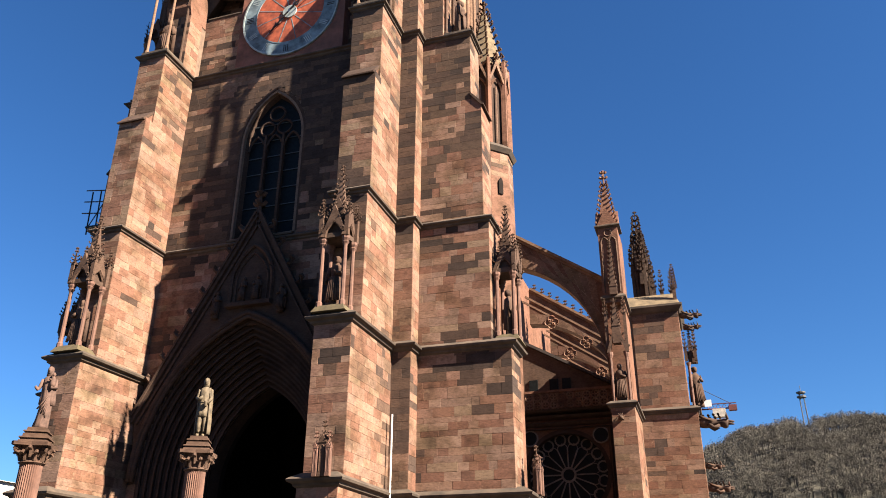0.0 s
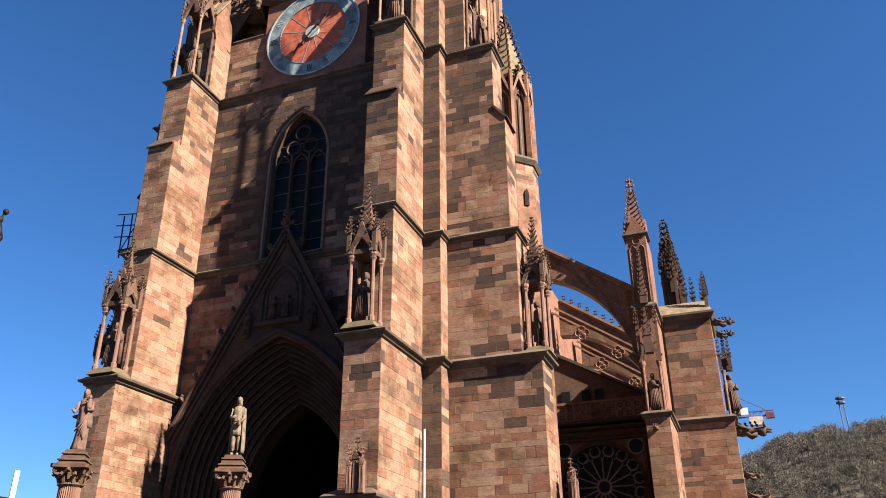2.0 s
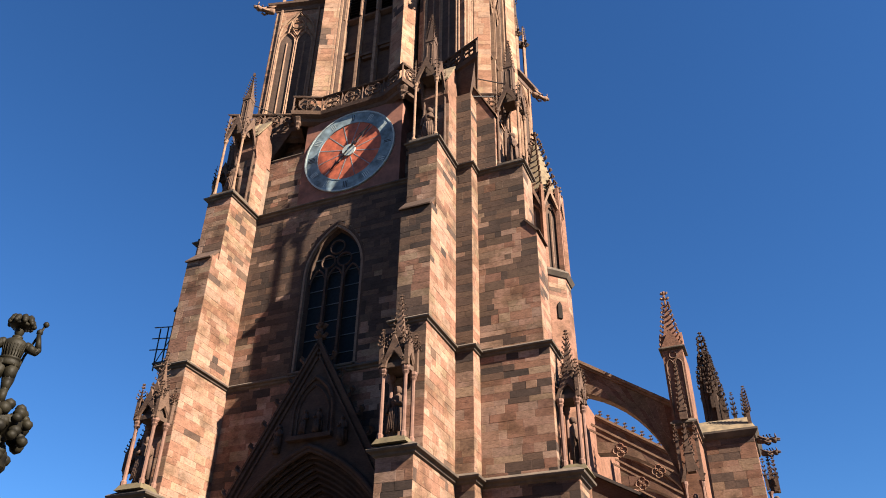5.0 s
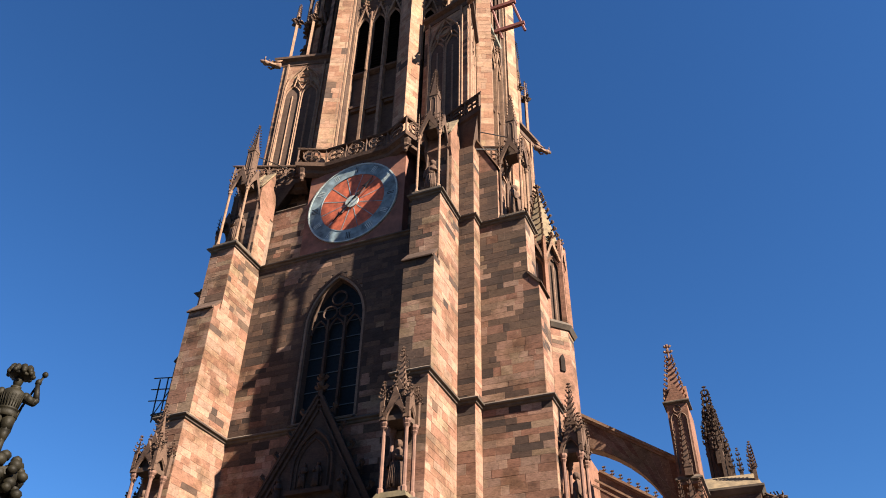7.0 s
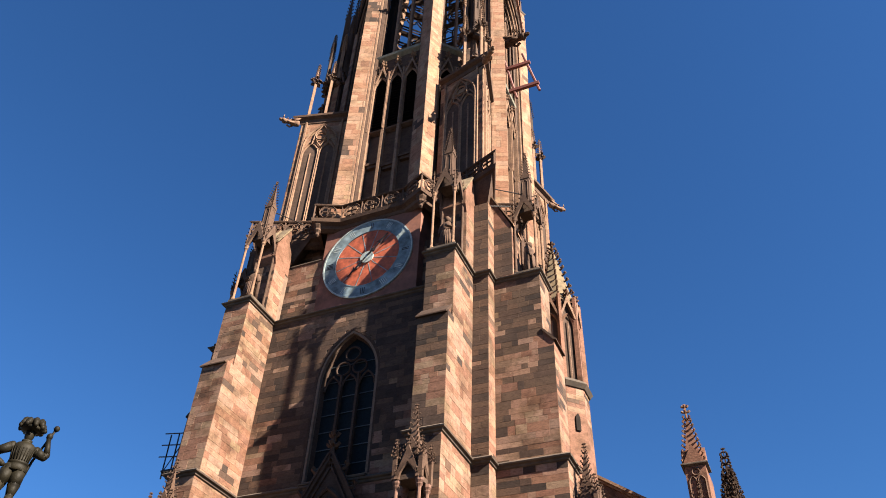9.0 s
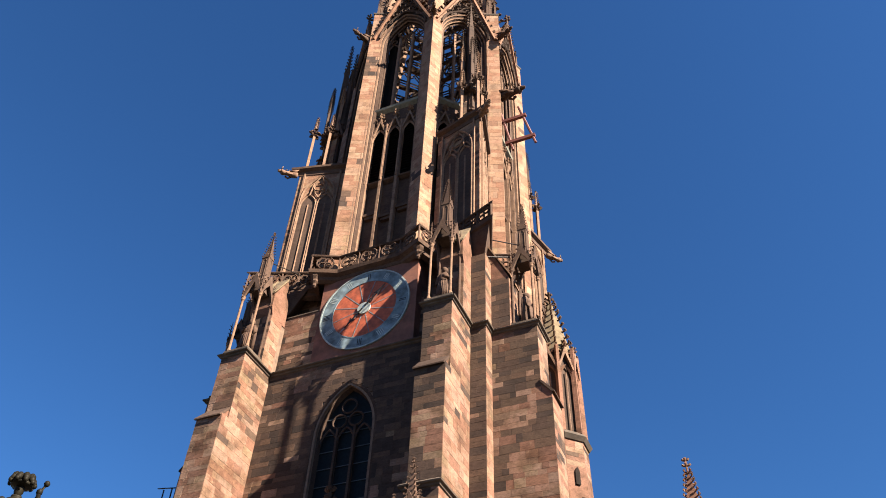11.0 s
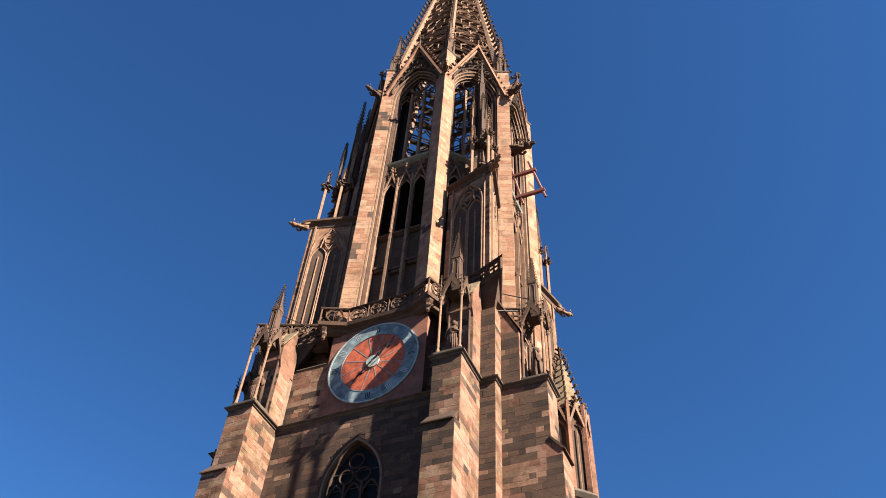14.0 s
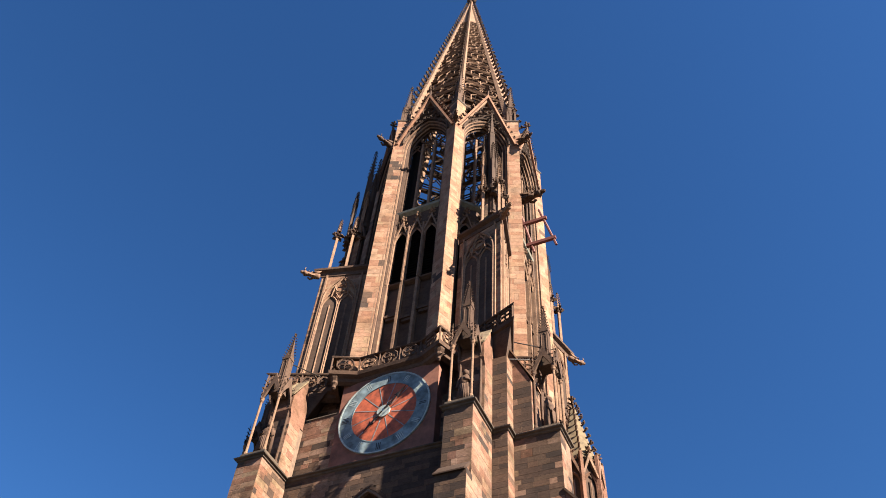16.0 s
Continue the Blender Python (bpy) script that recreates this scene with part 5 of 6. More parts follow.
for k in range(8):
    mm = Matrix.Rotation(math.pi / 4 * k, 4, "Z") @ moved(0, -1.47 * math.cos(math.pi / 8) - 0.04, 0, 0)
    mm = Matrix.Rotation(math.pi / 8, 4, "Z") @ mm
    if k in (0, 1, 7, 2):
        blocks += courses(-0.56, 0.56, 14.0, 25.7, mm, seed=90 + k)
lay(blocks, stair, near=(17, 25.7), limit=200)
part("string_course", Shape().lathe([(1.4, 25.6), (1.6, 25.65), (1.78, 25.9), (1.72, 26.02), (1.4, 26.3)], 8), LEDGE, stair)
# dark body behind the panels makes the shade of their slots
part("upper_storey", Shape().lathe([(1.22, 26.0), (1.22, 32.0), (1.15, 32.1)], 8), CRUST_SHADE, stair)
for k in range(8):
    mm = Matrix.Rotation(math.pi / 8 + math.pi / 4 * k, 4, "Z")
    s = Shape()
    s.tube([(x, -1.26, z) for x, z in arch(0.42, 30.0, 30.9, 6, 26.3)], 0.09, 4, mm)
    s.tube([(0, -1.24, 26.3), (0, -1.24, 30.4)], 0.05, 4, mm)
    for sg in (-1, 1):
        s.slab([(sg * x, z) for x, z in ((-0.56, 30.6), (-0.44, 30.6), (0, 31.8), (0, 32.3))], -1.4, -1.2, mm)
        for j in range(3):
            crocket(s, Vector((sg * 0.5 * (0.85 - j * 0.28), -1.32, 30.9 + j * 0.45)), (sg, 0, 0.4), 0.2, mm)
    finial(s, 0, -1.3, 32.1, 0.7, mm)
    part("tracery_panel", s, STONE_J, stair)
    s = Shape()
    s.tube([(0.54, -1.3, 26.2), (0.54, -1.3, 32.3)], 0.17, 4, mm, r2=0.13)
    part("corner_shaft", s, STONE_J, stair)
part("cap", Shape().lathe([(1.3, 32.0), (0.7, 34.6), (0.12, 37.0)], 8), CAPSTONE, stair)
s = Shape()
for k in range(8):
    a = math.pi / 4 * k
    for j in range(9):
        f = (j + 0.5) / 9
        crocket(s, (1.28 * (1 - f * 0.92) * math.cos(a), 1.28 * (1 - f * 0.92) * math.sin(a), 32 + 5 * f), (math.cos(a), math.sin(a), 0.3), 0.26)
finial(s, 0, 0, 36.8, 1.0)
part("crocketing", s, CARVED, stair, kind="stuff")
s = Shape().slab([(x, z) for x, z in arch(0.14, 23.6, 23.95, 5, 22.9)], -1.5, -1.2, Matrix.Rotation(math.pi / 8, 4, "Z"))
part("slit_window", s, INSIDE, stair)

# gargoyles and steel beams high on the octagon
gargoyle(moved(7.2, -2.6, 55.6, 80), 2.2, CARVED, "dark stone gargoyle jutting from the belfry")
gargoyle(moved(-3.4, -7.3, 63.9, -22), 1.6, CARVED, "stone gargoyle beneath the belfry gables")
gargoyle(moved(3.1, -7.4, 63.9, 22), 1.2, CARVED, "stone gargoyle beneath the belfry gables")
gargoyle(moved(7.4, -3.2, 63.9, 67), 1.6, CARVED, "stone gargoyle beneath the belfry gables")
hoist = thing("steel_hoist", "red-painted steel beams bracketed from the belfry", "beam", (6.6, -1.4, 54))
part("beam", Shape().box(0, 2.3, -0.12, 0.12, -0.15, 0.15), RUST, hoist)
part("beam", Shape().box(0.5, 2.9, -0.12, 0.12, -3.1, -2.8), RUST, hoist)
part("brace", Shape().tube([(1.7, 0, 1.4), (2.9, 0, -3.9)], 0.1, 6), RUST, hoist)
part("brace", Shape().tube([(0.2, 0, 1.2), (1.1, 0, -4.0)], 0.1, 6), RUST, hoist)

# iron inspection platform on the north side
rail = thing("iron_platform", "small dark iron inspection platform with railing", "platform", (-10.6, -6.5, 20.2))
part("deck", Shape().box(-0.7, 0.6, -0.5, 0.5, -0.05, 0.05), IRON, rail)
for x in (-0.65, -0.1, 0.5):
    part("post", Shape().tube([(x, -0.4, -0.4), (x - 0.1, -0.4, 2.2)], 0.04, 5), IRON, rail)
for z in (0.7, 1.4, 2.1):
    part("bar", Shape().tube([(-1.2, -0.4, z + 0.25), (0.6, -0.4, z)], 0.035, 5), IRON, rail)
part("brace", Shape().tube([(-0.65, -0.4, 0), (0.5, -0.4, 2.1)], 0.03, 5), IRON, rail)

# ---- south aisle ----
aisle = thing("church_aisle", "red sandstone aisle with flying buttresses, rose window and corner pier", "church")
RED = STONE_R
PX0, PX1, PY0, PY1 = 14.4, 15.6, 4.0, 8.0
pier = part("buttress_pier", Shape().box(PX0 + INSET, PX1 - INSET, PY0 + INSET, 12, 0, 11.2), MORTAR, aisle, "slender buttress pier with a statue niche and pinnacle")
bl = courses(-0.6, 0.6, 0, 11.2, moved(15.0, PY0), seed=201) + courses(PY0, PY1, 0, 11.2, moved(PX1, 0, 0, 90), seed=202)
lay(bl, pier, near=(5, 11.2), limit=150, mat_j=STONE_R, dark=-0.1, mat_b=STONE_RB)
part("string_course", Shape().sweep([(PX0, 9), (PX0, PY0), (PX1, PY0), (PX1, 8)], LIP, 11.35), LEDGE, pier)
part("upper_pier", Shape().box(PX0 + 0.12, PX1 - 0.12, PY0 + 0.9, 8.0, 11.3, 17.0), RED, pier)
part("upper_pier", Shape().box(PX0 + 0.05, PX1 - 0.05, PY0 + 0.3, 7.0, 17.0, 21.6), RED, pier)
for x in (-0.42, 0.42):
    part("column", Shape().lathe([(0.12, 11.4), (0.08, 11.6), (0.08, 13.8), (0.15, 14.0), (0.15, 14.15)], 8, moved(15 + x, PY0 + 0.15)), SHAFT, pier)
s = Shape()
for sg in (-1, 1):
    s.slab([(15 + sg * x, z) for x, z in ((-0.58, 14.1), (-0.42, 14.1), (-0.25, 14.7), (0, 15.0), (0, 15.8))], PY0, PY0 + 0.25)
    for j in range(4):
        crocket(s, Vector((15 + sg * 0.55 * (0.9 - j * 0.23), PY0 + 0.1, 14.35 + j * 0.35)), (sg, 0, 0.4), 0.15)
part("niche_gable", s, CARVED, pier)
pinnacle("spire", 0.42, 1.0, 1.9, CARVED, pier, moved(15, PY0 + 0.2, 14.6), rows=6, panel=False)
for x in (-0.5, 0.5):
    pinnacle("pinnacle", 0.16, 2.0, 0.7, CARVED, pier, moved(15 + x, PY0 + 0.15, 14.2), rows=3, panel=False)
part("string_course", Shape().sweep([(PX0 + 0.05, 7), (PX0 + 0.05, PY0 + 0.3), (PX1 - 0.05, PY0 + 0.3), (PX1 - 0.05, 7)], [(0, -0.15), (0.14, -0.05), (0.14, 0.03), (0, 0.18)], 17.3), LEDGE, pier)
pinnacle("spire", 0.4, 0.5, 2.5, CARVED, pier, moved(15.05, PY0 + 0.25, 17.4), rows=9, panel=False)
s = Shape()
for u in (-0.22, 0.22):
    s.tube([(15 + u + x, PY0 + 0.27, z) for x, z in arch(0.2, 20.6, 20.95, 5, 17.6)], 0.045, 4)
s.tube([(15 + 0.2 * math.cos(k * math.pi / 5), PY0 + 0.27, 21.2 + 0.2 * math.sin(k * math.pi / 5)) for k in range(10)], 0.045, 4, closed=True)
part("blind_tracery", s, CARVED, pier)
part("string_course", Shape().sweep([(PX0 + 0.05, 5.4), (PX0 + 0.05, PY0 + 0.3), (PX1 - 0.05, PY0 + 0.3), (PX1 - 0.05, 5.4), (PX0 + 0.05, 5.4)], [(0, -0.12), (0.16, -0.03), (0.16, 0.04), (0, 0.14)], 21.65), LEDGE, pier)
pinnacle("spire", 1.15, 0.1, 3.1, RED, pier, moved(15.0, PY0 + 0.85, 21.6), rows=10, panel=False)
statue("niche_statue", 2.0, CARVED, moved(15, PY0 + 0.3, 11.55), "robed sandstone saint standing in the aisle pier niche", 31)
gargoyle(moved(14.9, 4.0, 10.6, 0), 0.7, CARVED, "small carved beast head below the pier ledge")

BX1 = 18.62
corner = part("corner_buttress", Shape().box(PX1 - 0.5, BX1 - INSET, PY1 + INSET, 12, 0, 11.6).box(PX1 - 0.5, BX1 - 0.4 - INSET, PY1 + 0.15 + INSET, 12, 11.6, 17.8), MORTAR, aisle, "broad corner buttress of red sandstone ashlar")
bl = courses(PX1 - 17, BX1 - 17 - 0.004, 0, 11.6, moved(17, PY1), seed=211) + courses(PX1 - 17, BX1 - 17.4, 11.6, 17.8, moved(17, PY1 + 0.15), seed=212)
bl += courses(PY1 + 0.004, 12, 0, 11.6, moved(BX1, 0, 0, 90), seed=213) + courses(PY1 + 0.15, 12, 11.6, 17.8, moved(BX1 - 0.4, 0, 0, 90), seed=214)
lay(bl, corner, near=(4, 17.8), limit=280, mat_j=STONE_R, dark=-0.1, mat_b=STONE_RB)
part("string_course", Shape().sweep([(PX1, PY1), (BX1, PY1), (BX1, 12)], LIP, 11.75), LEDGE, corner)
part("cornice", Shape().sweep([(PX1 - 0.3, PY1 + 0.15), (BX1 - 0.4, PY1 + 0.15), (BX1 - 0.4, 12)], [(0, -0.3), (0.1, -0.25), (0.3, 0.0), (0.3, 0.12), (0, 0.2)], 17.8), LEDGE, corner)
s = Shape().add([(PX1 - 0.3, PY1 - 0.05, 17.9), (BX1 - 0.2, PY1 - 0.05, 17.9), (BX1 - 0.2, 12, 17.9), (PX1 - 0.3, 12, 17.9), (PX1 - 0.3, PY1 + 1.2, 19.0), (BX1 - 0.5, PY1 + 1.2, 19.0), (BX1 - 0.5, 12, 19.0), (PX1 - 0.3, 12, 19.0)],
                [(0, 3, 2, 1), (4, 5, 6, 7), (0, 1, 5, 4), (1, 2, 6, 5), (2, 3, 7, 6), (3, 0, 4, 7)])
part("sloping_cap", s, CAPSTONE, corner, "pale weathered sloping stone cap")
pinnacle("pinnacle", 0.2, 0.9, 1.3, CARVED, corner, moved(BX1 - 0.45, PY1 + 0.5, 18.1), rows=7, panel=False, knob=0.14)
# niche on its south side
part("column", Shape().lathe([(0.13, 11.8), (0.08, 12.0), (0.08, 14.2), (0.15, 14.4)], 8, moved(BX1 - 0.15, PY1 + 0.25)), SHAFT, corner)
pinnacle("canopy", 0.4, 0.35, 1.3, CARVED, corner, moved(BX1 + 0.05, PY1 + 0.6, 14.45), rows=5, panel=False, knob=0.08)
for x, y in ((-0.3, 0.25), (0.35, 0.25), (0.35, 0.95), (0.05, 0.6)):
    pinnacle("pinnacle", 0.15, 0.7, 0.7, CARVED, corner, moved(BX1 + x * 0.8, PY1 + y, 14.5), rows=3, panel=False, knob=0.09)
statue("niche_statue", 2.3, CARVED, moved(BX1 + 0.12, PY1 + 0.6, 11.95, 40), "robed sandstone saint on the corner buttress ledge", 33)
gargoyle(moved(BX1 - 0.3, 9.0, 17.5, 90), 1.2, SOOT_SHADE, "stone gargoyle at the corner buttress top")
gargoyle(moved(BX1 - 0.2, 8.6, 16.6, 80), 1.0, SOOT_SHADE, "stone gargoyle at the corner buttress top")
gargoyle(moved(BX1 - 0.1, 9.5, 11.3, 90), 1.9, SOOT_SHADE, "large dark stone gargoyle on the corner buttress")
for k, (y, z, ln) in enumerate(((14, 9.6, 1.1), (19, 9.0, 1.6), (24, 8.3, 1.8), (29, 7.6, 1.9))):
    gargoyle(moved(BX1, y, z, 90), ln, CARVED, "stone gargoyle along the aisle eaves")

# rose wall, parapet and lean-to roof between tower and pier
RY = 11.0
rose_wall = part("wall", Shape().box(6.9, 7.0, RY, RY + 0.8, 0, 13), RED, aisle, "shaded west wall of the aisle with a rose window")
s = Shape()
n = 24
cx, cz, rr = 10.8, 9.05, 2.45
for lo, hi in ((0, n // 2), (n // 2, n)):
    pts = [(cx + rr * math.cos(2 * math.pi * k / n), cz + rr * math.sin(2 * math.pi * k / n)) for k in range(lo, hi + 1)]
    out = [(7.0, cz), (7.0, 12.3), (15.0, 12.3), (15.0, cz)] if lo == 0 else [(15.0, cz), (15.0, 0), (7.0, 0), (7.0, cz)]
    s.slab(pts + out, RY, RY + 0.7)
part("core", s, RED, rose_wall)
rose = part("rose_window", disc(2.5, -0.02, 0.0, 36), GLASS_D, rose_wall, "round traceried rose window in shade")
rose.matrix_basis = moved(cx, RY + 0.55, cz)
for k in range(16):
    s = Shape().box(0.42, 1.62, -0.12, 0.06, -0.035, 0.035)
    s.tube([(1.6 + 0.29 * math.sin(a), 0, 0.3 * math.cos(a)) for a in (0.0, 0.5, 1.0, 1.57, 2.14, 2.64, 3.14)], 0.045, 4, Matrix.Rotation(radians(11.25), 4, "Y"))
    place(part("spoke", s, ROSE, rose), Matrix.Rotation(radians(22.5 * k), 4, "Y"))
    s = Shape().tube([(2.11 + 0.32 * math.cos(a * math.pi / 6), -0.03, 0.32 * math.sin(a * math.pi / 6)) for a in range(12)], 0.055, 5, closed=True)
    place(part("roundel", s, ROSE, rose), Matrix.Rotation(radians(22.5 * k + 11.25), 4, "Y"))
part("hub", ring(0.34, 0.46, -0.14, 0.06, 20), ROSE, rose)
part("outer_ring", ring(2.40, 2.47, -0.12, 0.05, 36), ROSE, rose)
for x, z in ((-2.15, 2.15), (2.15, 2.15)):
    place(part("corner_roundel", ring(0.42, 0.5, -0.1, 0.0, 20), ROSE, rose), moved(x, -0.6, z))
    place(part("corner_glass", disc(0.42, -0.04, 0.0, 20), GLASS_D, rose), moved(x, -0.6, z))
part("rim", ring(2.38, 2.62, -0.62, 0.05, 36), SHADED_STONE, rose)
part("frame", Shape().tube([(8.1, RY - 0.1, 0), (8.1, RY - 0.1, 11.7), (13.5, RY - 0.1, 11.7), (13.5, RY - 0.1, 0)], 0.14, 5), SHADED_STONE, rose_wall)
for z, o in ((12.0, 0.25), (12.4, 0.45), (12.75, 0.6)):
    # cornices take dark stone to hold the deep shade over the rose
    part("cornice", Shape().sweep([(7.0, RY), (15.0, RY)], [(0, -0.15), (o, -0.05), (o + 0.1, 0.05), (0, 0.15)], z), SOOT_SHADE, rose_wall)
part("rail", Shape().box(7, 15, RY - 0.62, RY - 0.42, 13.85, 14.0), RED, rose_wall)
for z in (12.85, 13.35):
    pierced((7.0, RY - 0.52), (14.6, RY - 0.52), z, z + 0.5, rose_wall, RED, 0.11, 0.5)
back = part("wall", Shape().box(7.0, 15.0, RY + 1.6, RY + 2.1, 12, 14.6), SHADED_STONE, aisle)
roof = part("lean_to_roof", Shape().add([(7.2, RY + 0.4, 18.3), (14.6, RY + 0.4, 14.1), (14.6, 60, 14.1), (7.2, 60, 18.3), (7.2, RY + 0.4, 18.1), (14.6, RY + 0.4, 13.9), (14.6, 60, 13.9), (7.2, 60, 18.1)],
                                     [(0, 1, 2, 3), (7, 6, 5, 4), (0, 4, 5, 1), (1, 5, 6, 2), (2, 6, 7, 3), (3, 7, 4, 0)]), ROOF, aisle, "dark lean-to aisle roof")
part("gable_wall", Shape().slab([(7.2, 13.2), (14.5, 13.2), (14.5, 13.9), (7.2, 18.1)], RY + 0.6, RY + 0.9), CARVED, aisle)
for x in (8.6, 9.9, 10.7):
    part("window", Shape().box(x, x + 0.55, RY + 0.52, RY + 0.62, 14.1, 15.0), GLASS_D, aisle)
part("wall", Shape().box(6.3, 7.0, 7.7, 60, 0, 25), RED, aisle, "nave clerestory wall")
part("wall", Shape().box(15.0, 16.2, 12, 60, 0, 11.5), RED, aisle, "long aisle side wall")


def flyer(y, plainly):
    """A flying buttress in the x-z plane; the further ones are crocketed, with closed quatrefoils."""
    f = part("flying_buttress", Shape().box(8.0, 8.2, y - 0.3, y + 0.3, 22.0, 22.2), RED, aisle, "sloping flying buttress of sandstone blocks")
    n = 14
    lower = []
    for k in range(n + 1):
        a = math.pi / 2 * k / n
        lower.append((7.7 + 6.6 * math.sin(a) ** 1.05, 13.0 + 7.7 * math.cos(a) ** 0.9))
    top0, top1 = (7.7, 23.3), (14.4, 18.75)
    blocks = Shape()
    for k in range(n):
        f0, f1 = k / n, (k + 1) / n
        t0 = (top0[0] + (top1[0] - top0[0]) * f0, top0[1] + (top1[1] - top0[1]) * f0)
        t1 = (top0[0] + (top1[0] - top0[0]) * f1, top0[1] + (top1[1] - top0[1]) * f1)
        q = [lower[k], lower[k + 1], t1, t0]
        # voussoir ring, then two courses above it
        def lerp(a, b, u):
            return (a[0] + (b[0] - a[0]) * u, a[1] + (b[1] - a[1]) * u)
        h0 = math.dist(lower[k], t0)
        h1 = math.dist(lower[k + 1], t1)
        cuts0, cuts1 = [0, min(0.45, 0.8 / h0)], [0, min(0.45, 0.8 / h1)]
        for u in (0.5, 1.0):
            cuts0.append(cuts0[1] + (1 - cuts0[1]) * u)
            cuts1.append(cuts1[1] + (1 - cuts1[1]) * u)
        for c in range(3):
            pol = [lerp(lower[k], t0, cuts0[c]), lerp(lower[k + 1], t1, cuts1[c]), lerp(lower[k + 1], t1, cuts1[c + 1]), lerp(lower[k], t0, cuts0[c + 1])]
            cxx = sum(p[0] for p in pol) / 4
            czz = sum(p[1] for p in pol) / 4
            pol = [(cxx + (p[0] - cxx) * 0.985, czz + (p[1] - czz) * 0.985) for p in pol]
            yy = y - 0.42 - (0.06 if c == 0 else 0.0) - rnd.uniform(0, 0.012)
            o = part("stone_block", Shape().slab(pol, yy, y + 0.42), STONE_FLY, f)
        blocks.slab(q, y - 0.40, y + 0.40)
    part("mortar_joint", blocks, POINTING, f)
    s = Shape()
    d = Vector((top1[0] - top0[0], 0, top1[1] - top0[1])).normalized()
    nn = Vector((-d.z, 0, d.x))
    for off, dep in ((0.0, 0.52), (0.14, 0.62)):
        a, b = Vector((top0[0], 0, top0[1])) + nn * off, Vector((top1[0], 0, top1[1])) + nn * off
        s.slab([(a.x, a.z), (b.x, b.z), ((b + nn * 0.16).x, (b + nn * 0.16).z), ((a + nn * 0.16).x, (a + nn * 0.16).z)], y - dep, y + dep)
    part("coping", s, PALE, f)
    if not plainly:
        s = Shape()
        for k in range(12):
            u = (k + 0.5) / 12
            p = Vector((top0[0], y - 0.3, top0[1])).lerp(Vector((top1[0], y - 0.3, top1[1])), u) + nn * 0.25
            finial(s, p.x, p.y, p.z, 0.55)
        part("crocketing", s, CARVED, f, kind="stuff")
        for off, dep in ((-0.55, 0.50), (-0.95, 0.46)):
            a, b = Vector((top0[0], 0, top0[1])) + nn * off, Vector((top1[0], 0, top1[1])) + nn * off
            part("moulding", Shape().slab([(a.x, a.z), (b.x, b.z), ((b + nn * 0.14).x, (b + nn * 0.14).z), ((a + nn * 0.14).x, (a + nn * 0.14).z)], y - dep, y - 0.3), PALE, f)
        for (x, z, r) in ((9.3, 20.7, 0.62), (11.7, 18.95, 0.55)):
            q = Shape()
            for k in range(4):
                u, w = r * 0.42 * math.cos(k * math.pi / 2), r * 0.42 * math.sin(k * math.pi / 2)
                q.tube([(u + r * 0.4 * math.cos(b * math.pi / 4), -0.04, w + r * 0.4 * math.sin(b * math.pi / 4)) for b in range(8)], 0.05, 4, closed=True)
            place(part("quatrefoil", q, RED, f), moved(x, y - 0.46, z))
            # pale fill in place of sunlit stone seen through an opening
            q = Shape().box(-r * 0.35, r * 0.35, -0.02, 0.0, -r * 0.35, r * 0.35)
            for k in range(4):
                u, w = r * 0.42 * math.cos(k * math.pi / 2), r * 0.42 * math.sin(k * math.pi / 2)
                q.slab([(u + r * 0.38 * math.cos(b * math.pi / 5), w + r * 0.38 * math.sin(b * math.pi / 5)) for b in range(10)], -0.024 - 0.004 * k, 0.0)
            place(part("quatrefoil_opening", q, PALE, f), moved(x, y - 0.44, z))


FLY_Y = (6.2, 17.5, 25.5, 33.5)
for y in FLY_Y:
    flyer(y, y < 10)
for k in (1, 2, 3):
    part("pier", Shape().box(14.3, 15.7, FLY_Y[k] - 0.6, FLY_Y[k] + 0.6, 11, 18.0), RED, aisle)
# dark crocketed turret and its small neighbours behind the corner buttress
turret = pinnacle("turret", 0.8, 2.6, 4.2, CRUST_SHADE, aisle, moved(15.95, 17.0, 21.4), rows=9, knob=0.3)
for k in range(4):
    cx, cy = 0.62 * math.cos(k * math.pi / 2 + 0.5), 0.62 * math.sin(k * math.pi / 2 + 0.5)
    pinnacle("corner_pinnacle", 0.2, 2.7, 1.5, SOOT_SHADE, turret, moved(cx, cy, 0), rows=4, panel=False, knob=0.18)
    pinnacle("corner_pinnacle", 0.15, 0.9, 1.0, SOOT_SHADE, turret, moved(cx * 0.62, cy * 0.62, 3.3), rows=3, panel=False, knob=0.16)
for x, y, z, w, sh, sp in ((16.75, 16.5, 20.2, 0.24, 2.0, 1.5), (17.25, 16.5, 20.0, 0.22, 1.9, 1.4), (17.9, 16.5, 20.0, 0.22, 1.8, 1.3)):
    pinnacle("pinnacle", w, sh, sp, SOOT_SHADE, aisle, moved(x, y, z), rows=4, panel=False, knob=0.14)
part("parapet", Shape().box(15.0, 18.1, 16.2, 17.8, 10, 20.6), SOOT_SHADE, aisle)
for k in range(12):
    a, ring_no = k * 2.4, k // 4
    pinnacle("corner_pinnacle", 0.22, 0.9, 1.0, CRUST_SHADE, turret, moved((0.66 - 0.17 * ring_no) * math.cos(a), (0.66 - 0.17 * ring_no) * math.sin(a), 1.2 + 1.15 * ring_no), rows=3, panel=False, knob=0.2)

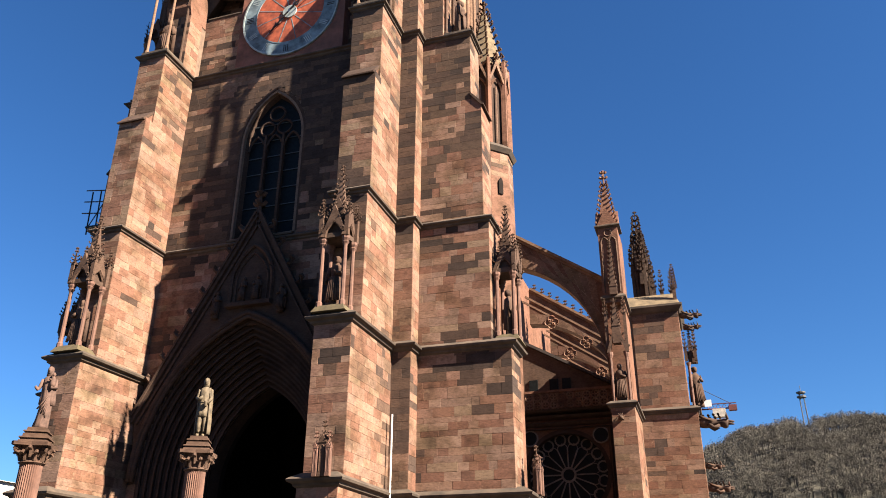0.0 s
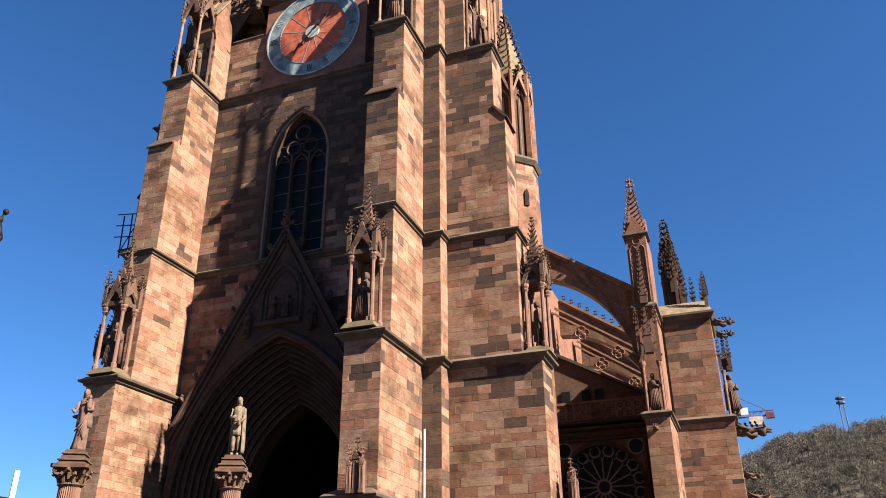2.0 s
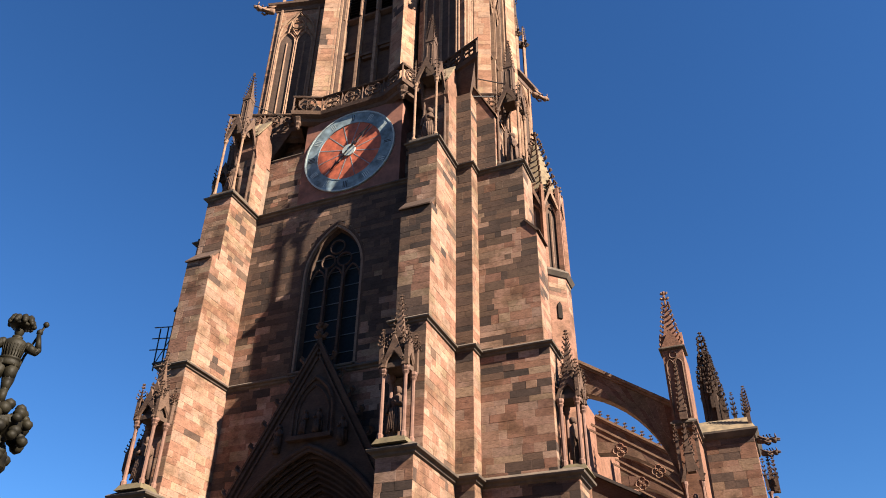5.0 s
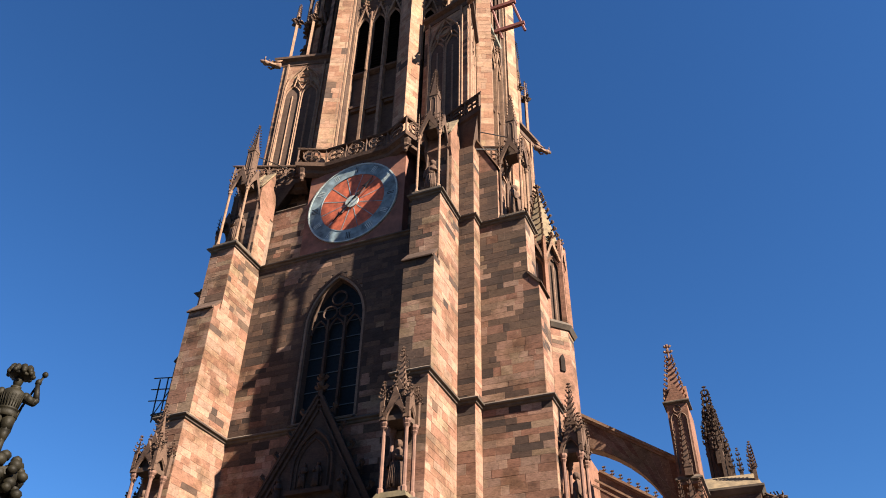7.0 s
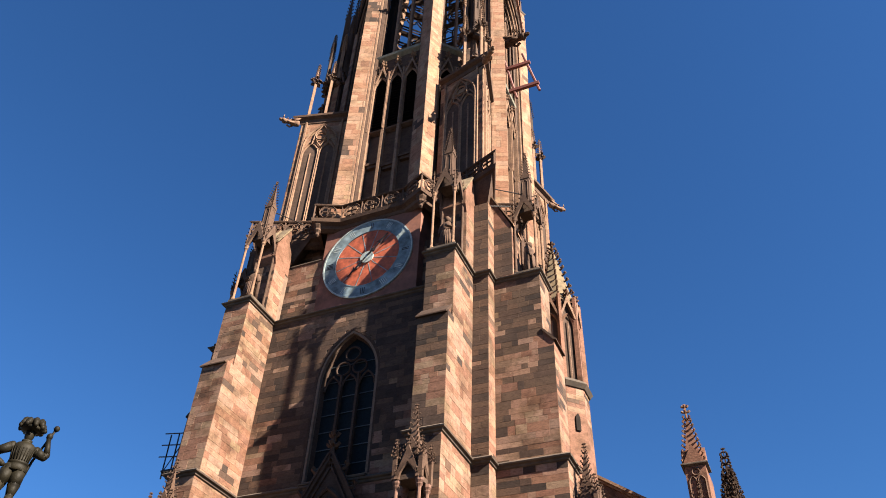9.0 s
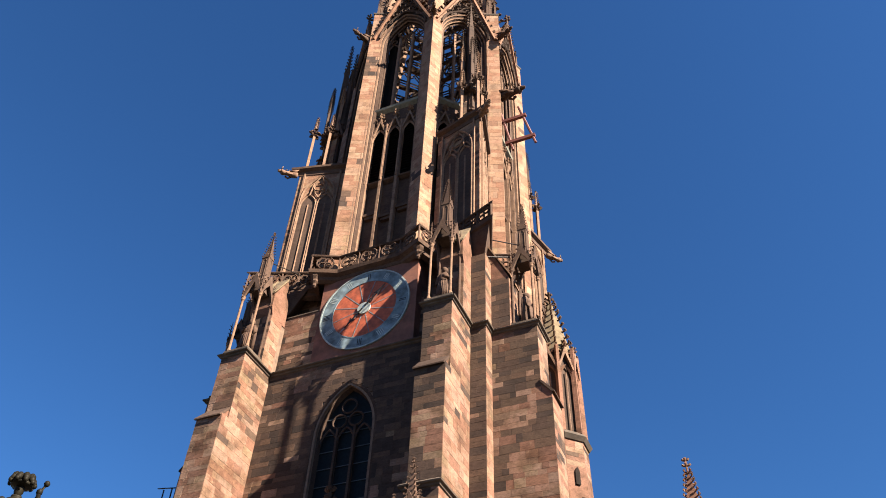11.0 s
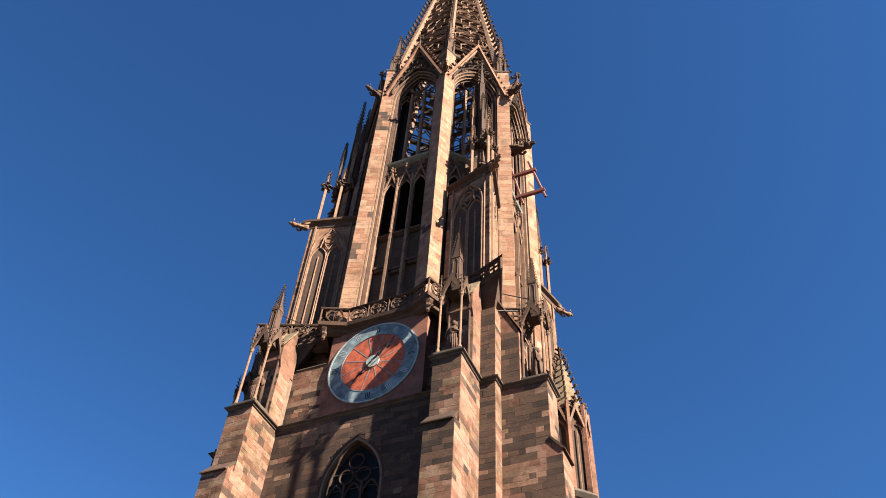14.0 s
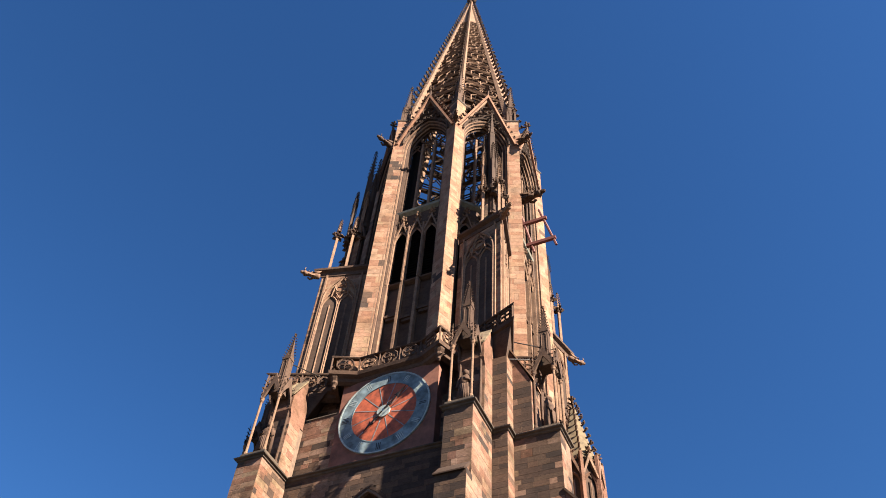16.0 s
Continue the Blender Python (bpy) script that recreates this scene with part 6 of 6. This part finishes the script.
# ---- columns with statues before the portal ----
def saint_column(x, y, top, mat, stat, label, seed, turn):
    c = thing("statue_column", "fluted red sandstone column with a leafy capital", "column", (x, y, 0), "columns before the portal")
    n, vs, fs = 32, [], []
    zs = (0.6, 2.5, 4.2, top - 1.05)
    for z in zs:
        r = 0.33 - 0.03 * z / top
        for k in range(n * 2):
            rr = r * (1.0 if k % 2 == 0 else 0.9)
            vs.append((rr * math.cos(math.pi * k / n), rr * math.sin(math.pi * k / n), z))
    m2 = n * 2
    for i in range(3):
        fs += [(i * m2 + k, i * m2 + (k + 1) % m2, (i + 1) * m2 + (k + 1) % m2, (i + 1) * m2 + k) for k in range(m2)]
    part("shaft", Shape().add(vs, fs), SHAFT, c)
    part("base", Shape().box(-0.6, 0.6, -0.6, 0.6, 0, 0.4).lathe([(0.5, 0.4), (0.52, 0.5), (0.38, 0.6)], 20), SHAFT, c)
    t0 = top - 1.05
    part("capital", Shape().lathe([(0.31, t0), (0.37, t0 + 0.05), (0.31, t0 + 0.1), (0.33, t0 + 0.3), (0.45, t0 + 0.5)], 16), mat, c)
    for k in range(16):
        a = 2 * math.pi * k / 16
        r0, z0, h = (0.31, t0 + 0.1, 0.24) if k % 2 else (0.34, t0 + 0.2, 0.26)
        s = Shape()
        dv = Vector((math.cos(a), math.sin(a), 0))
        s.tube([dv * r0 + Vector((0, 0, z0)), dv * (r0 + 0.06) + Vector((0, 0, z0 + h * 0.7)), dv * (r0 + 0.17) + Vector((0, 0, z0 + h)), dv * (r0 + 0.2) + Vector((0, 0, z0 + h * 0.75))], 0.06, 5, r2=0.05)
        part("leaf", s, mat, c)
    for k in range(4):
        a = math.pi / 4 + k * math.pi / 2
        cc = Vector((0.5 * math.cos(a), 0.5 * math.sin(a), t0 + 0.42))
        part("volute", Shape().tube([cc + Vector((0.1 * math.cos(a) * math.cos(b), 0.1 * math.sin(a) * math.cos(b), 0.1 * math.sin(b))) for b in [j * 0.9 for j in range(7)]], 0.045, 5, closed=True), mat, c)
    ab = Shape()
    pts = []
    for k in range(4):
        a = math.pi / 4 + k * math.pi / 2
        pts += [(0.69 * math.cos(a - 0.08), 0.69 * math.sin(a - 0.08)), (0.69 * math.cos(a + 0.08), 0.69 * math.sin(a + 0.08)), (0.44 * math.cos(a + math.pi / 4), 0.44 * math.sin(a + math.pi / 4))]
    ab.prism(pts, t0 + 0.5, t0 + 0.6)
    part("abacus", ab, mat, c)
    pl = Shape()
    for half, z0, z1 in ((0.40, 0.60, 0.66), (0.36, 0.66, 0.72), (0.40, 0.72, 0.76), (0.33, 0.76, 0.86), (0.29, 0.86, 0.91), (0.33, 0.91, 0.95), (0.26, 0.95, 1.05)):
        pl.box(-half, half, -half, half, t0 + z0, t0 + z1, None, 0.012, 0.012)
    part("plinth", pl, mat, c)
    c.rotation_euler = (0, 0, radians(turn))
    st = part("column_statue", (cloaked_figure if seed == 2 else mother_figure)(1.93), stat, smooth=True)
    st.matrix_basis = moved(x, y, top, turn) @ Matrix.Diagonal((0.82, 0.9, 1, 1))
    tagged(st, label, "statue", "columns before the portal")


saint_column(3.80, -15.85, 6.50, CARVED, GILT, "weathered gilded stone saint in a cloak on a column", 2, 25)
saint_column(0.32, -18.76, 6.40, CARVED, REDFIGURE, "reddish stone saint holding a child on a column", 7, 30)

# ---- bronze figure on its fountain post ----
FX, FY = 9.06, -30.0
post = thing("fountain_post", "dark bronze fountain post with leafy knops", "fountain", (FX, FY, 0))
part("shaft", Shape().lathe([(0.4, 0), (0.4, 0.6), (0.22, 0.8), (0.16, 2.0), (0.14, 3.6), (0.2, 3.75), (0.12, 3.9), (0.1, 4.6), (0.16, 4.75), (0.3, 4.95), (0.3, 5.1), (0.2, 5.2), (0.2, 5.35), (0.38, 5.5), (0.36, 5.6)], 14), BRONZE, post)
for zc, n, rr in ((5.66, 9, 0.40), (5.42, 9, 0.40), (5.16, 7, 0.26), (4.3, 5, 0.2)):
    for k in range(n):
        a = 2 * math.pi * k / n
        s = Shape()
        for j in range(3):
            w = 0.07 + 0.035 * ((k * 7 + j * 3) % 5) / 5
            s.lathe([(0.01, -w), (w * 0.75, -w * 0.6), (w, 0), (w * 0.75, w * 0.6), (0.01, w)], 9, Matrix.Translation((math.cos(a + j * 0.2) * (rr - j * 0.05), math.sin(a + j * 0.2) * (rr - j * 0.05), zc + (j - 1) * 0.09)))
        part("leaf_knop", s, BRONZE, post, smooth=True)
s = Shape()


def limb(pts, radii, n=9):
    """A limb of varying thickness along points."""
    for (p, q), (r0, r1) in zip(zip(pts, pts[1:]), zip(radii, radii[1:])):
        s.tube([p, q], r0, n, r2=r1)
    for p, r0 in zip(pts, radii):
        s.lathe([(r0 * 0.4, -r0 * 0.92), (r0 * 0.87, -r0 * 0.5), (r0, 0), (r0 * 0.87, r0 * 0.5), (r0 * 0.4, r0 * 0.92)], n, Matrix.Translation(p))


limb([(-0.24, 0.0, 0.04), (-0.22, 0.02, 0.24), (-0.19, -0.02, 0.42), (-0.15, 0.0, 0.6), (-0.09, 0.0, 0.82)], [0.05, 0.072, 0.062, 0.098, 0.115])
limb([(0.06, -0.06, 0.04), (0.06, -0.02, 0.24), (0.07, -0.06, 0.43), (0.07, -0.02, 0.6), (0.06, 0.0, 0.82)], [0.05, 0.072, 0.062, 0.098, 0.115])
for x, y in ((-0.25, -0.06), (0.06, -0.13)):
    s.lathe([(0.055, 0.0), (0.065, 0.04), (0.035, 0.09)], 8, Matrix.Translation((x, y, 0)) @ Matrix.Diagonal((0.9, 1.7, 1, 1)))
# jerkin with a belt and a short flared skirt, gorget at the neck
s.lathe([(0.165, 0.80), (0.185, 0.80), (0.165, 0.87), (0.150, 0.91), (0.160, 0.915), (0.160, 0.95), (0.150, 0.955), (0.165, 1.04), (0.188, 1.13), (0.182, 1.19), (0.13, 1.235), (0.075, 1.26), (0.085, 1.27), (0.082, 1.295), (0.05, 1.3)], 18, Matrix.Diagonal((1, 0.70, 1, 1)))
for k in range(9):
    a = -2.6 + k * 0.26
    s.tube([(0.16 * math.cos(a), 0.115 * math.sin(a), 0.95), (0.19 * math.cos(a), 0.135 * math.sin(a), 1.14)], 0.008, 4)
# head with chin and nose, flat hat with a ring of plumes
s.lathe([(0.03, 1.26), (0.058, 1.30), (0.078, 1.35), (0.082, 1.41), (0.07, 1.46)], 12, Matrix.Diagonal((0.95, 1.1, 1, 1)))
s.tube([(0, -0.085, 1.40), (0, -0.105, 1.365)], 0.014, 5)
s.lathe([(0.07, 1.43), (0.17, 1.445), (0.19, 1.47), (0.15, 1.50), (0.12, 1.55), (0.05, 1.575)], 14)
for k in range(9):
    a = k * 0.698
    dx, dy = math.cos(a), math.sin(a)
    limb([(0.07 * dx, 0.07 * dy, 1.53), (0.14 * dx, 0.14 * dy, 1.545 + 0.012 * (k % 3)), (0.195 * dx, 0.195 * dy, 1.49)], [0.05, 0.066, 0.042], 7)
# one arm set on the hip, the other raised to the head of a long staff held behind
limb([(-0.19, 0.0, 1.16), (-0.40, 0.04, 1.05), (-0.37, 0.0, 0.95), (-0.22, -0.06, 0.86)], [0.082, 0.062, 0.052, 0.042])
limb([(0.19, 0.0, 1.15), (0.33, 0.0, 1.10), (0.36, 0.0, 1.14), (0.30, 0.02, 1.40)], [0.082, 0.06, 0.056, 0.036])
s.lathe([(0.02, -0.05), (0.05, -0.02), (0.05, 0.03), (0.02, 0.06)], 8, Matrix.Translation((0.30, 0.02, 1.43)))
s.tube([(0.35, 0.02, 1.56), (0.18, 0.12, 1.05), (0.1, 0.15, 0.55), (0.02, 0.16, 0.02)], 0.022, 7)
s.lathe([(0.01, -0.05), (0.04, -0.03), (0.052, 0), (0.04, 0.03), (0.01, 0.05)], 10, Matrix.Translation((0.36, 0.015, 1.58)))
s.tube([(-0.2, 0.08, 0.86), (-0.36, 0.2, 0.55)], 0.016, 5)
warrior = part("bronze_statue", s, BRONZE, smooth=True)
warrior.matrix_basis = moved(FX - 0.05, FY - 0.06, 5.6, 50) @ Matrix.Diagonal((0.86, 0.9, 0.97, 1))
tagged(warrior, "bronze statue in a plumed hat with one arm raised", "statue")

# ---- distance: house, crane, wooded hill with a mast ----
house = thing("town_house", "pale town house far across the square", "house", (-52, 29, 0))
part("wall", Shape().box(-6, 6, -5, 5, 0, 12.9), WHITE, house)
part("roof", Shape().slab([(-6.4, 12.8), (6.4, 12.8), (0, 13.9)], -5.4, 5.4), ROOF, house)
for k in range(4):
    part("window", Shape().box(-4.6 + k * 2.6, -3.4 + k * 2.6, -5.06, -4.9, 8.5, 10.4), GLASS_D, house)
flag = part("flagpole", Shape().tube([(-7.4, -13.8, 0), (-7.4, -13.8, 7.15)], 0.1, 8), WHITE)
tagged(flag, "slim white flagpole on the square", "flagpole")

crane = thing("tower_crane", "red crane jib with a white sign and counterweight", "crane", (19.2, 60, 4.6))
crane.scale = (0.8, 0.8, 0.8)
part("jib", Shape().box(-6, 4.6, -0.12, 0.12, 23.2, 23.35).box(-6, 4.6, -0.12, 0.12, 23.95, 24.05), RUST, crane)
for k in range(12):
    part("lattice", Shape().tube([(-6 + k * 0.85, 0, 23.3), (-5.6 + k * 0.85, 0, 24.0), (-5.2 + k * 0.85, 0, 23.3)], 0.05, 4), RUST, crane)
part("sign", Shape().box(-1.5, 1.2, -0.35, -0.25, 23.6, 24.6), WHITE, crane, "white sign panel")
part("counterweight", Shape().box(1.2, 3.0, -0.5, 0.5, 22.0, 23.2), plain("concrete", (0.5, 0.45, 0.38)), crane)
part("cabin", Shape().box(3.5, 4.6, -0.4, 0.4, 22.9, 23.7), RUST, crane)
part("stay", Shape().tube([(3.6, 0, 24.1), (-6, 0, 30)], 0.04, 4), IRON, crane)
part("mast", Shape().box(-7, -5.6, -0.7, 0.7, 0, 26), RUST, crane)

def sky_blocker_house(x, y, w, h, turn, mat):
    """A plain plastered house out of view, added to hold back low sky light."""
    ho = thing("town_house", "unseen plastered house added to block low sky light", "house", (x, y, 0), "houses round the square")
    ho.rotation_euler = (0, 0, radians(turn))
    part("wall", Shape().box(-w / 2, w / 2, 0, 10, 0, h), mat, ho)
    part("roof", Shape().add([(-w / 2 - 0.3, -0.5, h), (w / 2 + 0.3, -0.5, h), (w / 2 + 0.3, 10.5, h), (-w / 2 - 0.3, 10.5, h), (-w / 2 - 0.3, 5, h + 5), (w / 2 + 0.3, 5, h + 5)], [(0, 1, 5, 4), (2, 3, 4, 5), (0, 4, 3), (1, 2, 5), (0, 3, 2, 1)]), ROOF, ho)
    for fl in range(3):
        for k in range(int(w // 3)):
            part("window", Shape().box(-w / 2 + 1 + k * 3, -w / 2 + 2.1 + k * 3, -0.05, 0.05, 1.2 + fl * 4, 3.1 + fl * 4), GLASS_D, ho)


PLASTER = plain("ochre_plaster", (0.30, 0.25, 0.18), 0.9)
# unseen rows west and south, placed to darken the tower's west wall
for k in range(7):
    sky_blocker_house(-38 + k * 15, -62, 14.6, 13 + (k * 5) % 4, 180, PLASTER)
for k in range(5):
    sky_blocker_house(64, -48 + k * 15, 14.6, 12 + (k * 3) % 4, -90, PLASTER)

HD = 620.0


def hill_el(az):
    pts = ((-30, 5.0), (-8, 6.6), (-2, 8.5), (0.5, 9.6), (3, 10.5), (5.7, 10.75), (8.5, 10.8), (11.4, 10.65), (16, 10.6), (30, 7.0), (50, 4.0))
    for (a, e), (b, f) in zip(pts, pts[1:]):
        if a <= az <= b:
            return e + (f - e) * (az - a) / (b - a)
    return 4.0


def hill_point(az, f):
    """f from 0 at the foot to 1 on the ridge."""
    d = 330 + (HD - 330) * f
    top = HD * math.tan(radians(hill_el(az) - 0.62)) + 1.6
    z = top * (math.sin(f * math.pi / 2) ** 1.15) + 5 * noise.noise(Vector((az * 0.4, f * 5, 3)))
    return Vector((EYE[0] + d * math.sin(radians(az)), EYE[1] + d * math.cos(radians(az)), max(-1, z if f > 0 else -1)))


rows = [[hill_point(-30 + 1.0 * k, j / 16) for k in range(81)] for j in range(17)]
rows.append([p + Vector((0, 160, -90)) for p in rows[-1]])
hill = part("hill", Shape().loft(rows), WOODS, None, "steep wooded hill in late winter", "structure", smooth=True)
hill["category"] = "hill"
r = random.Random(3)
sh = Shape()
for k in range(2300):
    az, f = r.uniform(-4, 13), r.uniform(0.3, 1.0)
    if 6.0 < az < 7.1 and f > 0.72:
        continue  # clearing round the mast
    p = hill_point(az, f)
    h = r.uniform(8.0, 14.0)
    sh.tube([p, p + Vector((0, 0, h * 0.6))], 0.25, 3, r2=0.1)
    c, R = p + Vector((0, 0, h * 0.56)), h * r.uniform(0.34, 0.44)
    # a crown of fine twigs in loose bunches, thinning out towards the outline
    bunches = []
    for j in range(6):
        a, e = r.uniform(0, 6.28), r.uniform(-0.5, 1.3)
        bunches.append((c + Vector((math.cos(a) * math.cos(e), math.sin(a) * math.cos(e), math.sin(e))) * R * r.uniform(0.2, 0.62), R * r.uniform(0.35, 0.55)))
    for j in range(190):
        q, w = bunches[j % 6]
        d = Vector((r.gauss(0, 1), r.gauss(0, 1), r.gauss(0.15, 1)))
        b = q + d.normalized() * w * r.uniform(0.25, 1.0)
        d = d.normalized() * r.uniform(0.25, 0.75) + Vector((0, 0, r.uniform(0, 0.3)))
        w = Vector((r.uniform(-1, 1), r.uniform(-1, 1), r.uniform(-1, 1))) * r.uniform(0.12, 0.3)
        sh.add([b - d * 0.5, b + w, b + d * 0.5, b - w], [(0, 1, 2, 3)])
trees = part("bare_wood", sh, BARK, None, "leafless deciduous trees covering the hillside", "stuff", fix=False)
trees["category"] = "trees"
mp = hill_point(6.6, 0.9) - Vector((0, 0, 0.8))
mast = thing("lattice_mast", "steel lattice lookout mast on the hilltop", "mast", tuple(mp))
for x, y in ((-1.6, -1.6), (1.6, -1.6), (1.6, 1.6), (-1.6, 1.6)):
    part("leg", Shape().tube([(x, y, -2), (x * 0.8, y * 0.8, 30)], 0.2, 4), STEEL, mast)
for k in range(10):
    z = k * 3
    part("brace", Shape().tube([(-1.5, -1.5, z), (1.5, -1.5, z + 3), (1.5, 1.5, z)], 0.1, 4), STEEL, mast)
for z in (25.5, 28.5):
    part("platform", Shape().lathe([(0.5, z), (3.0, z + 0.1), (3.0, z + 1.1), (0.5, z + 1.2)], 10), STEEL, mast)
part("aerial", Shape().tube([(0, 0, 29), (0, 0, 34)], 0.2, 5), STEEL, mast)
